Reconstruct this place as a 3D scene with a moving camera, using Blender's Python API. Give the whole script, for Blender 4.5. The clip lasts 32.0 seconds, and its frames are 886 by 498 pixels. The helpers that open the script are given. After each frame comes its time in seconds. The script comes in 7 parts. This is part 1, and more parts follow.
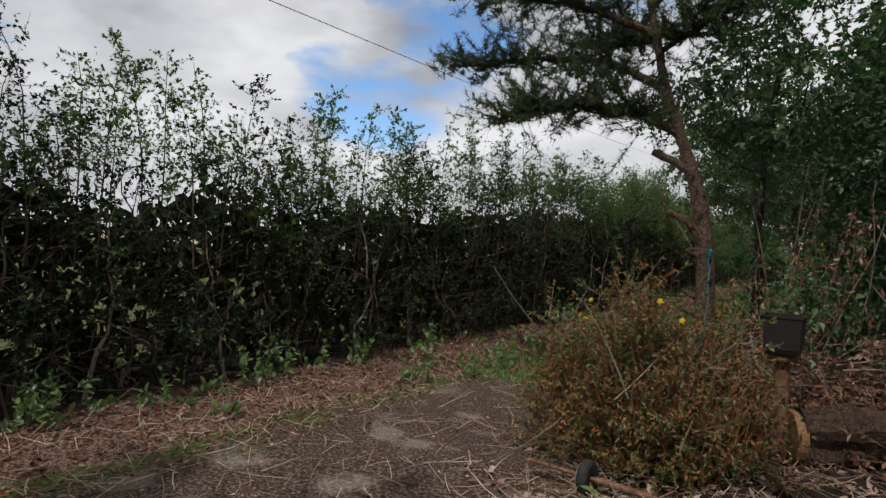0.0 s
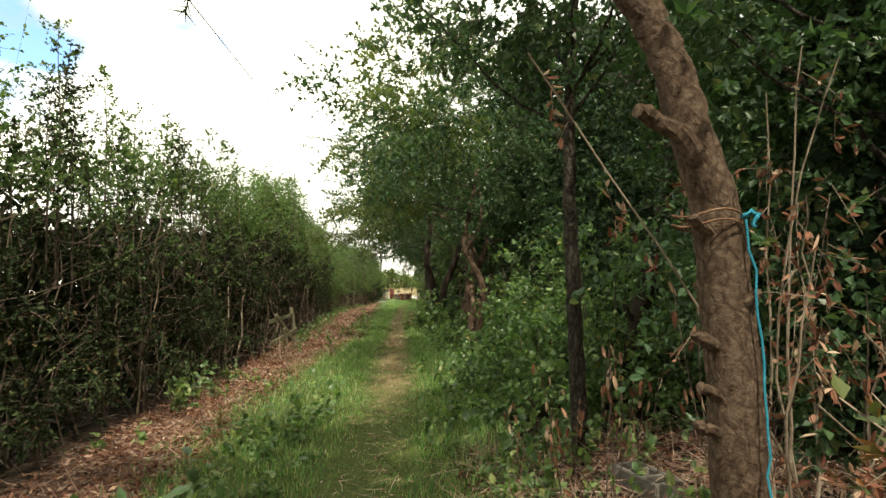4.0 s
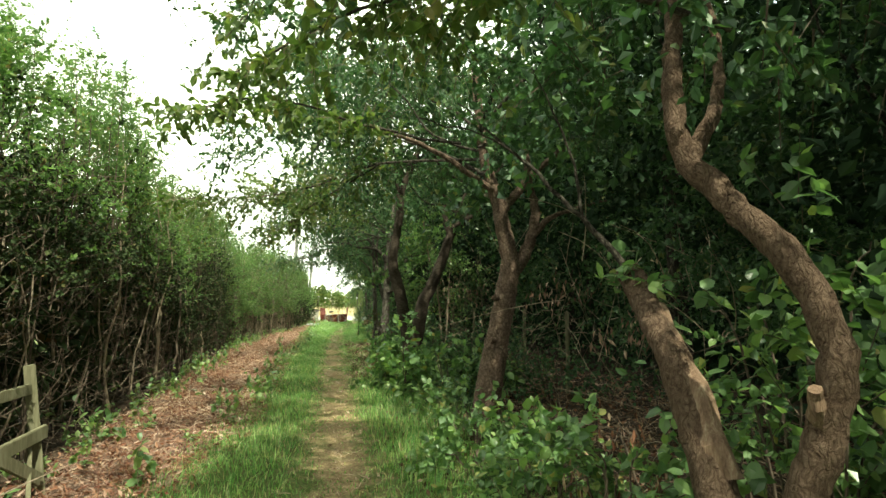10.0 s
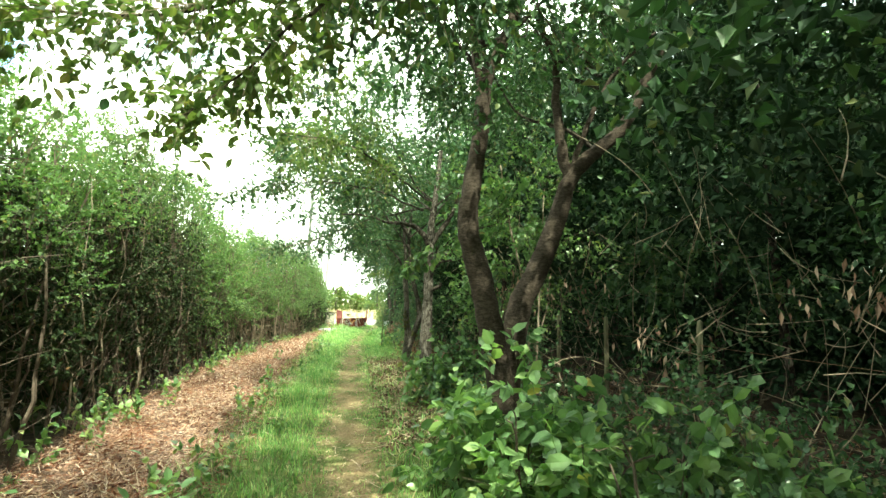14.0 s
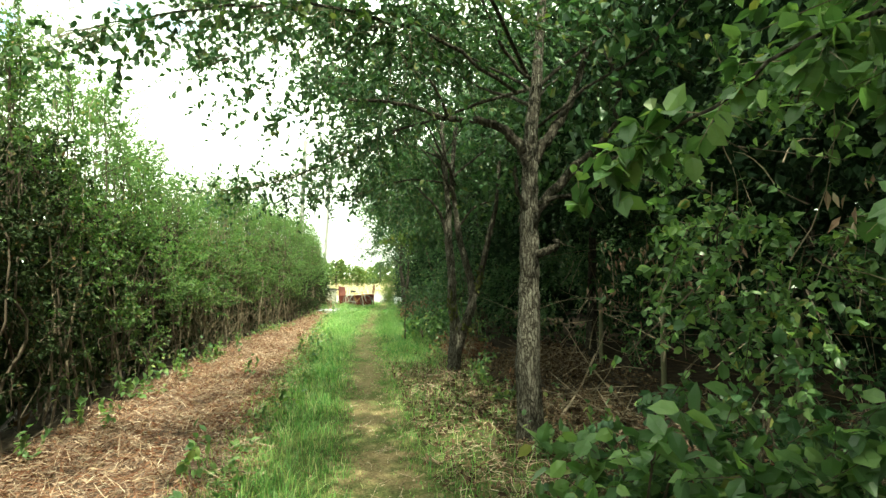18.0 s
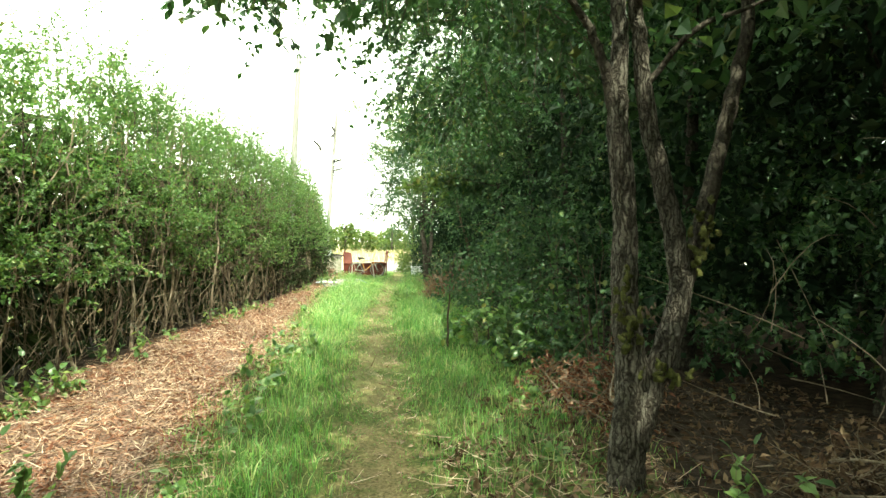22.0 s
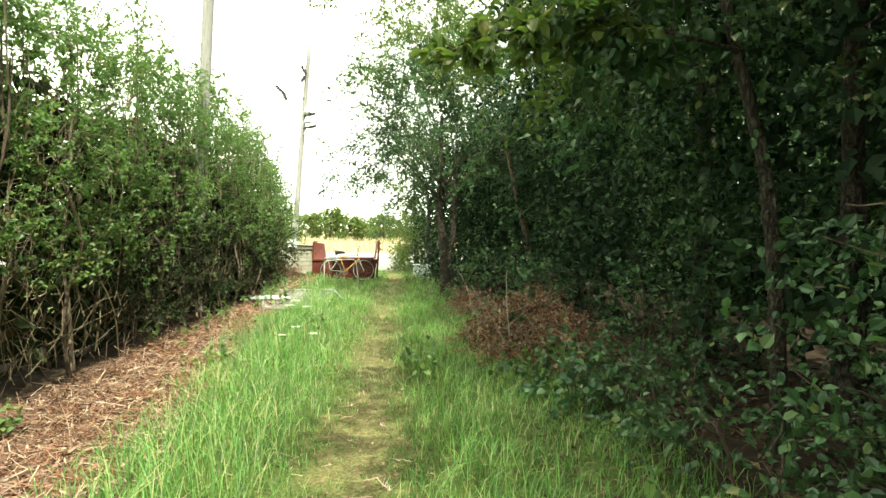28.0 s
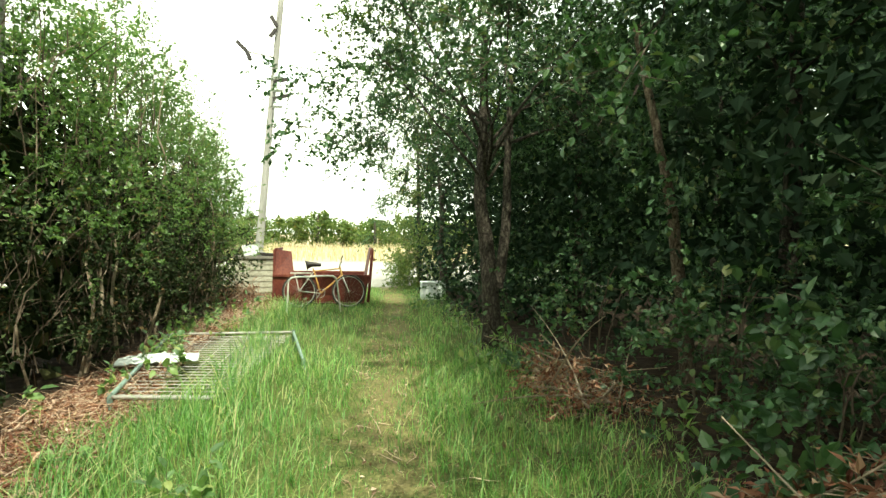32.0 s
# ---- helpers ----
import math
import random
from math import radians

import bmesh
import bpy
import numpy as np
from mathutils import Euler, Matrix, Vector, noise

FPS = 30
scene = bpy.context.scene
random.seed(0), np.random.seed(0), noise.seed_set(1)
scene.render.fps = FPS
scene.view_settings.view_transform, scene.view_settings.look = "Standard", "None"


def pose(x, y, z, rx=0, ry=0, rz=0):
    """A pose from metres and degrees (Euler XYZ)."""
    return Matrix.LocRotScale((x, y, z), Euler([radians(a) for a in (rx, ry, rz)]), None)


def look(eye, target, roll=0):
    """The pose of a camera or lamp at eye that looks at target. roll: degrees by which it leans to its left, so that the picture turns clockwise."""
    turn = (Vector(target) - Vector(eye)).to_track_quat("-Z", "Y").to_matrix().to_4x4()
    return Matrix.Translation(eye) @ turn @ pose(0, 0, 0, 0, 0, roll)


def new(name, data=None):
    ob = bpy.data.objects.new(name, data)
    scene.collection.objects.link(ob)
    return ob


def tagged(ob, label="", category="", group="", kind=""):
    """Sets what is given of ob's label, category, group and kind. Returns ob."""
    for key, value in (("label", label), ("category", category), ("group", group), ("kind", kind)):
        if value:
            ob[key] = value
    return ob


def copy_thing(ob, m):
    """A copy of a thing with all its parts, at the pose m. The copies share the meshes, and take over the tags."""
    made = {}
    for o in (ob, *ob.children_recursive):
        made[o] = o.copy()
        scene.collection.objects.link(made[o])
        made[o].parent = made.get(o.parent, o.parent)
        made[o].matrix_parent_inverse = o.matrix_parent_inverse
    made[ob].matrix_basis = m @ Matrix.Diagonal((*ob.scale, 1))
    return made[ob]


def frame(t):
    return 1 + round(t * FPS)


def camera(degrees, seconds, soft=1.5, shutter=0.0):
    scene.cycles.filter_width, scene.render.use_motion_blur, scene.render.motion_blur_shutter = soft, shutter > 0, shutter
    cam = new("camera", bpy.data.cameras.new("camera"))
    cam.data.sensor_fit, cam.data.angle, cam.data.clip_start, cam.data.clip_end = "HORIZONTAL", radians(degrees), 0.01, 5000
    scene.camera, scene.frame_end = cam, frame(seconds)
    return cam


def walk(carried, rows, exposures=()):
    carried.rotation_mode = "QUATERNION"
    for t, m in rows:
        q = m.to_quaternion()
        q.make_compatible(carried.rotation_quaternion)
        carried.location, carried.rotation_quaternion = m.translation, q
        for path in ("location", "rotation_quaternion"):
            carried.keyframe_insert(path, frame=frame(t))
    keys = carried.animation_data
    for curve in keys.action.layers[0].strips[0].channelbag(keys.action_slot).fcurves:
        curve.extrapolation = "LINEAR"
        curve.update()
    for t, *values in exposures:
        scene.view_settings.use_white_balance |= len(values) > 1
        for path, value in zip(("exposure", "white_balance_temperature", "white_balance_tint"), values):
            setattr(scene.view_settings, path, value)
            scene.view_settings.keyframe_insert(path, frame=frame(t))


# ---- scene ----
cam = camera(76.5, 32.0)
PATH = [
    (0, (2.924, 4.701, 1.547), (1.748, 6.319, 1.545), 2.7),
    (0.5, (2.52, 5.089, 1.521), (1.599, 6.864, 1.543), 2.2),
    (1, (2.166, 5.525, 1.493), (1.406, 7.375, 1.53), 2.0),
    (1.5, (1.801, 6.0, 1.502), (1.159, 7.893, 1.555), 1.2),
    (2, (1.497, 6.473, 1.492), (0.928, 8.389, 1.559), 0.7),
    (2.5, (1.192, 7.017, 1.495), (0.756, 8.967, 1.585), -0.4),
    (3, (0.955, 7.487, 1.493), (0.65, 9.46, 1.61), -1.3),
    (3.5, (0.804, 8.045, 1.47), (0.666, 10.036, 1.591), -1.4),
    (4, (0.654, 8.63, 1.438), (0.787, 10.621, 1.562), -1.7),
    (4.5, (0.581, 9.252, 1.383), (1.096, 11.18, 1.514), -2.0),
    (6.5, (0.425, 11.957, 1.509), (1.206, 13.796, 1.611), -2.8),
    (7, (0.354, 12.719, 1.439), (1.031, 14.597, 1.553), -2.0),
    (7.5, (0.264, 13.487, 1.402), (0.836, 15.398, 1.543), -2.0),
    (8, (0.274, 14.198, 1.405), (0.737, 16.137, 1.567), -1.2),
    (8.5, (0.23, 14.956, 1.411), (0.666, 16.901, 1.582), -1.0),
    (9, (0.249, 15.602, 1.431), (0.661, 17.551, 1.609), -0.9),
    (9.5, (0.314, 16.324, 1.466), (0.712, 18.276, 1.649), -0.9),
    (10, (0.325, 17.012, 1.456), (0.695, 18.968, 1.646), -0.6),
    (10.5, (0.363, 17.737, 1.436), (0.716, 19.695, 1.63), -0.4),
    (11, (0.317, 18.436, 1.416), (0.657, 20.397, 1.618), -0.4),
    (11.5, (0.343, 19.129, 1.406), (0.685, 21.09, 1.604), -0.1),
    (12, (0.34, 19.787, 1.382), (0.682, 21.746, 1.587), -0.2),
    (12.5, (0.364, 20.419, 1.379), (0.7, 22.38, 1.588), -0.1),
    (13, (0.347, 21.092, 1.413), (0.675, 23.054, 1.615), 0.0),
    (13.5, (0.31, 21.75, 1.413), (0.621, 23.715, 1.619), 0.1),
    (14, (0.327, 22.42, 1.445), (0.632, 24.387, 1.648), 0.2),
    (14.5, (0.271, 23.063, 1.434), (0.565, 25.031, 1.637), 0.2),
    (16.5, (0.0, 25.8, 1.531), (0.314, 27.771, 1.661), -1.4),
    (17, (0.029, 26.568, 1.534), (0.335, 28.541, 1.656), -1.4),
    (17.5, (0.061, 27.361, 1.558), (0.37, 29.334, 1.67), -1.1),
    (18, (0.063, 28.11, 1.562), (0.372, 30.083, 1.663), -1.1),
    (18.5, (0.099, 28.924, 1.561), (0.415, 30.896, 1.659), -1.0),
    (19, (0.059, 29.703, 1.565), (0.382, 31.675, 1.659), -1.0),
    (19.5, (0.139, 30.507, 1.518), (0.471, 32.478, 1.598), -0.8),
    (20, (0.171, 31.297, 1.496), (0.495, 33.269, 1.558), -0.7),
    (20.5, (0.225, 32.082, 1.45), (0.527, 34.058, 1.492), -0.4),
    (21, (0.186, 32.862, 1.476), (0.463, 34.843, 1.502), -0.1),
    (21.5, (0.167, 33.635, 1.433), (0.438, 35.617, 1.438), 0.1),
    (22, (0.147, 34.389, 1.461), (0.418, 36.371, 1.448), -0.0),
    (22.5, (0.146, 35.117, 1.489), (0.413, 37.099, 1.452), -0.0),
    (23, (0.198, 35.882, 1.491), (0.465, 37.863, 1.436), 0.1),
    (23.5, (0.196, 36.608, 1.497), (0.46, 38.59, 1.435), 0.1),
    (24, (0.292, 37.363, 1.452), (0.559, 39.344, 1.38), 0.2),
    (24.5, (0.291, 38.09, 1.457), (0.564, 40.069, 1.378), 0.1),
    (25, (0.354, 38.781, 1.44), (0.637, 40.759, 1.357), 0.2),
    (25.5, (0.394, 39.478, 1.446), (0.685, 41.454, 1.356), 0.1),
    (27.5, (0.437, 42.54, 1.481), (0.738, 44.517, 1.419), 0.5),
    (28, (0.431, 43.243, 1.465), (0.736, 45.219, 1.409), 0.4),
    (28.5, (0.498, 43.957, 1.446), (0.816, 45.931, 1.39), 0.7),
    (29, (0.469, 44.663, 1.43), (0.804, 46.634, 1.378), 0.7),
    (29.5, (0.525, 45.309, 1.416), (0.867, 47.279, 1.377), 0.6),
    (30, (0.482, 46.067, 1.443), (0.824, 48.037, 1.408), 0.7),
    (30.5, (0.519, 46.74, 1.451), (0.861, 48.711, 1.426), 0.7),
    (31, (0.563, 47.46, 1.456), (0.912, 49.429, 1.427), 0.8),
    (31.5, (0.574, 48.114, 1.465), (0.908, 50.086, 1.437), 0.8),
    (32, (0.597, 48.856, 1.399), (0.935, 50.827, 1.368), 0.9),
]
EXPOSURES = [(0, -1.4, 6250, 12), (1.0, -0.8, 6750, 14), (2.0, -0.4, 7100, 12), (3.0, -0.17, 7200, 8), (4.0, -0.05, 7600, 4), (4.5, 0.13, 7600, 2), (6.5, 1.36, 7400, 4), (8.0, 1.08, 7400, -6), (9.5, 0.75, 7400, -8), (11, 0.66, 7400, -18), (13, 1.48, 7200, -18), (14.3, 1.52, 7000, -16), (16.5, 0.94, 7400, -21), (20, 1.2, 7400, -17), (22, 1.26, 7300, -15), (25, 1.14, 7250, -14), (28, 0.88, 7400, -9), (29, 0.85, 7450, -8), (32, 0.62, 7350, -11)]
walk(cam, [(t, look(eye, target, roll)) for t, eye, target, roll in PATH], EXPOSURES)

# ---- world, sun ----
SUN_AZ, SUN_EL = radians(167), radians(58)      # azimuth clockwise from +y
world = bpy.data.worlds.new("sky")
scene.world = world
world.use_nodes = True
wn, wl = world.node_tree.nodes, world.node_tree.links
wn.clear()
w_out, w_bg = wn.new("ShaderNodeOutputWorld"), wn.new("ShaderNodeBackground")
w_sky = wn.new("ShaderNodeTexSky")
w_sky.sky_type, w_sky.sun_disc = "NISHITA", False
w_sky.sun_elevation, w_sky.sun_rotation = SUN_EL, SUN_AZ
w_sky.air_density, w_sky.dust_density, w_sky.ozone_density = 1.1, 0.15, 3.0
w_co, w_map = wn.new("ShaderNodeTexCoord"), wn.new("ShaderNodeMapping")
w_map.inputs["Scale"].default_value = (1.0, 1.0, 2.2)
w_map.inputs["Location"].default_value = (0.35, 0.1, 0.2)
w_noise, w_ramp = wn.new("ShaderNodeTexNoise"), wn.new("ShaderNodeValToRGB")
w_noise.inputs["Scale"].default_value, w_noise.inputs["Detail"].default_value = 2.6, 9
w_noise.inputs["Roughness"].default_value = 0.52
w_ramp.color_ramp.elements[0].position, w_ramp.color_ramp.elements[1].position = 0.28, 0.37
w_n2, w_r2 = wn.new("ShaderNodeTexNoise"), wn.new("ShaderNodeValToRGB")
w_n2.inputs["Scale"].default_value, w_n2.inputs["Detail"].default_value = 2.1, 6
w_r2.color_ramp.elements[0].position, w_r2.color_ramp.elements[1].position = 0.36, 0.60
w_r2.color_ramp.elements[0].color, w_r2.color_ramp.elements[1].color = (8.5, 8.9, 9.6, 1), (25.0, 24.8, 24.4, 1)
w_mix = wn.new("ShaderNodeMix")
w_mix.data_type = "RGBA"
wl.new(w_co.outputs["Generated"], w_map.inputs["Vector"])
wl.new(w_map.outputs["Vector"], w_noise.inputs["Vector"])
wl.new(w_map.outputs["Vector"], w_n2.inputs["Vector"])
# a break in the cloud low over the hedge
w_dot, w_gap, w_sub = wn.new("ShaderNodeVectorMath"), wn.new("ShaderNodeMapRange"), wn.new("ShaderNodeMath")
w_dot.operation, w_sub.operation, w_gap.interpolation_type = "DOT_PRODUCT", "SUBTRACT", "SMOOTHSTEP"
w_dot.inputs[1].default_value = Vector((-0.62, 0.71, 0.33)).normalized()
w_gap.inputs["From Min"].default_value, w_gap.inputs["From Max"].default_value, w_gap.inputs["To Max"].default_value = 0.972, 0.992, 0.17
wl.new(w_co.outputs["Generated"], w_dot.inputs[0])
wl.new(w_dot.outputs["Value"], w_gap.inputs["Value"])
wl.new(w_noise.outputs["Fac"], w_sub.inputs[0])
wl.new(w_gap.outputs["Result"], w_sub.inputs[1])
wl.new(w_sub.outputs[0], w_ramp.inputs["Fac"])
wl.new(w_n2.outputs["Fac"], w_r2.inputs["Fac"])
wl.new(w_ramp.outputs["Color"], w_mix.inputs["Factor"])
w_gain = wn.new("ShaderNodeVectorMath")
w_gain.operation = "SCALE"
w_gain.inputs["Scale"].default_value = 4.6
w_hue = wn.new("ShaderNodeHueSaturation")
w_hue.inputs["Saturation"].default_value = 1.1
wl.new(w_sky.outputs["Color"], w_hue.inputs["Color"])
wl.new(w_hue.outputs["Color"], w_gain.inputs[0])
wl.new(w_gain.outputs[0], w_mix.inputs["A"])
wl.new(w_r2.outputs["Color"], w_mix.inputs["B"])
wl.new(w_mix.outputs["Result"], w_bg.inputs["Color"])
w_bg.inputs["Strength"].default_value = 0.09
wl.new(w_bg.outputs["Background"], w_out.inputs["Surface"])

sun = new("sun", bpy.data.lights.new("sun", "SUN"))
sun.data.energy, sun.data.angle, sun.data.color = 4.8, radians(0.8), (1.0, 0.95, 0.86)
sun.matrix_world = look((0, 0, 0), (-math.sin(SUN_AZ) * math.cos(SUN_EL), -math.cos(SUN_AZ) * math.cos(SUN_EL), -math.sin(SUN_EL)))

# ---- materials ----


def material(name, rough=0.8, spec=0.3):
    m = bpy.data.materials.new(name)
    m.use_nodes = True
    b = m.node_tree.nodes["Principled BSDF"]
    b.inputs["Roughness"].default_value = rough
    b.inputs["Specular IOR Level"].default_value = spec
    return m, m.node_tree.nodes, m.node_tree.links, b


def ramp_node(n, stops):
    r = n.new("ShaderNodeValToRGB")
    e = r.color_ramp.elements
    while len(e) < len(stops):
        e.new(0.5)
    for k, (p, c) in zip(e, stops):
        k.position, k.color = p, (*c, 1)
    return r


def surface_mat(name, stops, scale=8.0, rough=0.85, stretch=(1, 1, 1), bump=0.4, fine=6.0, spec=0.25, metal=0.0):
    """Two scales of noise through a ramp, with fine relief."""
    m, n, l, b = material(name, rough, spec)
    co, mp = n.new("ShaderNodeTexCoord"), n.new("ShaderNodeMapping")
    mp.inputs["Scale"].default_value = stretch
    n1, n2 = n.new("ShaderNodeTexNoise"), n.new("ShaderNodeTexNoise")
    n1.inputs["Scale"].default_value, n1.inputs["Detail"].default_value = scale, 8
    n2.inputs["Scale"].default_value, n2.inputs["Detail"].default_value = scale * fine, 5
    mx = n.new("ShaderNodeMath")
    mx.operation = "MULTIPLY_ADD"
    mx.inputs[1].default_value = 0.45
    sub = n.new("ShaderNodeMath")
    sub.operation = "MULTIPLY"
    sub.inputs[1].default_value = 0.6
    r, bp = ramp_node(n, stops), n.new("ShaderNodeBump")
    bp.inputs["Strength"].default_value, bp.inputs["Distance"].default_value = bump, 0.025
    l.new(co.outputs["Object"], mp.inputs["Vector"])
    l.new(mp.outputs["Vector"], n1.inputs["Vector"])
    l.new(mp.outputs["Vector"], n2.inputs["Vector"])
    l.new(n1.outputs["Fac"], sub.inputs[0])
    l.new(n2.outputs["Fac"], mx.inputs[0])
    l.new(sub.outputs[0], mx.inputs[2])
    l.new(mx.outputs[0], r.inputs["Fac"])
    l.new(r.outputs["Color"], b.inputs["Base Color"])
    l.new(mx.outputs[0], bp.inputs["Height"])
    l.new(bp.outputs["Normal"], b.inputs["Normal"])
    b.inputs["Metallic"].default_value = metal
    return m


def leaf_mat(name, stops, trans=0.38, rough=0.42, spec=0.42):
    """Leaves: each island its own shade, light passes through."""
    m, n, l, b = material(name, rough, spec)
    g, r = n.new("ShaderNodeNewGeometry"), ramp_node(n, stops)
    l.new(g.outputs["Random Per Island"], r.inputs["Fac"])
    nz, hs = n.new("ShaderNodeTexNoise"), n.new("ShaderNodeHueSaturation")
    nz.inputs["Scale"].default_value = 0.7
    l.new(g.outputs["Position"], nz.inputs["Vector"])
    mr = n.new("ShaderNodeMapRange")
    mr.inputs["To Min"].default_value, mr.inputs["To Max"].default_value = 0.62, 1.4
    l.new(nz.outputs["Fac"], mr.inputs["Value"])
    l.new(mr.outputs["Result"], hs.inputs["Value"])
    l.new(r.outputs["Color"], hs.inputs["Color"])
    l.new(hs.outputs["Color"], b.inputs["Base Color"])
    t, ms = n.new("ShaderNodeBsdfTranslucent"), n.new("ShaderNodeMixShader")
    tint = n.new("ShaderNodeMix")
    tint.data_type, tint.blend_type = "RGBA", "MULTIPLY"
    tint.inputs["Factor"].default_value = 1.0
    tint.inputs["B"].default_value = (1.2, 1.4, 0.72, 1)
    l.new(hs.outputs["Color"], tint.inputs["A"])
    l.new(tint.outputs["Result"], t.inputs["Color"])
    ms.inputs["Fac"].default_value = trans
    l.new(b.outputs["BSDF"], ms.inputs[1])
    l.new(t.outputs["BSDF"], ms.inputs[2])
    l.new(ms.outputs["Shader"], n["Material Output"].inputs["Surface"])
    return m


def plate_bark(name, stops, scale=(26, 26, 9), deep=0.02, plate=0.24):
    """Bark split into long uneven plates, with dark cracks between."""
    m, n, l, b = material(name, 0.92, 0.15)
    co, mp, nz = n.new("ShaderNodeTexCoord"), n.new("ShaderNodeMapping"), n.new("ShaderNodeTexNoise")
    add = n.new("ShaderNodeMixRGB")
    add.blend_type = "LINEAR_LIGHT"
    add.inputs["Fac"].default_value = 0.035
    mp.inputs["Scale"].default_value = scale
    nz.inputs["Scale"].default_value, nz.inputs["Detail"].default_value = 14, 6
    vo = n.new("ShaderNodeTexVoronoi")
    vo.feature = "DISTANCE_TO_EDGE"
    vo.inputs["Scale"].default_value = 1.0
    l.new(co.outputs["Object"], nz.inputs["Vector"])
    l.new(co.outputs["Object"], add.inputs[1])
    l.new(nz.outputs["Color"], add.inputs[2])
    l.new(add.outputs["Color"], mp.inputs["Vector"])
    l.new(mp.outputs["Vector"], vo.inputs["Vector"])
    fine = n.new("ShaderNodeTexNoise")
    fine.inputs["Scale"].default_value, fine.inputs["Detail"].default_value = 34, 9
    fine.inputs["Roughness"].default_value = 0.68
    l.new(co.outputs["Object"], fine.inputs["Vector"])
    h = n.new("ShaderNodeMapRange")
    h.inputs["From Max"].default_value, h.inputs["To Max"].default_value = 0.22, plate
    l.new(vo.outputs["Distance"], h.inputs["Value"])
    s = n.new("ShaderNodeMath")
    s.operation = "MULTIPLY_ADD"
    s.inputs[1].default_value = 0.85
    l.new(fine.outputs["Fac"], s.inputs[0])
    l.new(h.outputs["Result"], s.inputs[2])
    r, bp = ramp_node(n, stops), n.new("ShaderNodeBump")
    bp.inputs["Strength"].default_value, bp.inputs["Distance"].default_value = 1.0, deep
    l.new(s.outputs[0], r.inputs["Fac"])
    l.new(s.outputs[0], bp.inputs["Height"])
    l.new(r.outputs["Color"], b.inputs["Base Color"])
    l.new(bp.outputs["Normal"], b.inputs["Normal"])
    return m


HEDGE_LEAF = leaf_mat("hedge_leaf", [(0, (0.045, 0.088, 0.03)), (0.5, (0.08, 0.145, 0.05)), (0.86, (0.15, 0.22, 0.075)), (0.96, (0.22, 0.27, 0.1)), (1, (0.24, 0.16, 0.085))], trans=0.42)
# pale green of the shoots, lightened for the sunlit hedge top as well
LIT_SHOOT_LEAF = leaf_mat("lit_hedge_shoot_leaf", [(0, (0.08, 0.145, 0.058)), (0.55, (0.135, 0.22, 0.085)), (0.93, (0.2, 0.29, 0.115)), (1, (0.29, 0.22, 0.11))], trans=0.48)
# the hedge leaf again, darkened to stand in for shade
HEDGE_SHADE = leaf_mat("hedge_shade_leaf", [(0, (0.016, 0.028, 0.012)), (0.6, (0.03, 0.046, 0.019)), (0.93, (0.06, 0.083, 0.034)), (1, (0.13, 0.075, 0.037))], trans=0.12, rough=0.7, spec=0.15)
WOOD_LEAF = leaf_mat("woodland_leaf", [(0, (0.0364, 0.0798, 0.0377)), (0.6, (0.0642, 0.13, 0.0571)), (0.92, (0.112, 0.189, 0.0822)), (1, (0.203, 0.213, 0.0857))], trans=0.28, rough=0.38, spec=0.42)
# light green, also used to lighten sunlit boughs of the lane trees
LIGHT_LEAF = leaf_mat("light_leaf", [(0, (0.075, 0.12, 0.038)), (0.6, (0.12, 0.17, 0.056)), (0.92, (0.18, 0.22, 0.075)), (1, (0.24, 0.21, 0.08))], trans=0.46)
BRAMBLE_LEAF = leaf_mat("bramble_leaf", [(0, (0.07, 0.13, 0.055)), (0.3, (0.115, 0.2, 0.085)), (0.7, (0.175, 0.28, 0.115)), (0.95, (0.27, 0.38, 0.15)), (1, (0.32, 0.28, 0.1))], trans=0.42, rough=0.34, spec=0.5)
DEAD_LEAF = leaf_mat("dead_leaf", [(0, (0.1, 0.0512, 0.0405)), (0.3, (0.26, 0.1535, 0.1215)), (0.7, (0.44, 0.2976, 0.2385)), (0.94, (0.56, 0.4185, 0.342)), (1, (0.66, 0.5301, 0.45))], trans=0.12, rough=0.75, spec=0.2)
RED_LEAF = leaf_mat("red_dead_leaf", [(0, (0.09, 0.034, 0.024)), (0.5, (0.24, 0.105, 0.068)), (0.85, (0.37, 0.21, 0.145)), (1, (0.5, 0.38, 0.28))], trans=0.15, rough=0.8, spec=0.15)
STRAW = leaf_mat("dry_straw", [(0, (0.2, 0.1196, 0.086)), (0.5, (0.42, 0.2944, 0.2236)), (1, (0.68, 0.5336, 0.43))], trans=0.1, rough=0.75, spec=0.2)
WORT_LEAF = leaf_mat("wort_leaf", [(0, (0.08, 0.12, 0.045)), (0.45, (0.15, 0.18, 0.06)), (0.55, (0.28, 0.12, 0.045)), (0.88, (0.38, 0.17, 0.065)), (1, (0.3, 0.23, 0.1))], trans=0.25)
GRASS = leaf_mat("grass_blade", [(0, (0.07, 0.165, 0.05)), (0.35, (0.14, 0.29, 0.095)), (0.65, (0.24, 0.42, 0.15)), (0.82, (0.36, 0.5, 0.21)), (0.92, (0.5, 0.5, 0.27)), (1, (0.58, 0.5, 0.32))], trans=0.46)
DRYGRASS = leaf_mat("dry_grass", [(0, (0.36, 0.29, 0.19)), (0.6, (0.46, 0.38, 0.265)), (1, (0.55, 0.49, 0.37))], trans=0.3, rough=0.8)
NEEDLE = leaf_mat("pine_needle", [(0, (0.04, 0.07, 0.028)), (0.7, (0.07, 0.105, 0.04)), (1, (0.13, 0.15, 0.055))], trans=0.12)
PETAL = leaf_mat("yellow_petal", [(0, (0.75, 0.5, 0.01)), (1, (0.85, 0.65, 0.03))], trans=0.3)
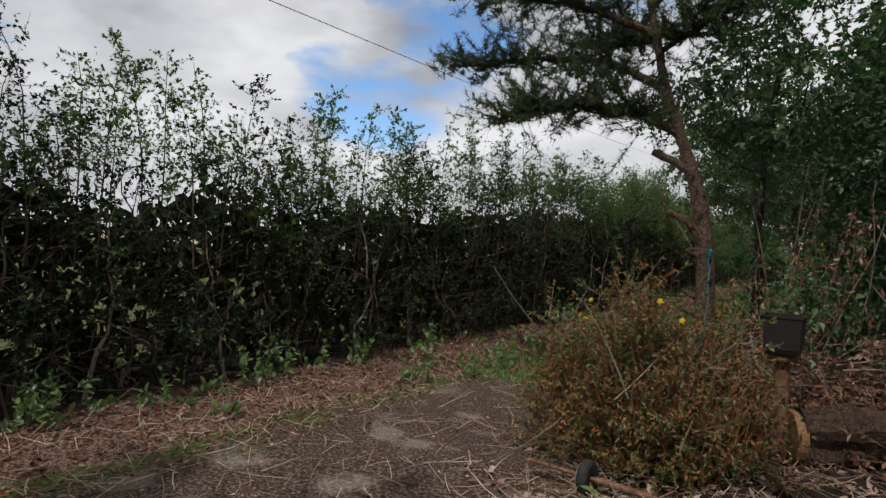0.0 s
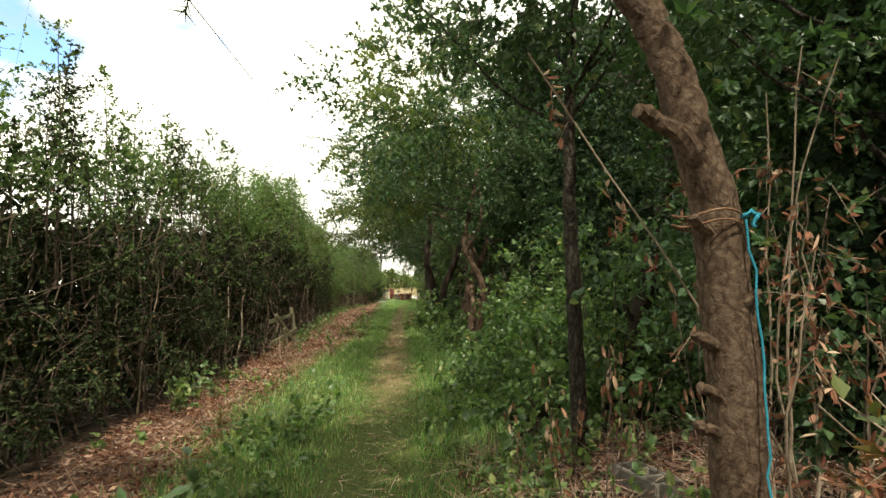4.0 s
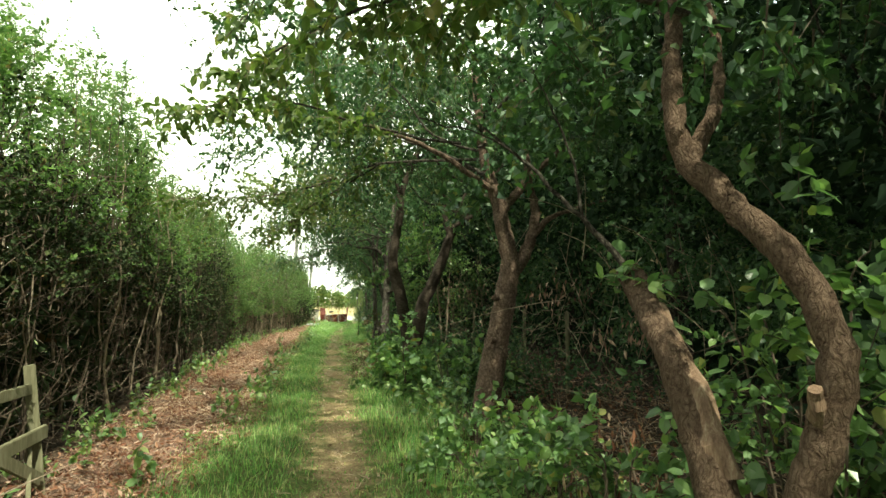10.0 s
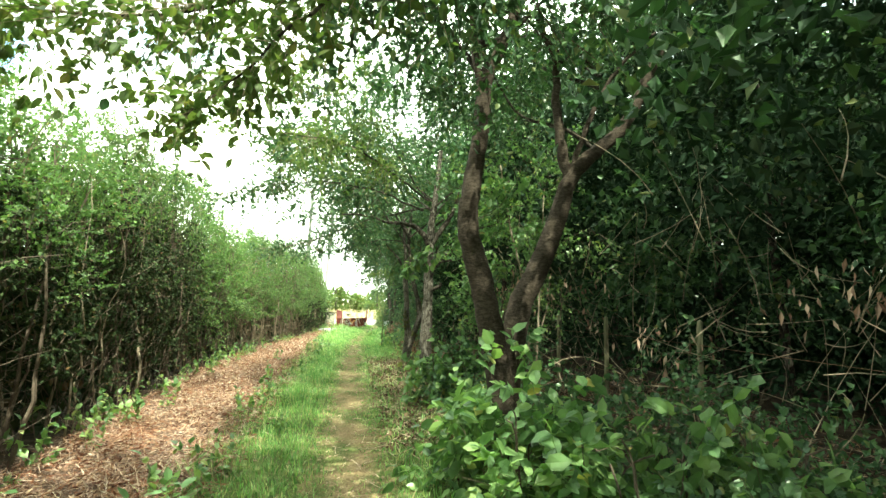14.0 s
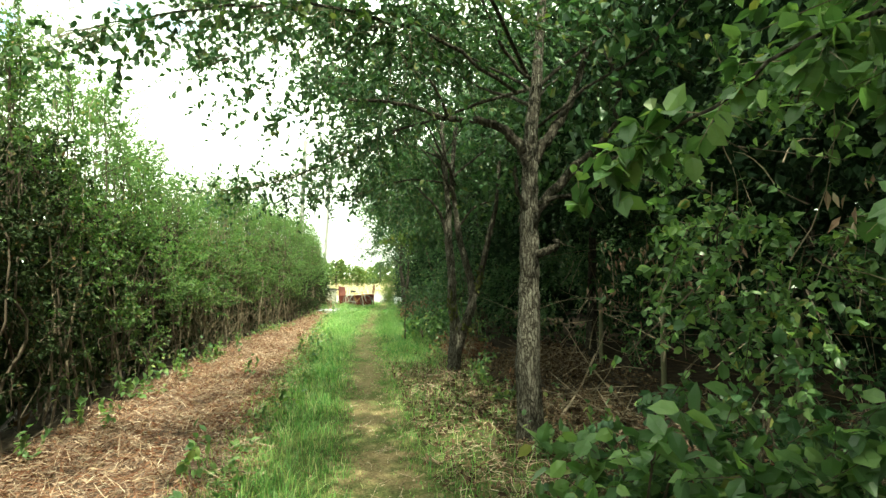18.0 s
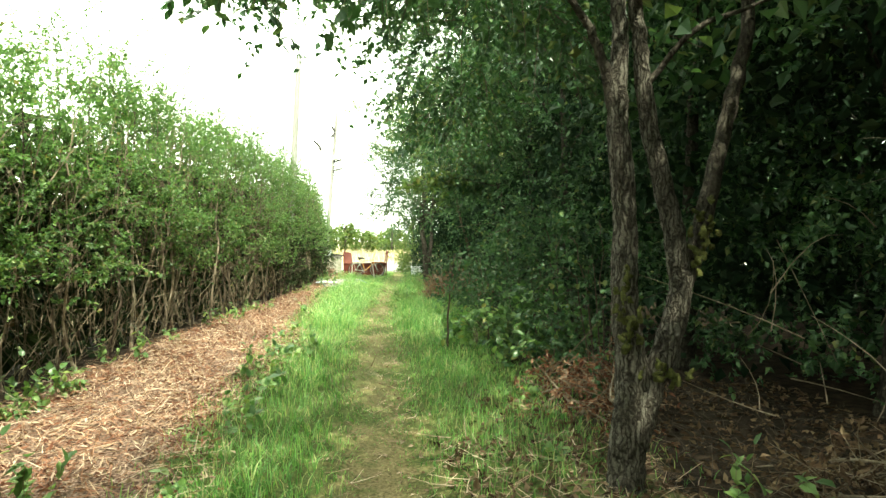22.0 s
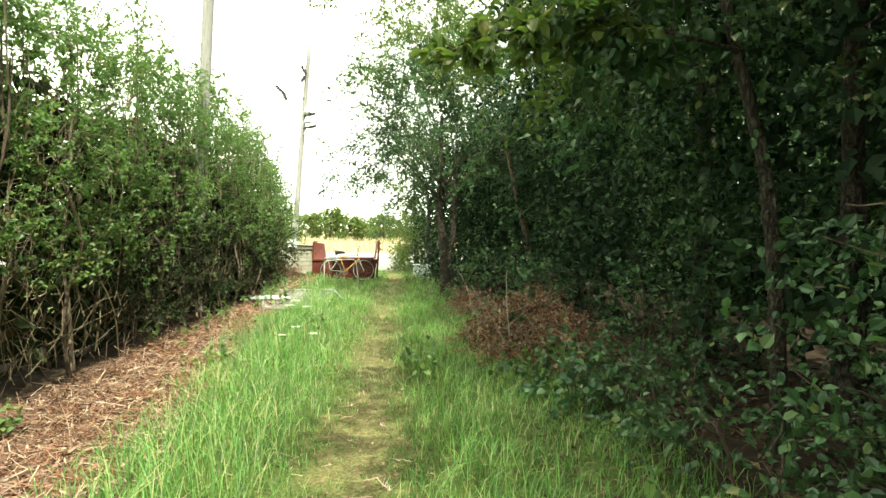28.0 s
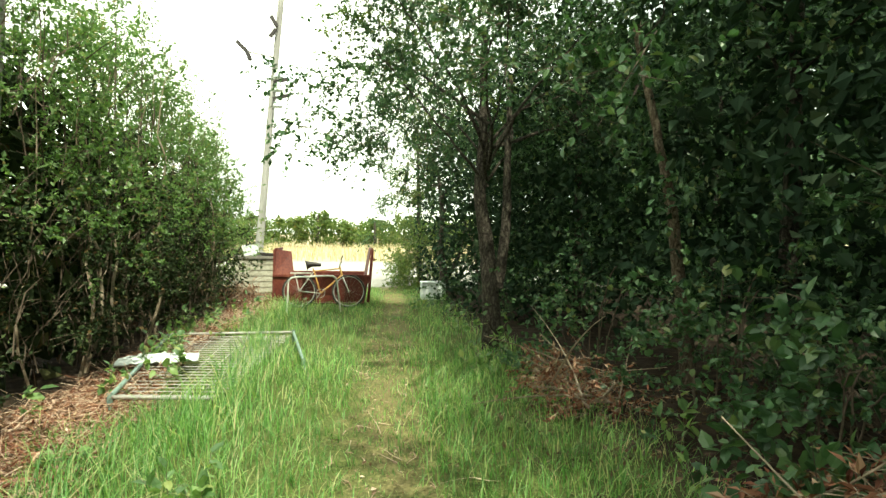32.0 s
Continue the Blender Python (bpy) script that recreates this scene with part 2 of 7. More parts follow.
WHITE_PETAL = leaf_mat("white_petal", [(0, (0.75, 0.76, 0.7)), (1, (0.85, 0.85, 0.8))], trans=0.3)
BARK = plate_bark("bark", [(0.22, (0.03, 0.021, 0.016)), (0.45, (0.09, 0.066, 0.048)), (0.75, (0.18, 0.145, 0.108)), (0.95, (0.3, 0.25, 0.2))], (30, 30, 4.5), 0.025, 0.3)
BARK_DARK = plate_bark("dark_bark", [(0.22, (0.011, 0.009, 0.008)), (0.45, (0.038, 0.031, 0.026)), (0.75, (0.085, 0.073, 0.06)), (0.95, (0.15, 0.135, 0.115))], (24, 24, 7), 0.035, 0.34)
BARK_RIDGED = plate_bark("ridged_grey_bark", [(0.25, (0.012, 0.01, 0.009)), (0.45, (0.045, 0.037, 0.031)), (0.7, (0.12, 0.104, 0.088)), (0.95, (0.22, 0.2, 0.175))], (38, 38, 4.5), 0.05, 0.42)
BARK_CHERRY = plate_bark("cherry_bark", [(0.22, (0.012, 0.009, 0.007)), (0.45, (0.038, 0.029, 0.023)), (0.75, (0.085, 0.066, 0.052)), (0.95, (0.15, 0.125, 0.105))], (9, 9, 40), 0.012, 0.18)
BARK_PALE = plate_bark("pale_scarred_bark", [(0.22, (0.036, 0.0216, 0.0154)), (0.45, (0.104, 0.0662, 0.0476)), (0.75, (0.192, 0.1332, 0.098)), (0.95, (0.288, 0.216, 0.168))], (52, 52, 9), 0.04, 0.2)
RAW_WOOD = surface_mat("split_red_wood", [(0.3, (0.09, 0.05, 0.036)), (0.55, (0.2, 0.13, 0.09)), (0.75, (0.36, 0.28, 0.21))], 26, 0.85, (1, 1, 0.15), 0.8)
BARK_PINE = plate_bark("pine_bark", [(0.22, (0.025, 0.017, 0.013)), (0.45, (0.10, 0.066, 0.046)), (0.7, (0.2, 0.145, 0.105)), (0.9, (0.31, 0.24, 0.185))], (24, 24, 12), 0.03, 0.15)
BARK_SMOOTH = plate_bark("reddish_scaly_bark", [(0.22, (0.035, 0.023, 0.018)), (0.42, (0.1, 0.066, 0.051)), (0.62, (0.175, 0.122, 0.096)), (0.86, (0.29, 0.225, 0.18))], (24, 24, 15), 0.03, 0.2)
TWIG = surface_mat("twig_bark", [(0.3, (0.14, 0.105, 0.075)), (0.55, (0.28, 0.22, 0.165)), (0.75, (0.42, 0.37, 0.3))], 20, 0.85, (1, 1, 0.4), 0.3)
RUST_STEM = surface_mat("rusty_stem", [(0.3, (0.16, 0.06, 0.03)), (0.55, (0.32, 0.14, 0.065)), (0.75, (0.45, 0.27, 0.15))], 20, 0.8, (1, 1, 0.4), 0.3)
TWIG_MID = surface_mat("hedge_twig", [(0.3, (0.08, 0.06, 0.042)), (0.55, (0.18, 0.14, 0.10)), (0.75, (0.3, 0.25, 0.19))], 20, 0.85, (1, 1, 0.4), 0.3)
TWIG_DARK = surface_mat("dark_twig", [(0.3, (0.045, 0.032, 0.025)), (0.6, (0.12, 0.09, 0.07)), (0.8, (0.2, 0.16, 0.13))], 20, 0.85, (1, 1, 0.4), 0.3)
CUT_WOOD = surface_mat("cut_wood", [(0.3, (0.2, 0.1, 0.05)), (0.6, (0.34, 0.19, 0.095)), (0.8, (0.44, 0.29, 0.16))], 22, 0.8, (1, 1, 1), 0.3)
OLD_WOOD = surface_mat("weathered_wood", [(0.3, (0.08, 0.075, 0.045)), (0.5, (0.16, 0.15, 0.095)), (0.72, (0.26, 0.25, 0.17))], 8, 0.9, (1, 1, 0.2), 0.5, 6)
POLE_WOOD = surface_mat("pole_wood", [(0.3, (0.2, 0.19, 0.18)), (0.55, (0.31, 0.3, 0.29)), (0.75, (0.42, 0.41, 0.4))], 6, 0.85, (1, 1, 0.1), 0.4, 8)
RUST_RED = surface_mat("rusty_red_paint", [(0.3, (0.06, 0.014, 0.011)), (0.5, (0.125, 0.026, 0.02)), (0.66, (0.19, 0.05, 0.032)), (0.8, (0.3, 0.14, 0.075))], 5, 0.6, (1, 1, 0.5), 0.3, 8, 0.4)
PALE_STONE = surface_mat("pale_stone", [(0.3, (0.24, 0.225, 0.175)), (0.5, (0.38, 0.365, 0.3)), (0.72, (0.5, 0.485, 0.42))], 5, 0.9, (1, 1, 1), 0.5, 7)
CONCRETE = surface_mat("grey_concrete", [(0.3, (0.11, 0.1, 0.09)), (0.55, (0.2, 0.185, 0.165)), (0.75, (0.3, 0.28, 0.25))], 9, 0.92, (1, 1, 1), 0.6, 6)
WHITE_PLASTIC = surface_mat("dirty_white_plastic", [(0.3, (0.42, 0.47, 0.47)), (0.5, (0.62, 0.67, 0.68)), (0.7, (0.74, 0.78, 0.78))], 6, 0.5, (1, 1, 1), 0.1, 5, 0.45)
BLACK_PLASTIC = surface_mat("black_plastic", [(0.3, (0.014, 0.011, 0.011)), (0.6, (0.03, 0.024, 0.023)), (0.85, (0.07, 0.055, 0.05))], 9, 0.5, (1, 1, 1), 0.15, 6, 0.4)
RUBBER = surface_mat("old_rubber", [(0.3, (0.02, 0.019, 0.018)), (0.7, (0.06, 0.055, 0.05))], 20, 0.8, (1, 1, 1), 0.3)
STEEL = surface_mat("dull_steel", [(0.3, (0.22, 0.2, 0.18)), (0.55, (0.45, 0.43, 0.41)), (0.8, (0.55, 0.53, 0.5))], 14, 0.45, (1, 1, 1), 0.2, 6, 0.5, 0.6)
RUSTY_STEEL = surface_mat("rusty_steel", [(0.3, (0.10, 0.05, 0.03)), (0.55, (0.24, 0.13, 0.075)), (0.8, (0.36, 0.27, 0.2))], 16, 0.75, (1, 1, 1), 0.4, 5, 0.4, 0.3)
PALE_PAINT = surface_mat("pale_grey_paint", [(0.3, (0.42, 0.42, 0.38)), (0.6, (0.62, 0.63, 0.58)), (0.8, (0.72, 0.72, 0.68))], 9, 0.5, (1, 1, 1), 0.15, 6, 0.4)
GREEN_PAINT = surface_mat("grey_green_paint", [(0.3, (0.13, 0.19, 0.17)), (0.6, (0.22, 0.31, 0.28)), (0.8, (0.34, 0.42, 0.38))], 9, 0.6, (1, 1, 1), 0.2, 6, 0.4)
ORANGE_PAINT = surface_mat("worn_orange_paint", [(0.3, (0.42, 0.2, 0.06)), (0.6, (0.6, 0.33, 0.10)), (0.85, (0.66, 0.46, 0.22))], 12, 0.4, (1, 1, 1), 0.1, 5, 0.5)
BLUE_ROPE = surface_mat("blue_rope", [(0.3, (0.015, 0.2, 0.3)), (0.6, (0.03, 0.33, 0.46)), (0.8, (0.12, 0.45, 0.55))], 60, 0.7, (1, 1, 3), 0.6)
MOSS = surface_mat("moss", [(0.35, (0.035, 0.034, 0.015)), (0.55, (0.085, 0.09, 0.026)), (0.75, (0.16, 0.16, 0.055))], 40, 0.95, (1, 1, 1), 0.8)

# ---- helpers for meshes ----


def tri_mesh(name, verts, tris, mat, parent=None, label="", smooth=False, ids=None, mats=None):
    """One mesh object from arrays of corners and triangles."""
    verts, tris = np.ascontiguousarray(verts, np.float32), np.ascontiguousarray(tris, np.int32)
    me = bpy.data.meshes.new(name)
    me.vertices.add(len(verts))
    me.vertices.foreach_set("co", verts.ravel())
    me.loops.add(len(tris) * 3)
    me.loops.foreach_set("vertex_index", tris.ravel())
    me.polygons.add(len(tris))
    me.polygons.foreach_set("loop_start", np.arange(0, len(tris) * 3, 3, dtype=np.int32))
    me.polygons.foreach_set("use_smooth", np.full(len(tris), smooth))
    for k in mats or [mat]:
        me.materials.append(k)
    if ids is not None:
        me.polygons.foreach_set("material_index", np.ascontiguousarray(ids, np.int32))
    me.update(calc_edges=True)
    me.validate()
    ob = new(name, me)
    if parent is not None:
        ob.parent = parent
    if label:
        tagged(ob, label)
    return ob


def join(parts):
    vs, ts, o = [], [], 0
    for v, t in parts:
        vs.append(v)
        ts.append(t + o)
        o += len(v)
    return np.concatenate(vs), np.concatenate(ts)


def unit(v):
    return v / np.maximum(np.linalg.norm(v, axis=-1, keepdims=True), 1e-9)


def leaves(pos, axis, normal, length, width):
    """Folded kite leaves, two triangles each."""
    n = len(pos)
    axis = unit(axis)
    side = unit(np.cross(axis, normal))
    up = np.cross(side, axis)
    length, width = np.broadcast_to(length, n)[:, None], np.broadcast_to(width, n)[:, None]
    mid = pos + axis * length * 0.42 + up * width * 0.16
    v = np.stack([pos, mid + side * width * 0.5, pos + axis * length - up * length * 0.12, mid - side * width * 0.5], 1).reshape(-1, 3)
    k = np.arange(n)[:, None] * 4
    return v, np.concatenate([k + [0, 1, 2], k + [0, 2, 3]])


def oval_leaves(pos, axis, normal, length, width):
    """Leaves seen from nearer by: an oval outline folded along the midrib, four triangles each."""
    n = len(pos)
    axis = unit(axis)
    side = unit(np.cross(axis, normal))
    up = np.cross(side, axis)
    length, width = np.broadcast_to(length, n)[:, None], np.broadcast_to(width, n)[:, None]
    a, b = pos + axis * length * 0.22 + up * width * 0.1, pos + axis * length * 0.62 + up * width * 0.12
    v = np.stack([pos, a + side * width * 0.42, b + side * width * 0.45, pos + axis * length - up * length * 0.12, b - side * width * 0.45, a - side * width * 0.42], 1).reshape(-1, 3)
    k = np.arange(n)[:, None] * 6
    return v, np.concatenate([k + [0, 1, 2], k + [0, 2, 3], k + [0, 3, 4], k + [0, 4, 5]])


def mixed_leaves(pos, axis, normal, length, width):
    """Oval leaves along the lane, kites further in."""
    near = (pos[:, 0] < np.interp(pos[:, 1], EDGE_Y, EDGE_X) + 0.9) & (pos[:, 2] < 2.7) & (pos[:, 1] > 11) & (pos[:, 1] < 60)
    if not near.any() or near.all():
        return (oval_leaves if near.all() else leaves)(pos, axis, normal, length, width)
    return join([f(pos[m], axis[m], normal[m], length[m], width[m]) for f, m in ((oval_leaves, near), (leaves, ~near))])


def broad_leaves(pos, axis, normal, length, width):
    """Larger leaves with a midrib and curved halves, eight triangles each."""
    n = len(pos)
    axis = unit(axis)
    side = unit(np.cross(axis, normal))
    up = np.cross(side, axis)
    length, width = np.broadcast_to(length, n)[:, None], np.broadcast_to(width, n)[:, None]
    m1, m2 = pos + axis * length * 0.2, pos + axis * length * 0.6 - up * length * 0.04
    e1, e2 = side * width * 0.4, side * width * 0.46
    lift = up * width * 0.12
    v = np.stack([pos, m1 - e1 + lift, m1, m1 + e1 + lift, m2 - e2 + lift * 0.6, m2, m2 + e2 + lift * 0.6, pos + axis * length - up * length * 0.17], 1).reshape(-1, 3)
    k = np.arange(n)[:, None] * 8
    t = [(0, 3, 2), (0, 2, 1), (2, 3, 6), (2, 6, 5), (1, 2, 5), (1, 5, 4), (5, 6, 7), (4, 5, 7)]
    return v, np.concatenate([k + list(q) for q in t])


def tubes(paths, radii, sides=3):
    """Tapered tubes along many polylines at once. paths: n x m x 3; radii: n x m."""
    n, m, _ = paths.shape
    d = unit(np.gradient(paths, axis=1))
    ref = np.where(np.abs(paths[:, -1:] - paths[:, :1])[..., 2:3] > 0.6 * np.linalg.norm(paths[:, -1:] - paths[:, :1], axis=-1, keepdims=True), [0.99, 0.1, 0], [0.1, 0, 0.99])
    a = unit(np.cross(d, ref))
    b = np.cross(d, a)
    ang = np.arange(sides) * 2 * np.pi / sides
    v = paths[:, :, None] + radii[:, :, None, None] * (a[:, :, None] * np.cos(ang)[None, None, :, None] + b[:, :, None] * np.sin(ang)[None, None, :, None])
    i, j, k = np.meshgrid(np.arange(n), np.arange(m - 1), np.arange(sides), indexing="ij")
    p = lambda jj, kk: (i * m + jj) * sides + kk % sides
    q = [p(j, k), p(j, k + 1), p(j + 1, k + 1), p(j + 1, k)]
    t = np.concatenate([np.stack([q[0], q[1], q[2]], -1).reshape(-1, 3), np.stack([q[0], q[2], q[3]], -1).reshape(-1, 3)])
    return v.reshape(-1, 3), t


def limb(points, r0, r1, rng, sides=10, rough=0.12, steps=5, wob=0.02, caps=True, flare=0.5):
    """One limb or trunk: a smooth uneven tube through the given points."""
    pts = np.array(points, float)
    t = np.linspace(0, len(pts) - 1, (len(pts) - 1) * steps + 1)
    i = np.clip(t.astype(int), 0, len(pts) - 2)
    f = (t - i)[:, None]
    p0, p1, p2, p3 = pts[np.maximum(i - 1, 0)], pts[i], pts[i + 1], pts[np.minimum(i + 2, len(pts) - 1)]
    c = 0.5 * (2 * p1 + (p2 - p0) * f + (2 * p0 - 5 * p1 + 4 * p2 - p3) * f ** 2 + (3 * p1 - p0 - 3 * p2 + p3) * f ** 3)
    c += rng.normal(0, wob, c.shape) * np.minimum(1, np.arange(len(c)) / 3)[:, None]
    r = np.linspace(r0, r1, len(c)) * (1 + flare * np.exp(-np.arange(len(c)) / 1.2) * (r0 > 0.06))
    v, tr = tubes(c[None], r[None], sides)
    k = 1 + rng.normal(0, rough, (len(c), sides))
    k = (k + np.roll(k, 1, 1)) / 2
    for _ in range(3):
        k = (np.roll(k, 1, 0) + k + np.roll(k, -1, 0)) / 3
    k = 1 + (k - 1) * 2.2
    v = c.repeat(sides, 0) + (v - c.repeat(sides, 0)) * k.reshape(-1, 1)
    if caps:
        top = np.arange(len(v) - sides, len(v))
        v = np.vstack([v, c[-1] + (c[-1] - c[-2]) * 0.15])
        tr = np.vstack([tr, np.stack([top, np.roll(top, -1), np.full(sides, len(v) - 1)], 1)])
    return v, tr


def twig_paths(start, direction, length, rng, segs=3, bend=0.25, droop=0.1):
    n = len(start)
    s = np.linspace(0, 1, segs + 1)
    d = unit(direction)
    off = unit(rng.normal(size=(n, 3))) * bend
    curve = d[:, None] * s[None, :, None] + off[:, None] * (s ** 2)[None, :, None] - np.array([0, 0, droop]) * (s ** 2)[None, :, None]
    return start[:, None] + curve * np.asarray(length).reshape(-1, 1, 1)


def leafy_twigs(start, direction, length, rng, per=12, leaf=(0.05, 0.03), radius=0.004, droop=0.1, big=False, flat=0.6, bend=0.25, coarse=False, cut=None):
    """Twigs with leaves along them: (wood, foliage) as corners and triangles."""
    paths = twig_paths(start, direction, length, rng, 3, bend, droop)
    n = len(start)
    cut = cut or ([0, 3] if coarse else [0, 2, 3])
    m = n if len(cut) > 2 else max(1, int(n * 0.4))
    wood = tubes(paths[:m, cut], np.broadcast_to(np.linspace(radius, radius * 0.35, 4)[cut], (m, len(cut))), 3)
    u = np.sort(rng.uniform(0.15, 1.0, (n, per)), 1) * 2.999
    i = u.astype(int)
    f = (u - i)[..., None]
    row = np.arange(n)[:, None]
    a, b = paths[row, i], paths[row, i + 1]
    pos = (a + (b - a) * f).reshape(-1, 3)
    along = unit(b - a).reshape(-1, 3)
    axis = along * 0.5 + rng.normal(0, 0.75, pos.shape) - [0, 0, 0.15]
    normal = rng.normal(0, 1 - flat, pos.shape) + [0, 0, flat]
    size = rng.uniform(0.65, 1.25, len(pos))
    make = broad_leaves if big else mixed_leaves if coarse else leaves
    return wood, make(pos, axis, normal, leaf[0] * size, leaf[1] * size * rng.uniform(0.85, 1.15, len(pos)))


def part(name, geo, mat, parent, label="", smooth=False):
    ob = tri_mesh(name, geo[0], geo[1], mat, parent, label, smooth)
    if name.endswith("growth"):
        tagged(ob, kind="stuff")
    return ob


def empty(name, at, label, category, group="", kind=""):
    ob = new(name)
    ob.location = at
    ob.empty_display_size = 0.2
    tagged(ob, label, category, group, kind)
    return ob


def local(geo, at):
    return geo[0] - np.array(at, float), geo[1]


def box(x0, x1, y0, y1, z0, z1, bevel=0.01):
    """A box with chamfered edges as corners and triangles."""
    bm = bmesh.new()
    bmesh.ops.create_cube(bm, size=1)
    for v in bm.verts:
        v.co = Vector(((x0 + x1) / 2 + v.co.x * (x1 - x0), (y0 + y1) / 2 + v.co.y * (y1 - y0), (z0 + z1) / 2 + v.co.z * (z1 - z0)))
    if bevel:
        bmesh.ops.bevel(bm, geom=bm.edges[:], offset=bevel, segments=2, affect="EDGES")
    return from_bm(bm)


def from_bm(bm):
    bmesh.ops.triangulate(bm, faces=bm.faces[:])
    bm.verts.index_update()
    g = np.array([v.co[:] for v in bm.verts]), np.array([[v.index for v in f.verts] for f in bm.faces])
    bm.free()
    return g


def turned(geo, m):
    a = np.array(m)
    return geo[0] @ a[:3, :3].T + a[:3, 3], geo[1]

# ---- plan ----
FACE_Y = [-6, 6, 24, 28, 34, 40, 46, 50, 55, 60, 64]
FACE_X = [-2.6, -2.45, -2.35, -2.6, -3.05, -3.15, -2.75, -2.2, -1.78, -1.68, -1.75]
TOP_Y = [-6, 6.5, 9, 12.2, 14.4, 16.6, 19.8, 22.3, 23.4, 25.4, 26.4, 30, 32, 36.5, 39, 44, 50, 56, 60, 64]
TOP_Z = [2.2, 2.25, 2.4, 2.5, 2.7, 2.95, 3.05, 3.1, 3.9, 4.0, 3.4, 3.5, 4.1, 4.0, 3.4, 3.5, 3.7, 3.65, 3.0, 2.5]
PATH_Y = [4, 10, 16, 20, 24, 34, 38, 46, 50, 54, 58, 61, 66]
PATH_X = [1.2, 0.25, 0.4, 0.35, 0.35, 0.25, 0.25, 0.35, 0.7, 1.0, 1.3, 1.6, 1.9]
LITTER_Y = [0, 10, 14, 18, 24, 30, 40, 48, 52, 56, 60]
LITTER_X = [-1.0, -1.0, -1.35, -1.4, -0.85, -0.95, -1.05, -1.0, -1.1, -1.5, -1.0]
EDGE_Y = [4, 11, 16, 20, 24, 28, 34, 39, 44, 48, 54, 60]
EDGE_X = [2.2, 1.2, 1.25, 1.55, 1.55, 1.75, 1.9, 1.65, 1.95, 2.3, 2.3, 2.3]


def smooth_noise(x, y, s=1.0):
    return (np.sin(x * 1.7 * s + 0.3) * np.sin(y * 1.3 * s + 1.1) + 0.6 * np.sin(x * 3.9 * s + y * 2.3 * s) + 0.4 * np.sin(y * 5.7 * s - x * 4.4 * s + 2)) / 2


def ground_z(x, y):
    x, y = np.asarray(x, float), np.asarray(y, float)
    near = np.exp(-((x / 9) ** 2)) * (y < 66)
    z = 0.025 * smooth_noise(x, y) * near
    z = z - 0.035 * np.exp(-((x - np.interp(y, PATH_Y, PATH_X)) / 0.3) ** 2) * (y > 11) * (y < 62)
    z = z + 0.3 * np.exp(-((x - 2.9) ** 2 / 1.1 + (y - 10.6) ** 2 / 5.0))
    z = z + np.clip(y - 95, 0, 400) * 0.012
    return z


def ground_sheet():
    xs = np.unique(np.concatenate([np.linspace(-900, -40, 14), np.linspace(-40, -8, 17), np.arange(-8, 10, 0.4), np.linspace(10, 45, 18), np.linspace(45, 900, 14)]).round(3))
    ys = np.unique(np.concatenate([np.linspace(-600, -20, 10), np.linspace(-20, 0, 11), np.arange(0, 70, 0.4), np.linspace(70, 130, 31), np.linspace(130, 1500, 25)]).round(3))
    gx, gy = np.meshgrid(xs, ys)
    v = np.stack([gx, gy, ground_z(gx, gy)], -1).reshape(-1, 3)
    n, m = len(xs), len(ys)
    i, j = np.meshgrid(np.arange(n - 1), np.arange(m - 1))
    a = (j * n + i).ravel()
    t = np.concatenate([np.stack([a, a + 1, a + n + 1], 1), np.stack([a, a + n + 1, a + n], 1)])
    return v, t


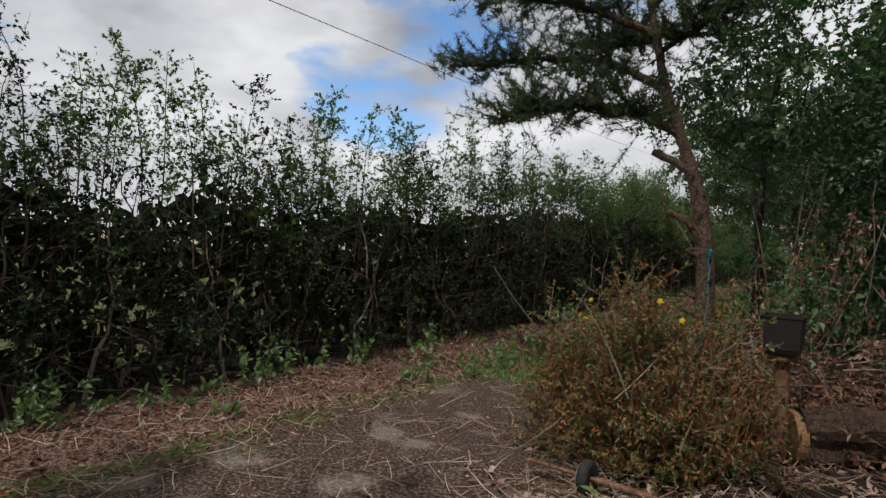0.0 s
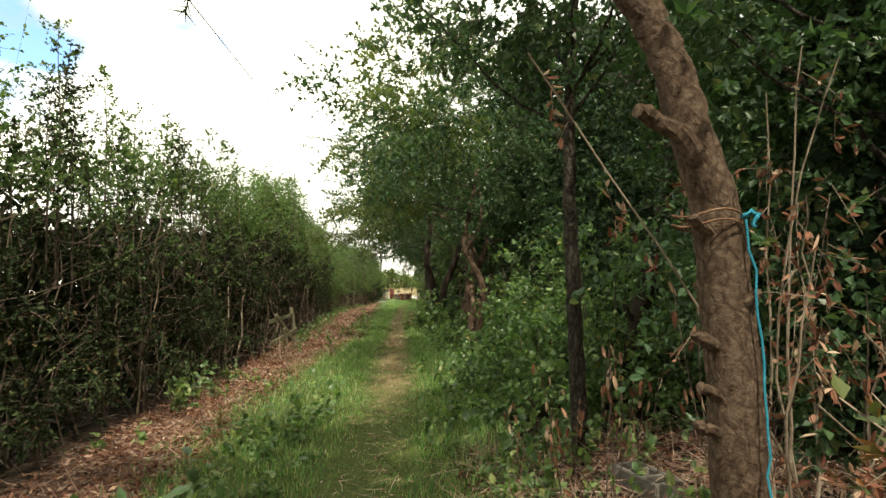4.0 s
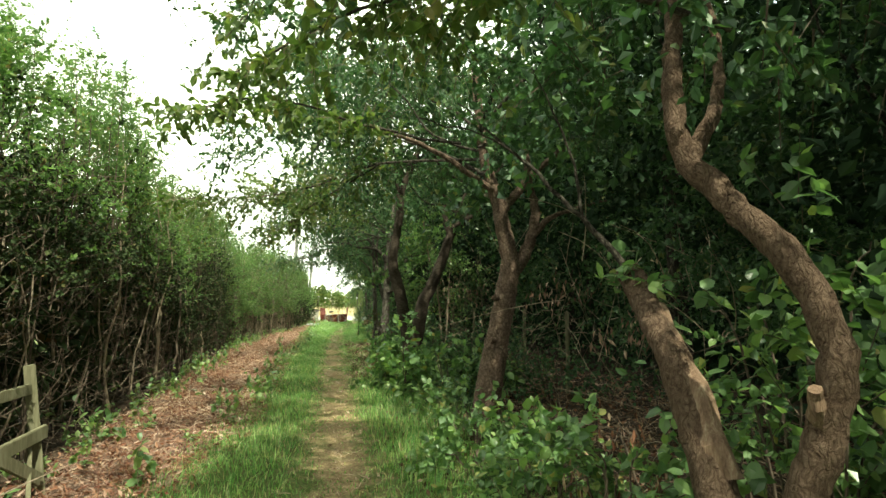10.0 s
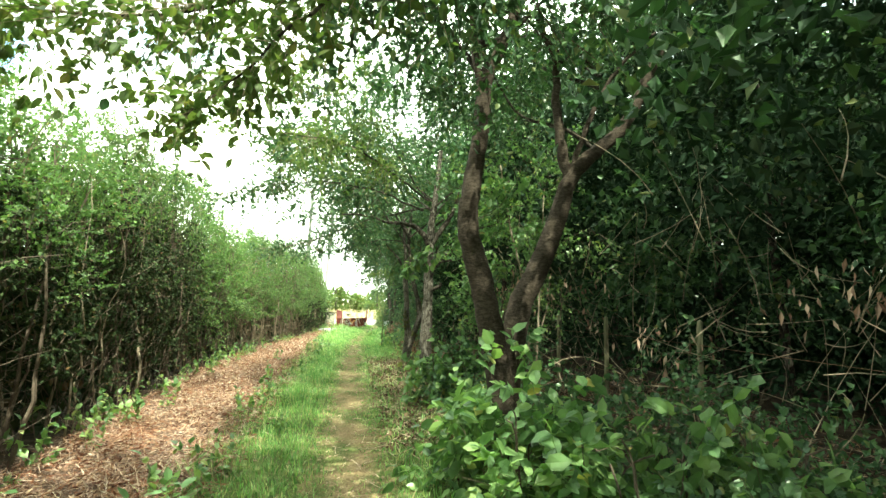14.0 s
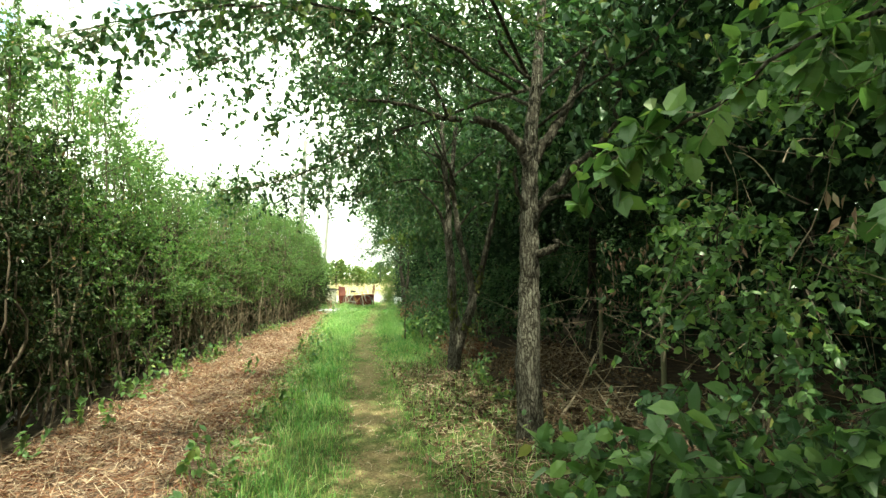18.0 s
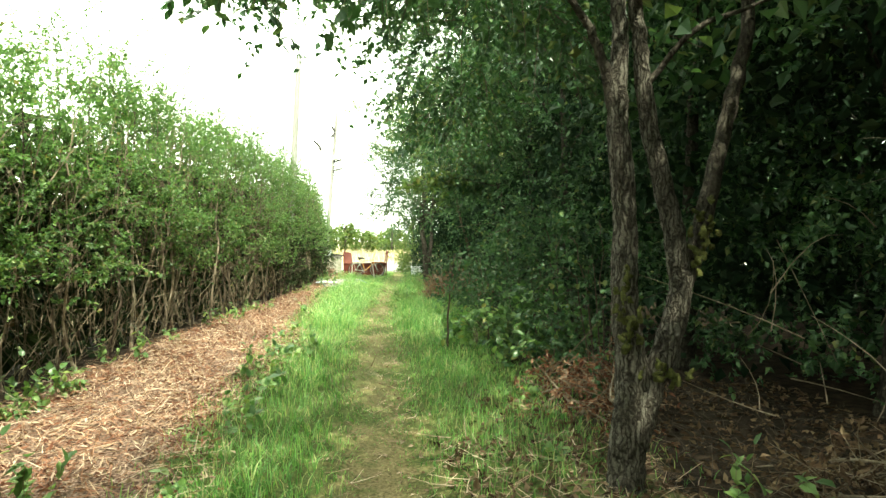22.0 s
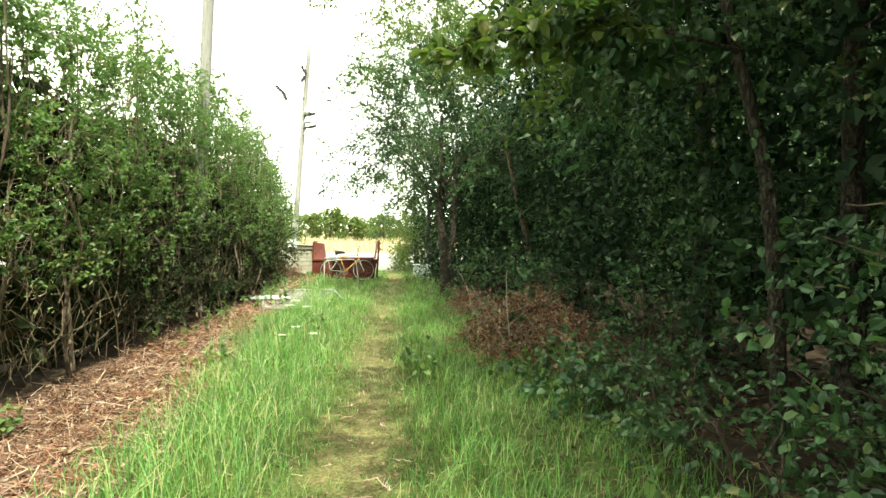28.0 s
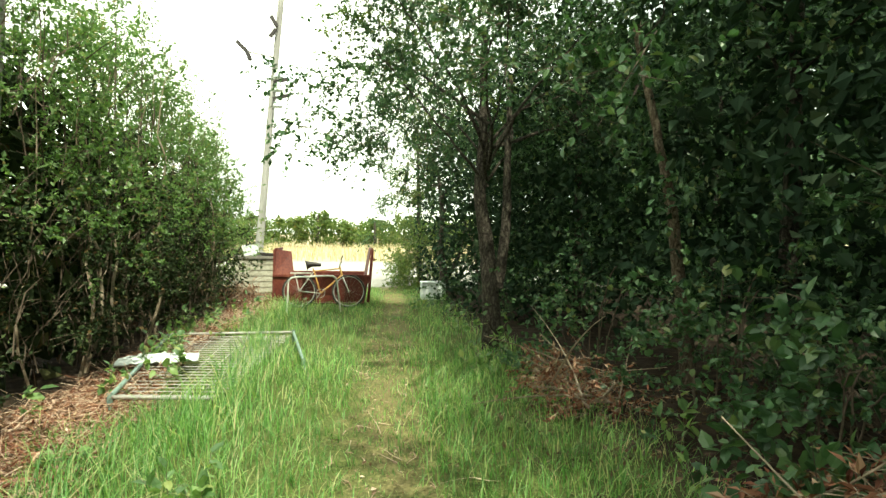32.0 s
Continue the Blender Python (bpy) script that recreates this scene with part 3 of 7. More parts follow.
def ground_material():
    m, n, l, b = material("ground", 0.95, 0.12)
    g, sx = n.new("ShaderNodeNewGeometry"), n.new("ShaderNodeSeparateXYZ")
    l.new(g.outputs["Position"], sx.inputs["Vector"])

    def noise_of(scale, detail=6):
        k = n.new("ShaderNodeTexNoise")
        k.inputs["Scale"].default_value, k.inputs["Detail"].default_value = scale, detail
        l.new(g.outputs["Position"], k.inputs["Vector"])
        return k.outputs["Fac"]

    def math_of(op, a, c, e=None):
        k = n.new("ShaderNodeMath")
        k.operation = op
        for s, v in zip(k.inputs, (a, c, e)):
            if v is None:
                continue
            if isinstance(v, (int, float)):
                s.default_value = v
            else:
                l.new(v, s)
        return k.outputs[0]

    def step(v, lo, hi):
        k = n.new("ShaderNodeMapRange")
        k.interpolation_type = "SMOOTHSTEP"
        l.new(v, k.inputs["Value"])
        k.inputs["From Min"].default_value, k.inputs["From Max"].default_value = lo, hi
        return k.outputs["Result"]

    def mix(f, a, c):
        k = n.new("ShaderNodeMix")
        k.data_type = "RGBA"
        l.new(f, k.inputs["Factor"])
        l.new(a, k.inputs["A"])
        l.new(c, k.inputs["B"])
        return k.outputs["Result"]

    def tone(fac, *stops):
        r = ramp_node(n, stops)
        l.new(fac, r.inputs["Fac"])
        return r.outputs["Color"]

    def curve(knots_y, knots_x):
        """x of a line in the plan as a ramp over y."""
        k = n.new("ShaderNodeFloatCurve")
        c = k.mapping.curves[0]
        pts = [((y + 10) / 90, (x + 5) / 10) for y, x in zip(knots_y, knots_x)]
        c.points[0].location, c.points[1].location = (0.0, pts[0][1]), (1.0, pts[-1][1])
        for p in pts:
            c.points.new(*p).handle_type = "VECTOR"
        k.mapping.update()
        l.new(math_of("DIVIDE", math_of("ADD", sx.outputs["Y"], 10.0), 90.0), k.inputs["Value"])
        return math_of("SUBTRACT", math_of("MULTIPLY", k.outputs["Value"], 10.0), 5.0)

    wob = math_of("MULTIPLY", math_of("SUBTRACT", noise_of(1.6), 0.5), 1.3)
    fine, mid = noise_of(45), noise_of(7)
    x, y = math_of("ADD", sx.outputs["X"], wob), math_of("ADD", sx.outputs["Y"], wob)
    soil = tone(mid, (0.3, (0.02, 0.015, 0.011)), (0.55, (0.045, 0.032, 0.023)), (0.75, (0.085, 0.06, 0.042)))
    turf = tone(fine, (0.3, (0.035, 0.055, 0.017)), (0.55, (0.095, 0.12, 0.038)), (0.75, (0.2, 0.185, 0.08)))
    litter = tone(fine, (0.36, (0.035, 0.021, 0.016)), (0.5, (0.14, 0.085, 0.065)), (0.68, (0.36, 0.26, 0.21)))
    dirt = tone(fine, (0.3, (0.13, 0.085, 0.05)), (0.55, (0.30, 0.215, 0.125)), (0.75, (0.42, 0.33, 0.2)))
    tar = tone(fine, (0.34, (0.032, 0.021, 0.016)), (0.5, (0.085, 0.056, 0.043)), (0.66, (0.25, 0.185, 0.145)))
    slab = tone(mid, (0.3, (0.26, 0.25, 0.22)), (0.6, (0.4, 0.39, 0.36)))
    straw = tone(mid, (0.3, (0.33, 0.27, 0.18)), (0.6, (0.45, 0.38, 0.27)))
    col = mix(step(math_of("SUBTRACT", x, curve(EDGE_Y, EDGE_X)), -0.1, 0.5), turf, soil)
    from_litter = math_of("SUBTRACT", x, curve(LITTER_Y, LITTER_X))
    col = mix(step(math_of("MULTIPLY", from_litter, -1.0), -0.1, 0.25), col, litter)
    off = math_of("ABSOLUTE", math_of("SUBTRACT", sx.outputs["X"], curve(PATH_Y, PATH_X)), 0.0)
    worn = math_of("MULTIPLY", step(math_of("ADD", off, math_of("MULTIPLY", math_of("SUBTRACT", mid, 0.5), 1.2)), 0.5, 0.0), math_of("MULTIPLY", step(sx.outputs["Y"], 14.0, 19.0), step(noise_of(0.9, 3), 0.34, 0.5)))
    col = mix(math_of("MULTIPLY", worn, math_of("ADD", 0.42, math_of("MULTIPLY", step(sx.outputs["Y"], 42.0, 33.0), 0.5))), col, dirt)
    from_face = math_of("SUBTRACT", x, curve(FACE_Y, FACE_X))
    col = mix(step(from_face, 0.15, -0.25), col, soil)
    # worn tarmac where the walk begins, with pale sandy patches
    pad = math_of("MULTIPLY", math_of("MULTIPLY", step(y, 10.9, 10.2), step(x, -0.95, -0.55)), step(x, 1.9, 1.3))
    pale = tone(fine, (0.3, (0.12, 0.09, 0.07)), (0.55, (0.27, 0.215, 0.175)), (0.75, (0.4, 0.34, 0.29)))
    patch = mix(step(noise_of(1.9), 0.55, 0.66), tar, pale)
    col = mix(pad, col, patch)
    col = mix(step(from_face, -1.3, -1.8), col, turf)
    col = mix(step(y, 65.0, 65.8), col, slab)
    col = mix(step(y, 82.0, 84.0), col, straw)
    l.new(col, b.inputs["Base Color"])
    bp = n.new("ShaderNodeBump")
    bp.inputs["Strength"].default_value, bp.inputs["Distance"].default_value = 0.8, 0.02
    l.new(math_of("ADD", fine, mid), bp.inputs["Height"])
    l.new(bp.outputs["Normal"], b.inputs["Normal"])
    return m


g_v, g_t = ground_sheet()
ground = tri_mesh("ground", g_v, g_t, ground_material(), smooth=True)
tagged(ground, "flat lane ground of soil, trodden dirt and turf", "ground", kind="structure")

# ---- hedge along the lane ----


def hedge_shrub(y0, y1, rng):
    """A hawthorn shrub of the hedge: bare stems below, dense leaf above, long airy shoots on top."""
    yc = (y0 + y1) / 2
    fx, top = np.interp(yc, FACE_Y, FACE_X), np.interp(yc, TOP_Y, TOP_Z) * rng.uniform(0.9, 1.08)
    at = (fx - 0.5, yc, 0.0)
    dark = yc < 20
    ob = empty("hedge_shrub", at, "overgrown hawthorn hedge shrub with bare grey stems below" if not dark else "leafy hawthorn hedge shrub, coloured for shade, with thin straggling shoots", "hedge", "hedge along the lane")
    span = y1 - y0
    face = lambda y: np.interp(y, FACE_Y, FACE_X)
    n_stem = 9
    for k in range(n_stem):
        y = y0 + span * (k + rng.uniform(0.1, 0.9)) / n_stem
        x = face(y) - rng.uniform(0.0, 0.75)
        p = [(x, y, -0.03)]
        h = top * rng.uniform(0.7, 1.0)
        for z in np.linspace(0, h, 6)[1:]:
            x, y = x + rng.normal(0, 0.08), y + rng.normal(0, 0.13)
            p.append((x, y, z))
        part("stem", local(limb(p, rng.uniform(0.009, 0.026), 0.004, rng, 5, 0.1, 3, 0.014, False), at), TWIG if rng.random() < (0.35 if dark else 0.65) else TWIG_DARK, ob)
    # bare twigs, mostly low and near the face, crossing every way
    n = int((120 if yc > 50 else 210 if yc > 40 else 110 if yc > 28 else 240 if not dark else 170) * span)
    y = rng.uniform(y0, y1, n)
    z = rng.uniform(0.02, 1.0, n) ** 1.3 * top * 0.8
    s = np.stack([face(y) + 0.04 - rng.uniform(0.0, 0.5, n), y, z], 1)
    steep = 1.0 if yc > 28 else 0.0
    d = np.stack([rng.normal(0.1, 0.35, n), rng.normal(0, 0.75 - 0.35 * steep, n), rng.normal(0.45 + 0.6 * steep, 0.6, n)], 1)
    s[:, 2] = np.maximum(s[:, 2], 0.12)
    bare = tubes(twig_paths(s, d, rng.uniform(0.15, 0.6, n), rng, 2, 0.5, 0.0), np.broadcast_to(np.linspace(0.0055, 0.0018, 3), (n, 3)) * rng.uniform(0.6, 1.5, (n, 1)), 3)
    part("bare_twig_growth", local(bare, at), TWIG_MID if 40 < yc < 50 else TWIG_DARK, ob)
    # leafy twigs through the body, thinning towards the foot
    n = int((760 if yc > 28 else 640 if not dark else 480) * span)
    y = rng.uniform(y0 - 0.1, y1 + 0.1, n)
    crest = top * (1 + 0.11 * np.sin(y * 2.1 + np.sin(y * 0.7)) + 0.08 * np.sin(y * 5.3 + 1))
    z = ((0.07 + 0.93 * rng.random(n) ** 0.85) if yc > 50 else (0.26 + 0.74 * rng.random(n) ** 0.75) if yc > 40 else (0.1 + 0.9 * rng.random(n) ** 0.72) if yc > 28 else (0.38 + 0.62 * rng.random(n) ** 0.75) if not dark else (0.1 + 0.9 * rng.random(n) ** 0.78)) * crest
    depth = rng.random(n) ** 1.6 * 1.0
    bulge = 0.22 * np.sin(np.clip(z / crest, 0, 1) * 2.6) + 0.32 * smooth_noise(y * 1.5, z * 1.7)
    open_at = rng.random(n) < np.clip(0.62 + 1.8 * smooth_noise(y * 1.9, z * 2.2), 0.04, 1)
    y, z, crest, depth, bulge = y[open_at], z[open_at], crest[open_at], depth[open_at], bulge[open_at]
    n = len(y)
    recess = 0.5 * np.clip(1 - 2.2 * z / crest, 0, 1) if 28 < yc < 40 else 0.0
    s = np.stack([face(y) + bulge - depth + 0.12 - 0.75 * np.clip(z / crest - 0.3, 0, 1) - recess, y, z], 1)
    d = np.stack([rng.normal(0.35, 0.5, n), rng.normal(0, 0.55, n), rng.normal(0.55, 0.45, n)], 1)
    # sprays: twigs gather round fewer centres, with gaps between them
    boss = rng.integers(0, max(1, n // 5), n)
    s, z, crest = s[boss] + rng.normal(0, 0.09, (n, 3)), z[boss], crest[boss]
    d = d[boss] + rng.normal(0, 0.4, (n, 3))
    ln = rng.uniform(0.16, 0.4, n)
    # lighter leaf near the crest, darker below: sun and shade by colour
    upper = z / crest + rng.normal(0, 0.1, n) > (0.4 if yc > 50 else 0.45 if yc > 38 else 0.58 if yc > 36 or 25 < yc < 31 else 0.74 if not dark else 0.66 if yc > 15 else 0.86)
    wood, dim_leaf, bright_leaf = [], [], []
    for m, out in ((~upper, dim_leaf), (upper, bright_leaf)):
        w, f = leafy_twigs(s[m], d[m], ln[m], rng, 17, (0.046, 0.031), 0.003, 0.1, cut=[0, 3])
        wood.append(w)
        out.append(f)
    # upright sprouts, thin and airy
    tall = 19.5 < yc < 28 or 30 < yc < 34
    for q in range(11 if tall else 13 if yc < 19 else 6):
        b = np.array([fx - rng.uniform(0.1, 0.7), rng.uniform(y0, y1), top * 0.82])
        rise = rng.uniform(0.8, 1.5) if tall else 0.5 + 1.25 * rng.random() ** 1.4 if yc < 19 else rng.uniform(0.6, 1.25)
        m = int(34 * rise)
        v = rng.random(m) ** 0.9
        side = np.array([rng.normal(0, 0.12), rng.normal(0, 0.16), 0.0])
        sb = b + side * v[:, None] ** 2 + np.stack([rng.normal(0, 0.03, m), rng.normal(0, 0.03, m), v * rise], 1)
        db = np.stack([rng.normal(0, 0.6, m), rng.normal(0, 0.6, m), rng.uniform(0.1, 0.9, m)], 1)
        a1, a2 = leafy_twigs(sb, db, (0.62 - 0.45 * v) * rng.uniform(0.5, 1.25, m), rng, 12, (0.042, 0.028), 0.0028, 0.1, cut=[0, 3])
        wood += [a1, limb([b - [0, 0, 0.8], b + side * 0.25 + [0, 0, rise * 0.5], b + side + [0, 0, rise * 1.05]], 0.010, 0.002, rng, 5, 0.1, 3, 0.01, False)]
        (dim_leaf if yc < 19 and q % 3 == 0 else bright_leaf).append(a2)
    # long shoots above the crest
    k = int((60 if not dark else 26) * span)
    y = rng.uniform(y0, y1, k)
    s2 = np.stack([face(y) - rng.uniform(0.1, 1.1, k), y, top * rng.uniform(0.72, 1.0, k)], 1)
    d2 = np.stack([rng.normal(0.05, 0.25, k), rng.normal(0, 0.3, k), np.ones(k)], 1)
    w2, f2 = leafy_twigs(s2, d2, rng.uniform(0.3, 1.1, k), rng, 18, (0.042, 0.028), 0.0028, -0.05, bend=0.35, cut=[0, 3])
    part("twig_growth", local(join(wood + [w2]), at), TWIG_DARK, ob)
    # stretches of hedge that lie in shade get the darkened leaf
    part("leaf_growth", local(join(dim_leaf), at), HEDGE_SHADE if yc < 36 or yc > 50 else HEDGE_LEAF, ob)
    # the lightened leaf goes only on stretches where the crest stands in sun
    part("upper_leaf_growth", local(join([f2] + bright_leaf), at), LIT_SHOOT_LEAF if yc > 36 or 19 < yc < 31 else HEDGE_LEAF, ob)
    return ob


edges = np.arange(4.2, 62.6, 2.2)
for k in range(len(edges) - 1):
    hedge_shrub(edges[k], edges[k + 1], np.random.default_rng(100 + k))

# ---- trees ----


def crown(ob, at, rng, count, centre, radii, leaf, per, mat, wood, lens=(0.3, 0.65), big=False, low=-1.0, droop=0.18, radius=0.005, hollow=0.45):
    """Leafy twigs in an uneven ellipsoid, denser towards its skin."""
    if leaf[0] < 0.1:
        leaf, per = (leaf[0] * 0.84, leaf[1] * 0.82), per + 2
    u = unit(rng.normal(size=(count, 3)))
    u[:, 2] = np.where(u[:, 2] < low, -u[:, 2], u[:, 2])
    lump = 1 + 0.22 * np.sin(u[:, 0] * 5 + at[1]) * np.sin(u[:, 1] * 4 + at[0]) + 0.12 * np.sin(u[:, 2] * 9 + at[1] * 2)
    r = (hollow + (1 - hollow) * rng.random(count) ** 0.6) * lump
    boss = rng.integers(0, max(1, count // 13), count)
    u, r = u[boss], r[boss]
    s = np.array(centre) + u * r[:, None] * np.array(radii) + rng.normal(0, 0.14 * np.mean(lens) / 0.47, (count, 3)) * [1, 1, 0.7]
    keep = s[:, 2] > 0.1
    s, u = s[keep], u[keep]
    d = u + rng.normal(0, 0.5, u.shape)
    w, f = leafy_twigs(s, d, rng.uniform(*lens, len(s)), rng, per, leaf, radius, droop, big, coarse=True)
    if wood is not None:
        part("twig_growth", local(w, at), wood, ob)
    part("leaf_growth", local(f, at), mat, ob)


def tree(at, trunks, label, bark, rng, limbs=(), name="tree", smooth=True):
    """A tree with trunks and limbs given as (points, base radius, tip radius)."""
    at = (at[0], at[1], 0.0)
    ob = empty(name, at, label, "tree")
    for pts, r0, r1 in trunks:
        part("trunk", local(limb(pts, r0, r1, rng, 14, 0.06, 7, 0.004, True, 0.5 if pts[0][2] < 0.05 else 0.0), at), bark, ob, smooth=smooth)
    for pts, r0, r1 in limbs:
        part("limb", local(limb(pts, r0, r1, rng, 8, 0.08, 5, 0.008, True, 0.0), at), bark if r0 > 0.036 and bark in (BARK_PINE, BARK_PALE, BARK_SMOOTH, BARK_CHERRY) else BARK_DARK, ob, smooth=smooth)
    return ob, at


def small_limbs(rng, start, count, reach, up, r0=0.035):
    out = []
    for k in range(count):
        a = rng.uniform(0, 2 * np.pi)
        p = np.array(start, float) + [0, 0, rng.uniform(-0.4, 0.6)]
        pts = [p]
        for q in range(3):
            p = p + [math.cos(a) * reach / 3 * rng.uniform(0.7, 1.2), math.sin(a) * reach / 3 * rng.uniform(0.7, 1.2), up / 3 * rng.uniform(0.5, 1.4)]
            a += rng.normal(0, 0.4)
            pts.append(p)
        out.append((pts, r0 * rng.uniform(0.5, 0.85), 0.006))
    return out

# pine beside the start, its needles in tufts
rng = np.random.default_rng(11)
PINE_LIMBS = [([(1.47, 10.7, 2.82), (1.1, 10.7, 3.05), (0.53, 10.65, 3.2), (-0.1, 10.6, 3.2), (-0.55, 10.5, 3.12)], 0.055, 0.012),
              ([(1.3, 10.72, 3.3), (0.6, 10.75, 3.7), (-0.4, 10.75, 3.88), (-1.5, 10.8, 3.98)], 0.05, 0.012),
              ([(1.18, 10.72, 3.9), (0.4, 10.6, 4.3), (-0.4, 10.5, 4.55), (-1.0, 10.4, 4.75)], 0.045, 0.012),
              ([(1.2, 10.75, 3.8), (0.8, 11.3, 4.1), (0.1, 11.8, 4.3)], 0.04, 0.012), ([(1.22, 10.7, 3.7), (1.6, 10.65, 3.85), (2.0, 10.6, 4.1), (2.3, 10.6, 4.3)], 0.035, 0.01),
              ([(1.1, 10.75, 4.3), (0.5, 10.3, 4.9), (-0.1, 10.0, 5.3)], 0.04, 0.01), ([(1.1, 10.75, 4.2), (1.8, 10.6, 4.6), (2.6, 10.4, 4.8), (3.2, 10.3, 4.9)], 0.04, 0.01),
              ([(1.0, 10.8, 4.8), (1.7, 11.5, 5.2), (2.5, 12.0, 5.3)], 0.035, 0.01), ([(0.95, 10.9, 5.6), (1.4, 10.8, 6.1), (2.0, 10.6, 6.3)], 0.03, 0.01), ([(1.0, 10.8, 4.9), (0.3, 11.2, 5.4), (-0.5, 11.4, 5.6)], 0.03, 0.01)]
pine, at = tree((1.78, 10.55), [([(1.80, 10.55, -0.05), (1.80, 10.56, 0.7), (1.785, 10.58, 1.5), (1.74, 10.6, 1.85), (1.67, 10.64, 2.22), (1.58, 10.68, 2.5), (1.47, 10.7, 2.82), (1.32, 10.7, 3.23), (1.21, 10.7, 3.77), (1.1, 10.75, 4.27), (0.98, 10.85, 5.0), (0.92, 11.0, 6.0)], 0.098, 0.024)],
    "leaning pine with flaking brown bark and cut stubs", BARK_PINE, rng, PINE_LIMBS, "pine_tree")
part("broken_stub", local(limb([(1.74, 10.56, 1.72), (1.66, 10.5, 1.88), (1.52, 10.46, 1.98), (1.44, 10.44, 2.0)], 0.045, 0.025, rng, 8, 0.15, 4, 0.006), at), BARK_PINE, pine)
part("broken_stub", local(limb([(1.62, 10.66, 2.4), (1.48, 10.62, 2.5), (1.24, 10.6, 2.64)], 0.05, 0.036, rng, 8, 0.15, 4, 0.006), at), BARK_SMOOTH, pine, "split end of a broken limb")
for sx, sz in ((-0.11, 1.22), (-0.10, 1.05), (-0.12, 0.92), (-0.10, 1.62), (0.1, 1.35)):
    part("cut_stub", local(limb([(1.75, 10.56, sz - 0.04), (1.75 + sx * 0.8, 10.5, sz), (1.75 + sx * 1.2, 10.48, sz + 0.02)], 0.026, 0.018, rng, 7, 0.15, 3, 0.004), at), BARK_PINE, pine)


def needle_tufts(start, direction, rng, needles=26, length=0.085):
    n = len(start)
    d = unit(direction)[:, None] * 0.75 + unit(rng.normal(size=(n, needles, 3)))
    d = unit(d)
    base = start[:, None] + unit(direction)[:, None] * rng.uniform(-0.10, 0.07, (n, needles, 1))
    side = unit(np.cross(d, rng.normal(size=d.shape))) * 0.0046
    tip = base + d * length * rng.uniform(0.7, 1.2, (n, needles, 1))
    v = np.stack([base - side, base + side, tip], 2).reshape(-1, 3)
    return v, np.arange(len(v)).reshape(-1, 3)


tuft_s, tuft_d, shoot = [], [], []
for pts, _, _ in PINE_LIMBS:
    p = np.array(pts)
    n = int(64 * (len(p) - 1))
    u = rng.uniform(0.55, len(p) - 1.001, n)
    i = u.astype(int)
    s = p[i] + (p[i + 1] - p[i]) * (u - i)[:, None]
    d = rng.normal(0, 1, s.shape) * [1, 1, 0.45] + [-0.15, 0, 0.3]
    ln = rng.uniform(0.1, 0.7, n)
    e = s + unit(d) * ln[:, None]
    shoot.append(np.stack([s, (s + e) / 2 - [0, 0, 0.02], e], 1))
    for f in (0.66, 0.84, 1.0):
        tuft_s.append(s + (e - s) * f)
        tuft_d.append(d + rng.normal(0, 0.5, d.shape) + [0, 0, 0.6])
shoot = np.concatenate(shoot)
part("shoot_growth", local(tubes(shoot, np.broadcast_to([0.007, 0.005, 0.003], shoot.shape[:2])), at), BARK_DARK, pine)
part("needle_growth", local(needle_tufts(np.concatenate(tuft_s), np.concatenate(tuft_d), rng), at), NEEDLE, pine)

# straight dark trunk past the pine
rng = np.random.default_rng(12)
t2, at = tree((1.95, 13.0), [([(1.98, 13.0, -0.05), (1.96, 12.98, 0.8), (1.95, 12.95, 1.6), (1.95, 12.9, 2.4), (2.0, 12.9, 3.2), (2.15, 13.0, 4.4)], 0.07, 0.03)],
    "slim dark straight-stemmed tree hung with leaves", BARK_DARK, rng, small_limbs(rng, (1.97, 12.95, 2.6), 6, 1.2, 1.2, 0.025))
crown(t2, at, rng, 430, (2.4, 13.0, 4.0), (0.9, 0.7, 1.1), (0.075, 0.05), 14, WOOD_LEAF, TWIG_DARK)
crown(t2, at, np.random.default_rng(121), 240, (1.7, 13.2, 3.75), (0.75, 0.7, 0.9), (0.075, 0.05), 14, WOOD_LEAF, TWIG_DARK, hollow=0.2)

# cherry with ringed bark, leaning over the undergrowth
rng = np.random.default_rng(13)
t3, at = tree((3.02, 14.75), [([(3.07, 14.8, -0.05), (3.12, 14.78, 0.5), (3.26, 14.72, 1.15), (3.42, 14.66, 1.8), (3.57, 14.59, 2.5), (3.62, 14.57, 3.1), (3.65, 14.7, 4.0), (3.6, 14.9, 5.2)], 0.115, 0.045)],
    "leaning cherry tree with ringed grey-brown bark", BARK_CHERRY, rng,
    [([(3.6, 14.58, 3.0), (3.42, 14.55, 3.08), (3.28, 14.53, 3.1)], 0.05, 0.045), ([(3.2, 14.74, 0.95), (3.07, 14.68, 1.05), (3.03, 14.66, 1.15)], 0.037, 0.03), ([(3.55, 14.6, 2.4), (3.7, 14.52, 2.42)], 0.037, 0.03)] + small_limbs(rng, (3.5, 15, 3.6), 6, 1.6, 1.4))
crown(t3, at, rng, 340, (3.8, 15.2, 5.0), (1.7, 1.7, 1.4), (0.085, 0.055), 14, WOOD_LEAF, TWIG_DARK, low=-0.6)

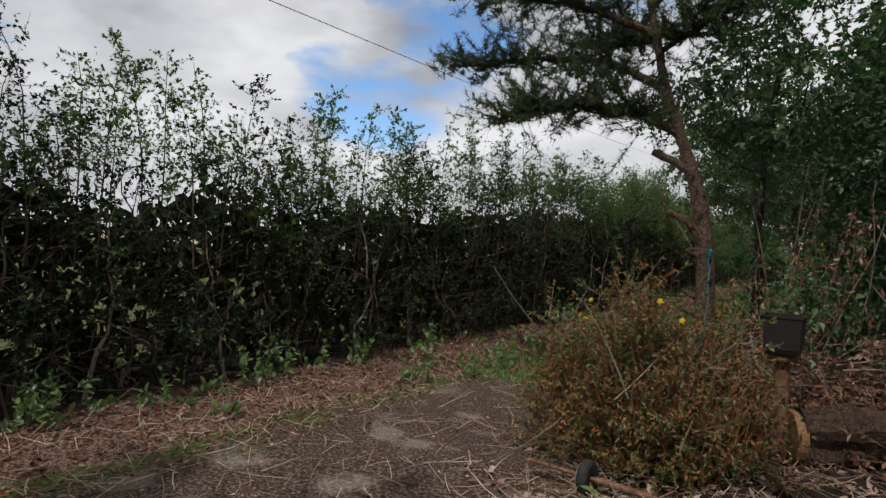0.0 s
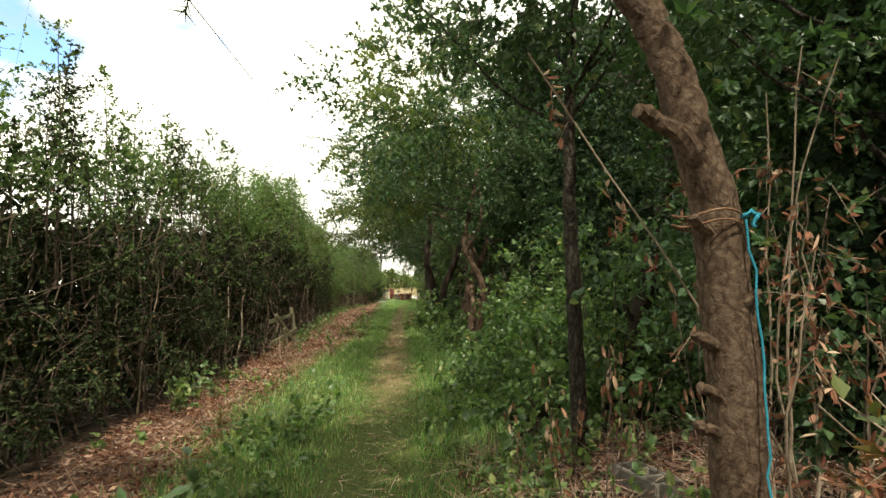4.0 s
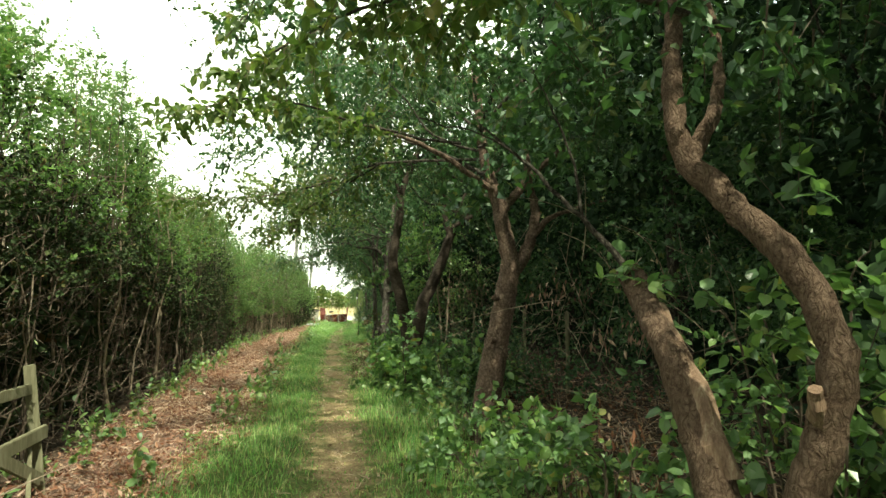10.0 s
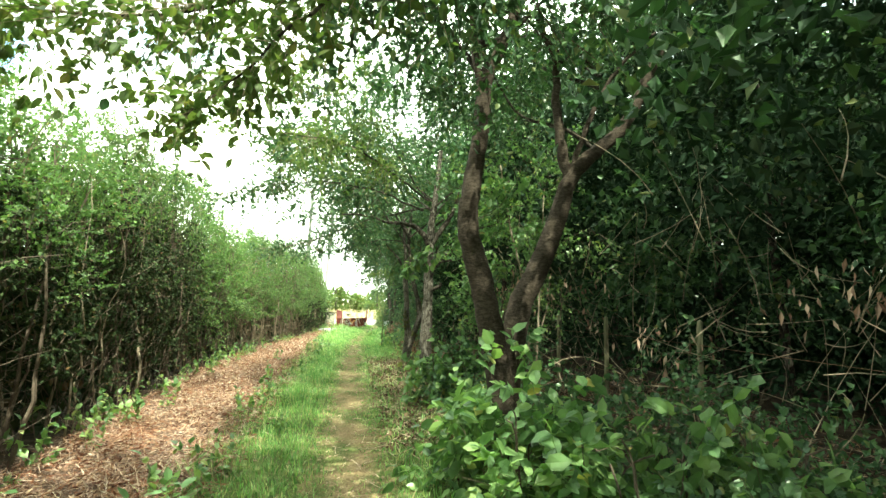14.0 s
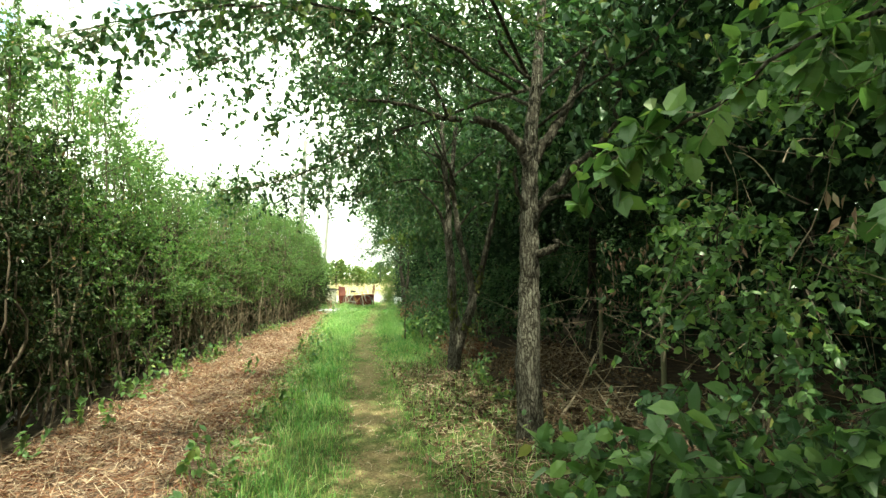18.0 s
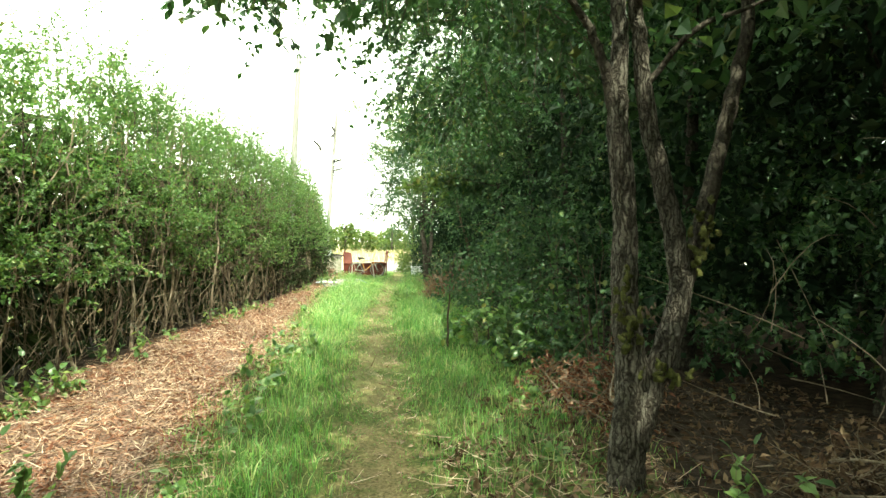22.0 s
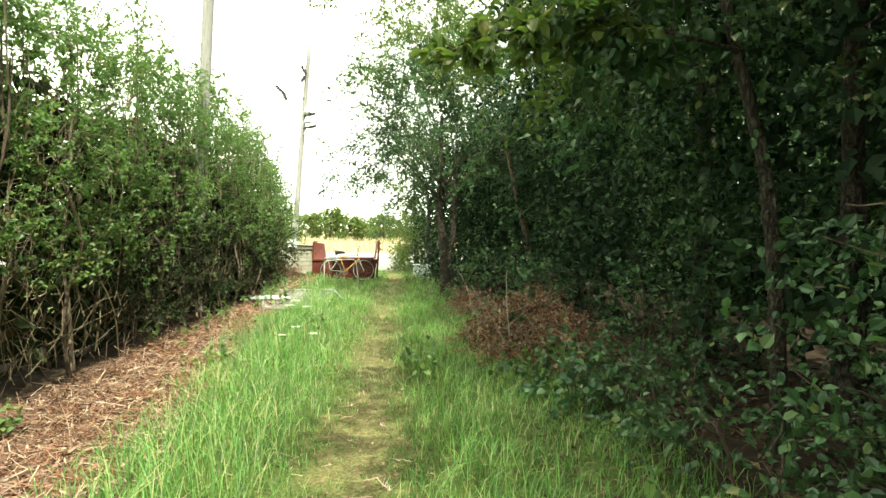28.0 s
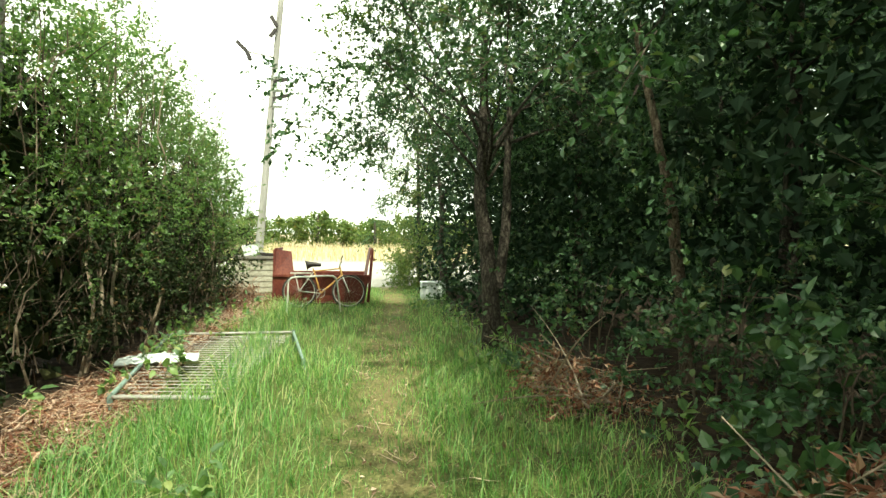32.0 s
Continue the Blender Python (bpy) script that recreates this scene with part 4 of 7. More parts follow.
# forked tree by the path
rng = np.random.default_rng(14)
t4, at = tree((1.86, 19.0), [([(1.86, 19.0, -0.05), (1.86, 19.05, 0.35), (1.87, 19.2, 0.75), (1.875, 19.4, 1.13), (1.89, 19.64, 1.38), (1.94, 19.92, 1.62)], 0.095, 0.07),
                              ([(1.88, 18.97, 0.1), (1.93, 18.86, 0.55), (2.0, 18.76, 0.95), (2.03, 18.7, 1.27), (1.96, 18.8, 1.6), (1.85, 18.98, 1.86), (1.76, 19.1, 2.06), (1.78, 19.2, 2.4), (1.92, 19.35, 2.9), (2.1, 19.5, 3.7)], 0.075, 0.035)],
    "old forked tree with split bare trunk and scarred bark", BARK_PALE, rng,
    [([(1.77, 19.1, 2.04), (1.95, 19.15, 2.28), (2.1, 19.3, 2.6), (2.15, 19.5, 3.2)], 0.04, 0.02),
     ([(1.94, 19.9, 1.6), (1.75, 20.1, 1.95), (1.5, 20.3, 2.3), (1.1, 20.5, 2.75)], 0.022, 0.004), ([(1.75, 20.1, 1.95), (1.72, 20.2, 2.4), (1.5, 20.2, 2.9)], 0.012, 0.004), ([(1.5, 20.3, 2.3), (1.2, 20.2, 2.45), (0.8, 20.1, 2.5)], 0.009, 0.003)] + small_limbs(rng, (2.0, 19.4, 3.1), 6, 1.5, 1.0, 0.025))
part("broken_stub", local(limb([(2.02, 18.76, 0.98), (1.95, 18.72, 1.06), (1.91, 18.69, 1.15)], 0.04, 0.022, rng, 8, 0.2, 3, 0.006), at), RAW_WOOD, t4, "pale broken stub")
part("split_scar", local(limb([(1.9, 19.13, 0.72), (1.895, 19.24, 0.95), (1.9, 19.42, 1.22), (1.91, 19.62, 1.42)], 0.05, 0.03, rng, 8, 0.25, 5, 0.006), at), RAW_WOOD, t4, "split reddish bare wood")
crown(t4, at, rng, 800, (2.0, 19.6, 4.1), (1.9, 1.9, 1.7), (0.085, 0.056), 14, WOOD_LEAF, TWIG_DARK, low=-0.75)
crown(t4, at, np.random.default_rng(141), 360, (1.2, 16.7, 4.1), (1.3, 1.5, 1.1), (0.085, 0.056), 14, WOOD_LEAF, TWIG_DARK, hollow=0.2)
# lane side of the crown in lighter green, for the sun on it
crown(t4, at, rng, 520, (1.0, 18.0, 4.5), (1.3, 2.2, 1.2), (0.085, 0.056), 14, LIGHT_LEAF, TWIG_DARK, hollow=0.2)
w_s = np.array([[1.94 + rng.normal(0, 0.06), 19.9 + rng.normal(0, 0.06), 1.5 + rng.random() * 0.25] for _ in range(9)])
w_g, f_g = leafy_twigs(w_s, rng.normal(0, 0.6, w_s.shape) + [-0.3, -0.2, 0.3], rng.uniform(0.12, 0.3, 9), rng, 8, (0.075, 0.052), 0.003, 0.2, True)
part("twig_growth", local(w_g, at), TWIG, t4)
part("leaf_growth", local(f_g, at), BRAMBLE_LEAF, t4)

# stout smooth-barked tree
rng = np.random.default_rng(15)
t5, at = tree((2.2, 24.0), [([(2.18, 24.0, -0.05), (2.22, 24.0, 0.38), (2.33, 24.0, 0.92), (2.42, 24.0, 1.35), (2.51, 24.0, 1.78), (2.53, 24.0, 2.02), (2.45, 24.0, 2.38), (2.39, 24.0, 2.71), (2.3, 24.0, 3.02), (2.2, 24.0, 3.4), (2.1, 24.0, 4.5)], 0.185, 0.05)],
    "stout tree with pale reddish scaly bark and forked limbs", BARK_SMOOTH, rng,
    [([(2.54, 24.0, 1.8), (2.67, 24.0, 1.98), (2.81, 24.02, 2.26), (2.91, 24.05, 2.61), (2.87, 24.1, 2.96), (2.8, 24.1, 3.5)], 0.095, 0.045), ([(2.84, 24.0, 2.3), (3.08, 24.0, 2.55), (3.37, 24.0, 2.67), (3.9, 24.0, 2.8)], 0.05, 0.015),
     ([(2.42, 24.0, 2.6), (2.52, 23.95, 2.76), (2.69, 23.9, 2.95), (2.89, 23.9, 3.18), (3.3, 23.8, 3.5)], 0.075, 0.035), ([(2.3, 23.95, 2.9), (1.6, 23.8, 3.3), (0.9, 23.7, 3.55), (0.1, 23.5, 3.65)], 0.045, 0.01),
     ([(2.2, 23.95, 3.1), (1.7, 24.4, 3.5), (1.2, 25.2, 3.9)], 0.035, 0.01)] + small_limbs(rng, (2.1, 23.9, 3.6), 6, 2.0, 1.2))
crown(t5, at, rng, 1150, (1.6, 23.9, 4.5), (2.6, 2.4, 1.5), (0.08, 0.055), 14, WOOD_LEAF, TWIG_DARK, low=-0.8, hollow=0.3)
for sp in ((2.3, 23.86, 1.5), (2.24, 23.86, 0.98)):
    part("bark_knot", local(limb([sp, (sp[0] - 0.06, sp[1] - 0.09, sp[2] + 0.01)], 0.045, 0.03, rng, 8, 0.2, 3, 0.004), at), BARK_SMOOTH, t5)

# twin cherries
rng = np.random.default_rng(16)
t6, at = tree((1.42, 27.5), [([(1.74, 27.45, -0.05), (1.66, 27.45, 0.6), (1.57, 27.5, 1.2), (1.44, 27.5, 1.8), (1.35, 27.5, 2.15), (1.39, 27.5, 2.6), (1.47, 27.5, 3.1), (1.52, 27.5, 3.6), (1.68, 27.5, 3.95), (1.95, 27.6, 4.6)], 0.14, 0.05)],
    "dark cherry tree with ringed bark and a pale scar", BARK_CHERRY, rng,
    [([(1.5, 27.5, 3.5), (1.42, 27.5, 3.8), (1.4, 27.6, 4.4)], 0.05, 0.03)] + small_limbs(rng, (1.5, 27.8, 3.8), 6, 1.7, 1.0))
crown(t6, at, rng, 520, (1.3, 28.0, 5.0), (2.1, 2.2, 1.6), (0.085, 0.058), 13, WOOD_LEAF, TWIG_DARK, low=-0.7)
t7, at = tree((1.75, 28.0), [([(1.8, 28.0, -0.05), (1.85, 28.0, 0.7), (1.98, 28.0, 1.43), (2.2, 28.0, 1.87), (2.38, 28.0, 2.29), (2.57, 28.0, 2.82), (2.9, 28.0, 3.14), (3.22, 28.0, 3.46), (3.64, 28.0, 4.32)], 0.15, 0.05)],
    "leaning cherry tree forking low with rough grey bark", BARK_CHERRY, rng,
    [([(2.54, 28.0, 2.75), (2.47, 28.0, 3.11), (2.41, 28.0, 3.63), (2.41, 28.0, 4.09), (2.2, 28.0, 4.6)], 0.065, 0.03), ([(2.41, 28.0, 3.95), (2.6, 28.0, 4.3), (2.75, 28.0, 4.7)], 0.035, 0.015),
     ([(2.58, 28.0, 2.86), (2.68, 27.98, 3.2), (2.87, 27.95, 3.65), (3.15, 27.95, 4.06), (3.57, 27.95, 4.48)], 0.038, 0.012)] + small_limbs(rng, (3.0, 28.2, 3.5), 5, 1.6, 1.0))
crown(t7, at, rng, 520, (2.9, 28.5, 4.7), (2.0, 2.0, 1.5), (0.085, 0.058), 13, WOOD_LEAF, TWIG_DARK, low=-0.5)

# upright tree with ridged bark
rng = np.random.default_rng(17)
t8, at = tree((1.7, 33.35), [([(1.7, 33.35, -0.05), (1.69, 33.35, 0.7), (1.71, 33.35, 1.27), (1.73, 33.35, 1.81), (1.74, 33.35, 2.28), (1.76, 33.35, 2.68), (1.79, 33.35, 3.08), (1.85, 33.35, 3.5), (2.0, 33.5, 4.6)], 0.125, 0.045)],
    "upright tree with deeply ridged grey bark", BARK_RIDGED, rng,
    [([(1.74, 33.33, 2.62), (1.66, 33.3, 2.8), (1.48, 33.3, 2.97), (1.24, 33.3, 3.06), (0.96, 33.3, 3.06), (0.58, 33.3, 3.18), (0.0, 33.2, 3.2)], 0.06, 0.012), ([(1.76, 33.36, 2.6), (1.86, 33.38, 2.78), (2.02, 33.4, 2.99), (2.21, 33.4, 3.29), (2.4, 33.4, 3.8)], 0.07, 0.03),
     ([(1.76, 33.4, 2.1), (1.94, 33.45, 2.31), (2.29, 33.5, 2.65), (2.67, 33.5, 3.01), (2.78, 33.5, 3.45), (2.7, 33.6, 4.0)], 0.06, 0.025), ([(1.7, 33.3, 2.2), (1.6, 33.25, 2.35), (1.55, 33.2, 2.6)], 0.03, 0.014), ([(1.78, 33.3, 1.76), (1.9, 33.2, 1.82), (1.95, 33.15, 1.88)], 0.04, 0.03), ([(1.9, 33.42, 2.3), (2.4, 33.3, 2.42), (3.1, 33.2, 2.6)], 0.025, 0.008), ([(0.96, 33.3, 3.06), (0.8, 33.1, 3.3), (0.5, 32.9, 3.5)], 0.02, 0.006)] + small_limbs(rng, (1.9, 33.5, 3.3), 6, 1.8, 1.1))
crown(t8, at, rng, 1050, (1.4, 33.6, 4.5), (2.5, 2.4, 1.5), (0.085, 0.058), 13, WOOD_LEAF, TWIG_DARK, low=-0.8, hollow=0.3)

# two-stemmed mossy tree
rng = np.random.default_rng(18)
t9, at = tree((1.72, 37.6), [([(1.70, 37.6, -0.05), (1.71, 37.6, 0.25), (1.74, 37.6, 0.55), (1.73, 37.6, 0.83), (1.69, 37.6, 1.05), (1.69, 37.6, 1.5), (1.67, 37.6, 1.92), (1.64, 37.6, 2.33), (1.66, 37.6, 2.73), (1.62, 37.6, 3.2), (1.6, 37.8, 4.3)], 0.115, 0.035),
                              ([(1.74, 37.58, 0.25), (1.84, 37.56, 0.6), (1.97, 37.56, 0.92), (2.04, 37.58, 1.22), (2.0, 37.6, 1.55), (1.91, 37.6, 1.95), (1.82, 37.6, 2.33), (1.78, 37.6, 2.74), (1.74, 37.65, 3.3), (1.85, 37.8, 4.2)], 0.085, 0.035)],
    "two-stemmed mossy tree with dark split bark", BARK_RIDGED, rng,
    [([(1.98, 37.58, 0.95), (2.14, 37.6, 1.4), (2.27, 37.6, 1.9), (2.38, 37.6, 2.3), (2.5, 37.62, 2.8), (2.6, 37.7, 3.6)], 0.07, 0.03), ([(1.64, 37.6, 2.2), (1.53, 37.58, 2.59), (1.39, 37.55, 2.82), (1.1, 37.5, 3.1)], 0.04, 0.012), ([(1.8, 37.6, 2.4), (2.1, 37.5, 2.75), (2.5, 37.4, 2.9)], 0.025, 0.008)] + small_limbs(rng, (1.8, 37.7, 3.0), 7, 1.7, 1.3))
for c, spread, count, note in (((1.68, 37.5, 1.0), (0.045, 0.018, 0.13), 26, "yellow-green moss on the bark"), ((2.14, 37.52, 1.46), (0.04, 0.018, 0.12), 20, "yellow-green moss on the leaning stem"), ((1.9, 37.5, 0.68), (0.09, 0.02, 0.06), 18, "yellow-green moss in the fork")):
    clumps = []
    for _ in range(count):
        q = np.array(c) + rng.normal(0, 1, 3) * spread
        clumps.append(limb([q, q + rng.normal(0, 0.012, 3) + [0, 0, 0.02], q + rng.normal(0, 0.014, 3) + [0, 0, 0.045]], 0.019, 0.011, rng, 7, 0.3, 2, 0.003))
    part("moss", local(join(clumps), at), MOSS, t9, note, True)
crown(t9, at, rng, 1000, (1.7, 38.0, 4.2), (2.3, 2.4, 1.7), (0.08, 0.053), 14, WOOD_LEAF, TWIG_DARK, low=-0.7)

crown(t9, at, rng, 450, (1.25, 39.6, 3.7), (1.2, 1.9, 0.9), (0.085, 0.055), 13, WOOD_LEAF, TWIG_DARK, hollow=0.2)

crown(t9, at, rng, 440, (0.95, 38.3, 4.1), (1.4, 2.0, 1.0), (0.075, 0.05), 13, WOOD_LEAF, TWIG_DARK, hollow=0.2)
crown(t9, at, rng, 240, (0.7, 35.2, 4.5), (1.4, 1.8, 0.8), (0.075, 0.05), 13, WOOD_LEAF, TWIG_DARK, hollow=0.2)

rng = np.random.default_rng(22)
sapling, at = tree((1.26, 42.0), [([(1.25, 42.0, -0.04), (1.26, 42.0, 0.5), (1.29, 42.0, 0.9), (1.36, 42.0, 1.35)], 0.017, 0.008)], "thin bent sapling stem at the grass edge", TWIG_DARK, rng, name="sapling")
crown(sapling, at, rng, 60, (1.45, 42.1, 1.5), (0.35, 0.4, 0.5), (0.06, 0.042), 9, WOOD_LEAF, TWIG_DARK, hollow=0.2)

# trees near the end of the lane
rng = np.random.default_rng(19)
t10, at = tree((2.42, 55.8), [([(2.45, 55.8, -0.05), (2.42, 55.82, 0.6), (2.38, 55.9, 1.3), (2.3, 56.0, 2.0), (2.35, 56.1, 2.8), (2.4, 56.3, 4.2)], 0.13, 0.045),
                               ([(2.5, 55.82, 0.8), (2.62, 55.9, 1.5), (2.66, 56.0, 2.4), (2.75, 56.2, 3.6)], 0.08, 0.03)],
    "dark trunked tree with spreading thin limbs", BARK_DARK, rng, small_limbs(rng, (2.4, 56.0, 2.4), 12, 1.9, 1.5, 0.035))
crown(t10, at, rng, 420, (1.7, 57.2, 3.6), (1.2, 1.5, 1.3), (0.07, 0.045), 13, WOOD_LEAF, TWIG_DARK, hollow=0.2)
# upper crown in lighter green, for the sun on it
crown(t10, at, rng, 900, (1.9, 56.6, 5.8), (1.8, 1.9, 2.0), (0.08, 0.052), 13, LIGHT_LEAF, TWIG_DARK, hollow=0.25)
crown(t10, at, rng, 1500, (2.3, 56.4, 3.8), (2.1, 2.2, 1.9), (0.075, 0.047), 14, WOOD_LEAF, TWIG_DARK, low=-0.6)
rng = np.random.default_rng(20)
t11, at = tree((3.6, 53.9), [([(3.95, 53.9, -0.05), (3.88, 53.88, 0.6), (3.75, 53.8, 1.1), (3.6, 53.7, 1.7), (3.4, 53.6, 2.3), (3.2, 53.7, 3.4)], 0.085, 0.03)],
    "leaning tree with bare trunk among brambles", BARK, rng, small_limbs(rng, (3.2, 53.7, 2.8), 3, 1.0, 0.8, 0.02))
crown(t11, at, rng, 650, (3.2, 53.4, 3.6), (1.7, 1.9, 1.5), (0.075, 0.05), 13, WOOD_LEAF, TWIG_DARK, low=-0.6)
rng = np.random.default_rng(21)
t12, at = tree((2.6, 61.8), [([(2.95, 62.4, -0.05), (2.95, 62.4, 0.6), (2.85, 62.4, 1.2), (2.9, 62.5, 2.0), (2.8, 62.6, 3.2)], 0.12, 0.04), ([(3.0, 62.4, 0.5), (3.3, 62.4, 1.0), (3.5, 62.5, 1.7)], 0.07, 0.03)],
    "small dark tree by the lane's end", BARK_DARK, rng, small_limbs(rng, (2.9, 62.5, 2.2), 6, 1.3, 1.0))
crown(t12, at, rng, 650, (3.2, 63.0, 3.3), (1.6, 2.0, 1.6), (0.06, 0.035), 14, LIGHT_LEAF, TWIG_DARK, low=-0.7)



def overhang(ob, pts, count, rng, leaf, mat, reach=(0.2, 0.5), r0=0.02):
    """A leafy branch hanging over the lane, with broad leaves."""
    at = np.array(ob.location)
    part("branch", local(limb(pts, r0, 0.005, rng, 7, 0.08, 5, 0.01), at), BARK_DARK, ob, smooth=True)
    p = np.array(pts, float)
    u = rng.uniform(0.25, 1, count) * (len(p) - 1.001)
    i = u.astype(int)
    s = p[i] + (p[i + 1] - p[i]) * (u - i)[:, None]
    d = rng.normal(0, 0.7, s.shape) + unit(p[i + 1] - p[i]) * 0.7 - [0, 0, 0.25]
    w, f = leafy_twigs(s, d, rng.uniform(*reach, count), rng, 9, leaf, 0.003, 0.2, True, 0.7)
    part("twig_growth", local(w, at), TWIG, ob)
    part("leaf_growth", local(f, at), mat, ob)


rng = np.random.default_rng(30)
# lighter green on boughs over the lane paints the sun on them
overhang(t5, [(2.2, 23.95, 3.3), (0.9, 24.8, 3.4), (0.0, 25.4, 3.2), (-0.8, 25.6, 3.05), (-2.0, 25.6, 3.0)], 230, rng, (0.07, 0.044), LIGHT_LEAF, (0.3, 0.75))
overhang(t5, [(0.9, 24.7, 3.38), (0.1, 25.2, 2.95), (-0.35, 25.5, 2.65), (-0.6, 25.5, 2.45)], 60, rng, (0.07, 0.044), LIGHT_LEAF, (0.2, 0.5), 0.012)
crown(t5, np.array(t5.location), rng, 420, (0.3, 25.8, 3.9), (1.7, 1.4, 0.8), (0.08, 0.055), 12, WOOD_LEAF, TWIG_DARK, hollow=0.2)
crown(t4, np.array(t4.location), rng, 380, (0.55, 19.9, 4.0), (1.1, 1.6, 0.9), (0.08, 0.055), 12, LIGHT_LEAF, TWIG_DARK, hollow=0.2)
crown(t8, np.array(t8.location), rng, 520, (0.0, 33.6, 4.0), (1.6, 2.0, 0.9), (0.08, 0.055), 12, WOOD_LEAF, TWIG_DARK, hollow=0.2)
crown(t8, np.array(t8.location), rng, 260, (-0.6, 31.2, 4.4), (1.3, 1.4, 0.6), (0.08, 0.055), 12, LIGHT_LEAF, TWIG_DARK, hollow=0.2)
crown(t9, np.array(t9.location), rng, 420, (1.35, 41.2, 4.0), (0.9, 2.0, 1.4), (0.08, 0.055), 12, WOOD_LEAF, TWIG_DARK, hollow=0.2)
crown(t4, np.array(t4.location), rng, 70, (1.78, 18.7, 2.75), (0.6, 0.35, 0.45), (0.075, 0.05), 11, WOOD_LEAF, TWIG_DARK, lens=(0.2, 0.45), hollow=0.2)
crown(t7, np.array(t7.location), rng, 760, (2.1, 29.4, 5.7), (2.3, 2.0, 1.4), (0.085, 0.058), 13, WOOD_LEAF, TWIG_DARK, hollow=0.2)
crown(t6, np.array(t6.location), rng, 560, (0.8, 27.2, 5.3), (1.6, 1.5, 0.9), (0.085, 0.058), 13, WOOD_LEAF, TWIG_DARK, hollow=0.2)
crown(t8, np.array(t8.location), rng, 420, (0.5, 35.4, 5.0), (1.8, 1.8, 1.0), (0.08, 0.055), 13, WOOD_LEAF, TWIG_DARK, hollow=0.2)
overhang(t5, [(1.8, 23.6, 3.4), (0.8, 22.9, 3.3), (-0.3, 22.4, 3.4), (-1.2, 22.6, 3.3)], 110, rng, (0.085, 0.05), LIGHT_LEAF, (0.2, 0.4))
overhang(t8, [(1.6, 33.2, 3.3), (0.8, 32.6, 3.5), (-0.1, 32.3, 3.6), (-1.0, 32.3, 3.55), (-2.0, 32.5, 3.4)], 170, rng, (0.065, 0.04), WOOD_LEAF, (0.25, 0.7))
overhang(t8, [(1.7, 33.2, 3.5), (0.9, 31.8, 3.7), (0.2, 30.6, 3.8), (-0.6, 30.0, 3.75)], 130, rng, (0.065, 0.04), LIGHT_LEAF, (0.25, 0.6))
overhang(t8, [(1.75, 33.4, 3.4), (0.6, 34.8, 3.35), (-0.4, 35.6, 3.05), (-1.2, 36.0, 2.85), (-1.8, 36.1, 2.8)], 180, rng, (0.065, 0.042), WOOD_LEAF, (0.3, 0.75))
overhang(t9, [(1.65, 37.7, 3.2), (0.9, 37.4, 3.2), (0.1, 37.3, 2.95), (-0.8, 37.4, 2.85)], 80, rng, (0.08, 0.045), WOOD_LEAF, (0.2, 0.45))
overhang(t4, [(2.1, 19.2, 2.7), (1.1, 19.4, 3.0), (0.3, 20.4, 3.2), (-0.4, 21.2, 3.15)], 70, rng, (0.085, 0.05), LIGHT_LEAF, (0.25, 0.5))
hazel, at = tree((2.75, 30.0), [([(2.75, 30.0, -0.05), (2.7, 29.95, 0.9), (2.6, 29.9, 1.8), (2.4, 29.85, 2.6), (2.3, 29.9, 3.4)], 0.022, 0.01), ([(2.8, 30.05, -0.05), (2.9, 30.2, 1.0), (3.0, 30.3, 2.2), (3.1, 30.4, 3.2)], 0.018, 0.008)],
    "hazel with pale thin stems and broad leaves over the lane", TWIG, rng, name="hazel")
overhang(hazel, [(2.4, 29.85, 2.6), (1.8, 29.85, 2.45), (1.35, 30.1, 2.15), (0.98, 30.35, 1.98)], 22, rng, (0.1, 0.075), BRAMBLE_LEAF, (0.08, 0.24), 0.012)
overhang(hazel, [(2.65, 29.9, 2.0), (2.2, 29.6, 2.0), (1.75, 29.6, 1.85)], 10, rng, (0.1, 0.075), BRAMBLE_LEAF, (0.15, 0.35), 0.01)
crown(hazel, at, rng, 230, (2.65, 31.2, 1.9), (0.75, 0.6, 0.95), (0.075, 0.056), 10, BRAMBLE_LEAF, TWIG_DARK, hollow=0.25)
crown(hazel, at, rng, 220, (2.75, 29.6, 2.8), (1.0, 0.9, 0.9), (0.075, 0.056), 10, BRAMBLE_LEAF, TWIG_DARK, hollow=0.25)
crown(hazel, at, rng, 40, (2.9, 30.2, 3.1), (0.7, 0.7, 0.6), (0.11, 0.085), 10, BRAMBLE_LEAF, TWIG, big=True)
oak, at = tree((3.5, 46.9), [([(3.5, 46.9, -0.05), (3.45, 46.9, 1.0), (3.35, 46.95, 2.0), (3.1, 47.0, 3.0), (2.9, 47.0, 4.0)], 0.06, 0.03)], "slim tree with big drooping leaves over the lane", BARK_DARK, rng)
# light green here and in the next crown stands in for sun
overhang(oak, [(3.15, 46.95, 2.8), (2.2, 47.1, 3.0), (1.6, 47.35, 3.0), (1.1, 47.5, 2.85)], 60, rng, (0.115, 0.07), LIGHT_LEAF, (0.15, 0.35), 0.014)
crown(oak, at, rng, 120, (2.8, 47.1, 3.6), (0.9, 1.0, 0.8), (0.13, 0.085), 10, WOOD_LEAF, TWIG_DARK, big=True)

crown(oak, at, rng, 620, (2.35, 48.6, 4.5), (0.9, 1.9, 1.7), (0.08, 0.055), 12, LIGHT_LEAF, TWIG_DARK, hollow=0.25)
crown(oak, at, rng, 420, (1.85, 44.4, 4.5), (0.8, 2.0, 1.6), (0.08, 0.055), 12, WOOD_LEAF, TWIG_DARK, hollow=0.25)
crown(oak, at, rng, 620, (2.3, 46.2, 4.0), (1.1, 2.6, 1.2), (0.075, 0.05), 13, WOOD_LEAF, TWIG_DARK, low=-0.85, hollow=0.25)

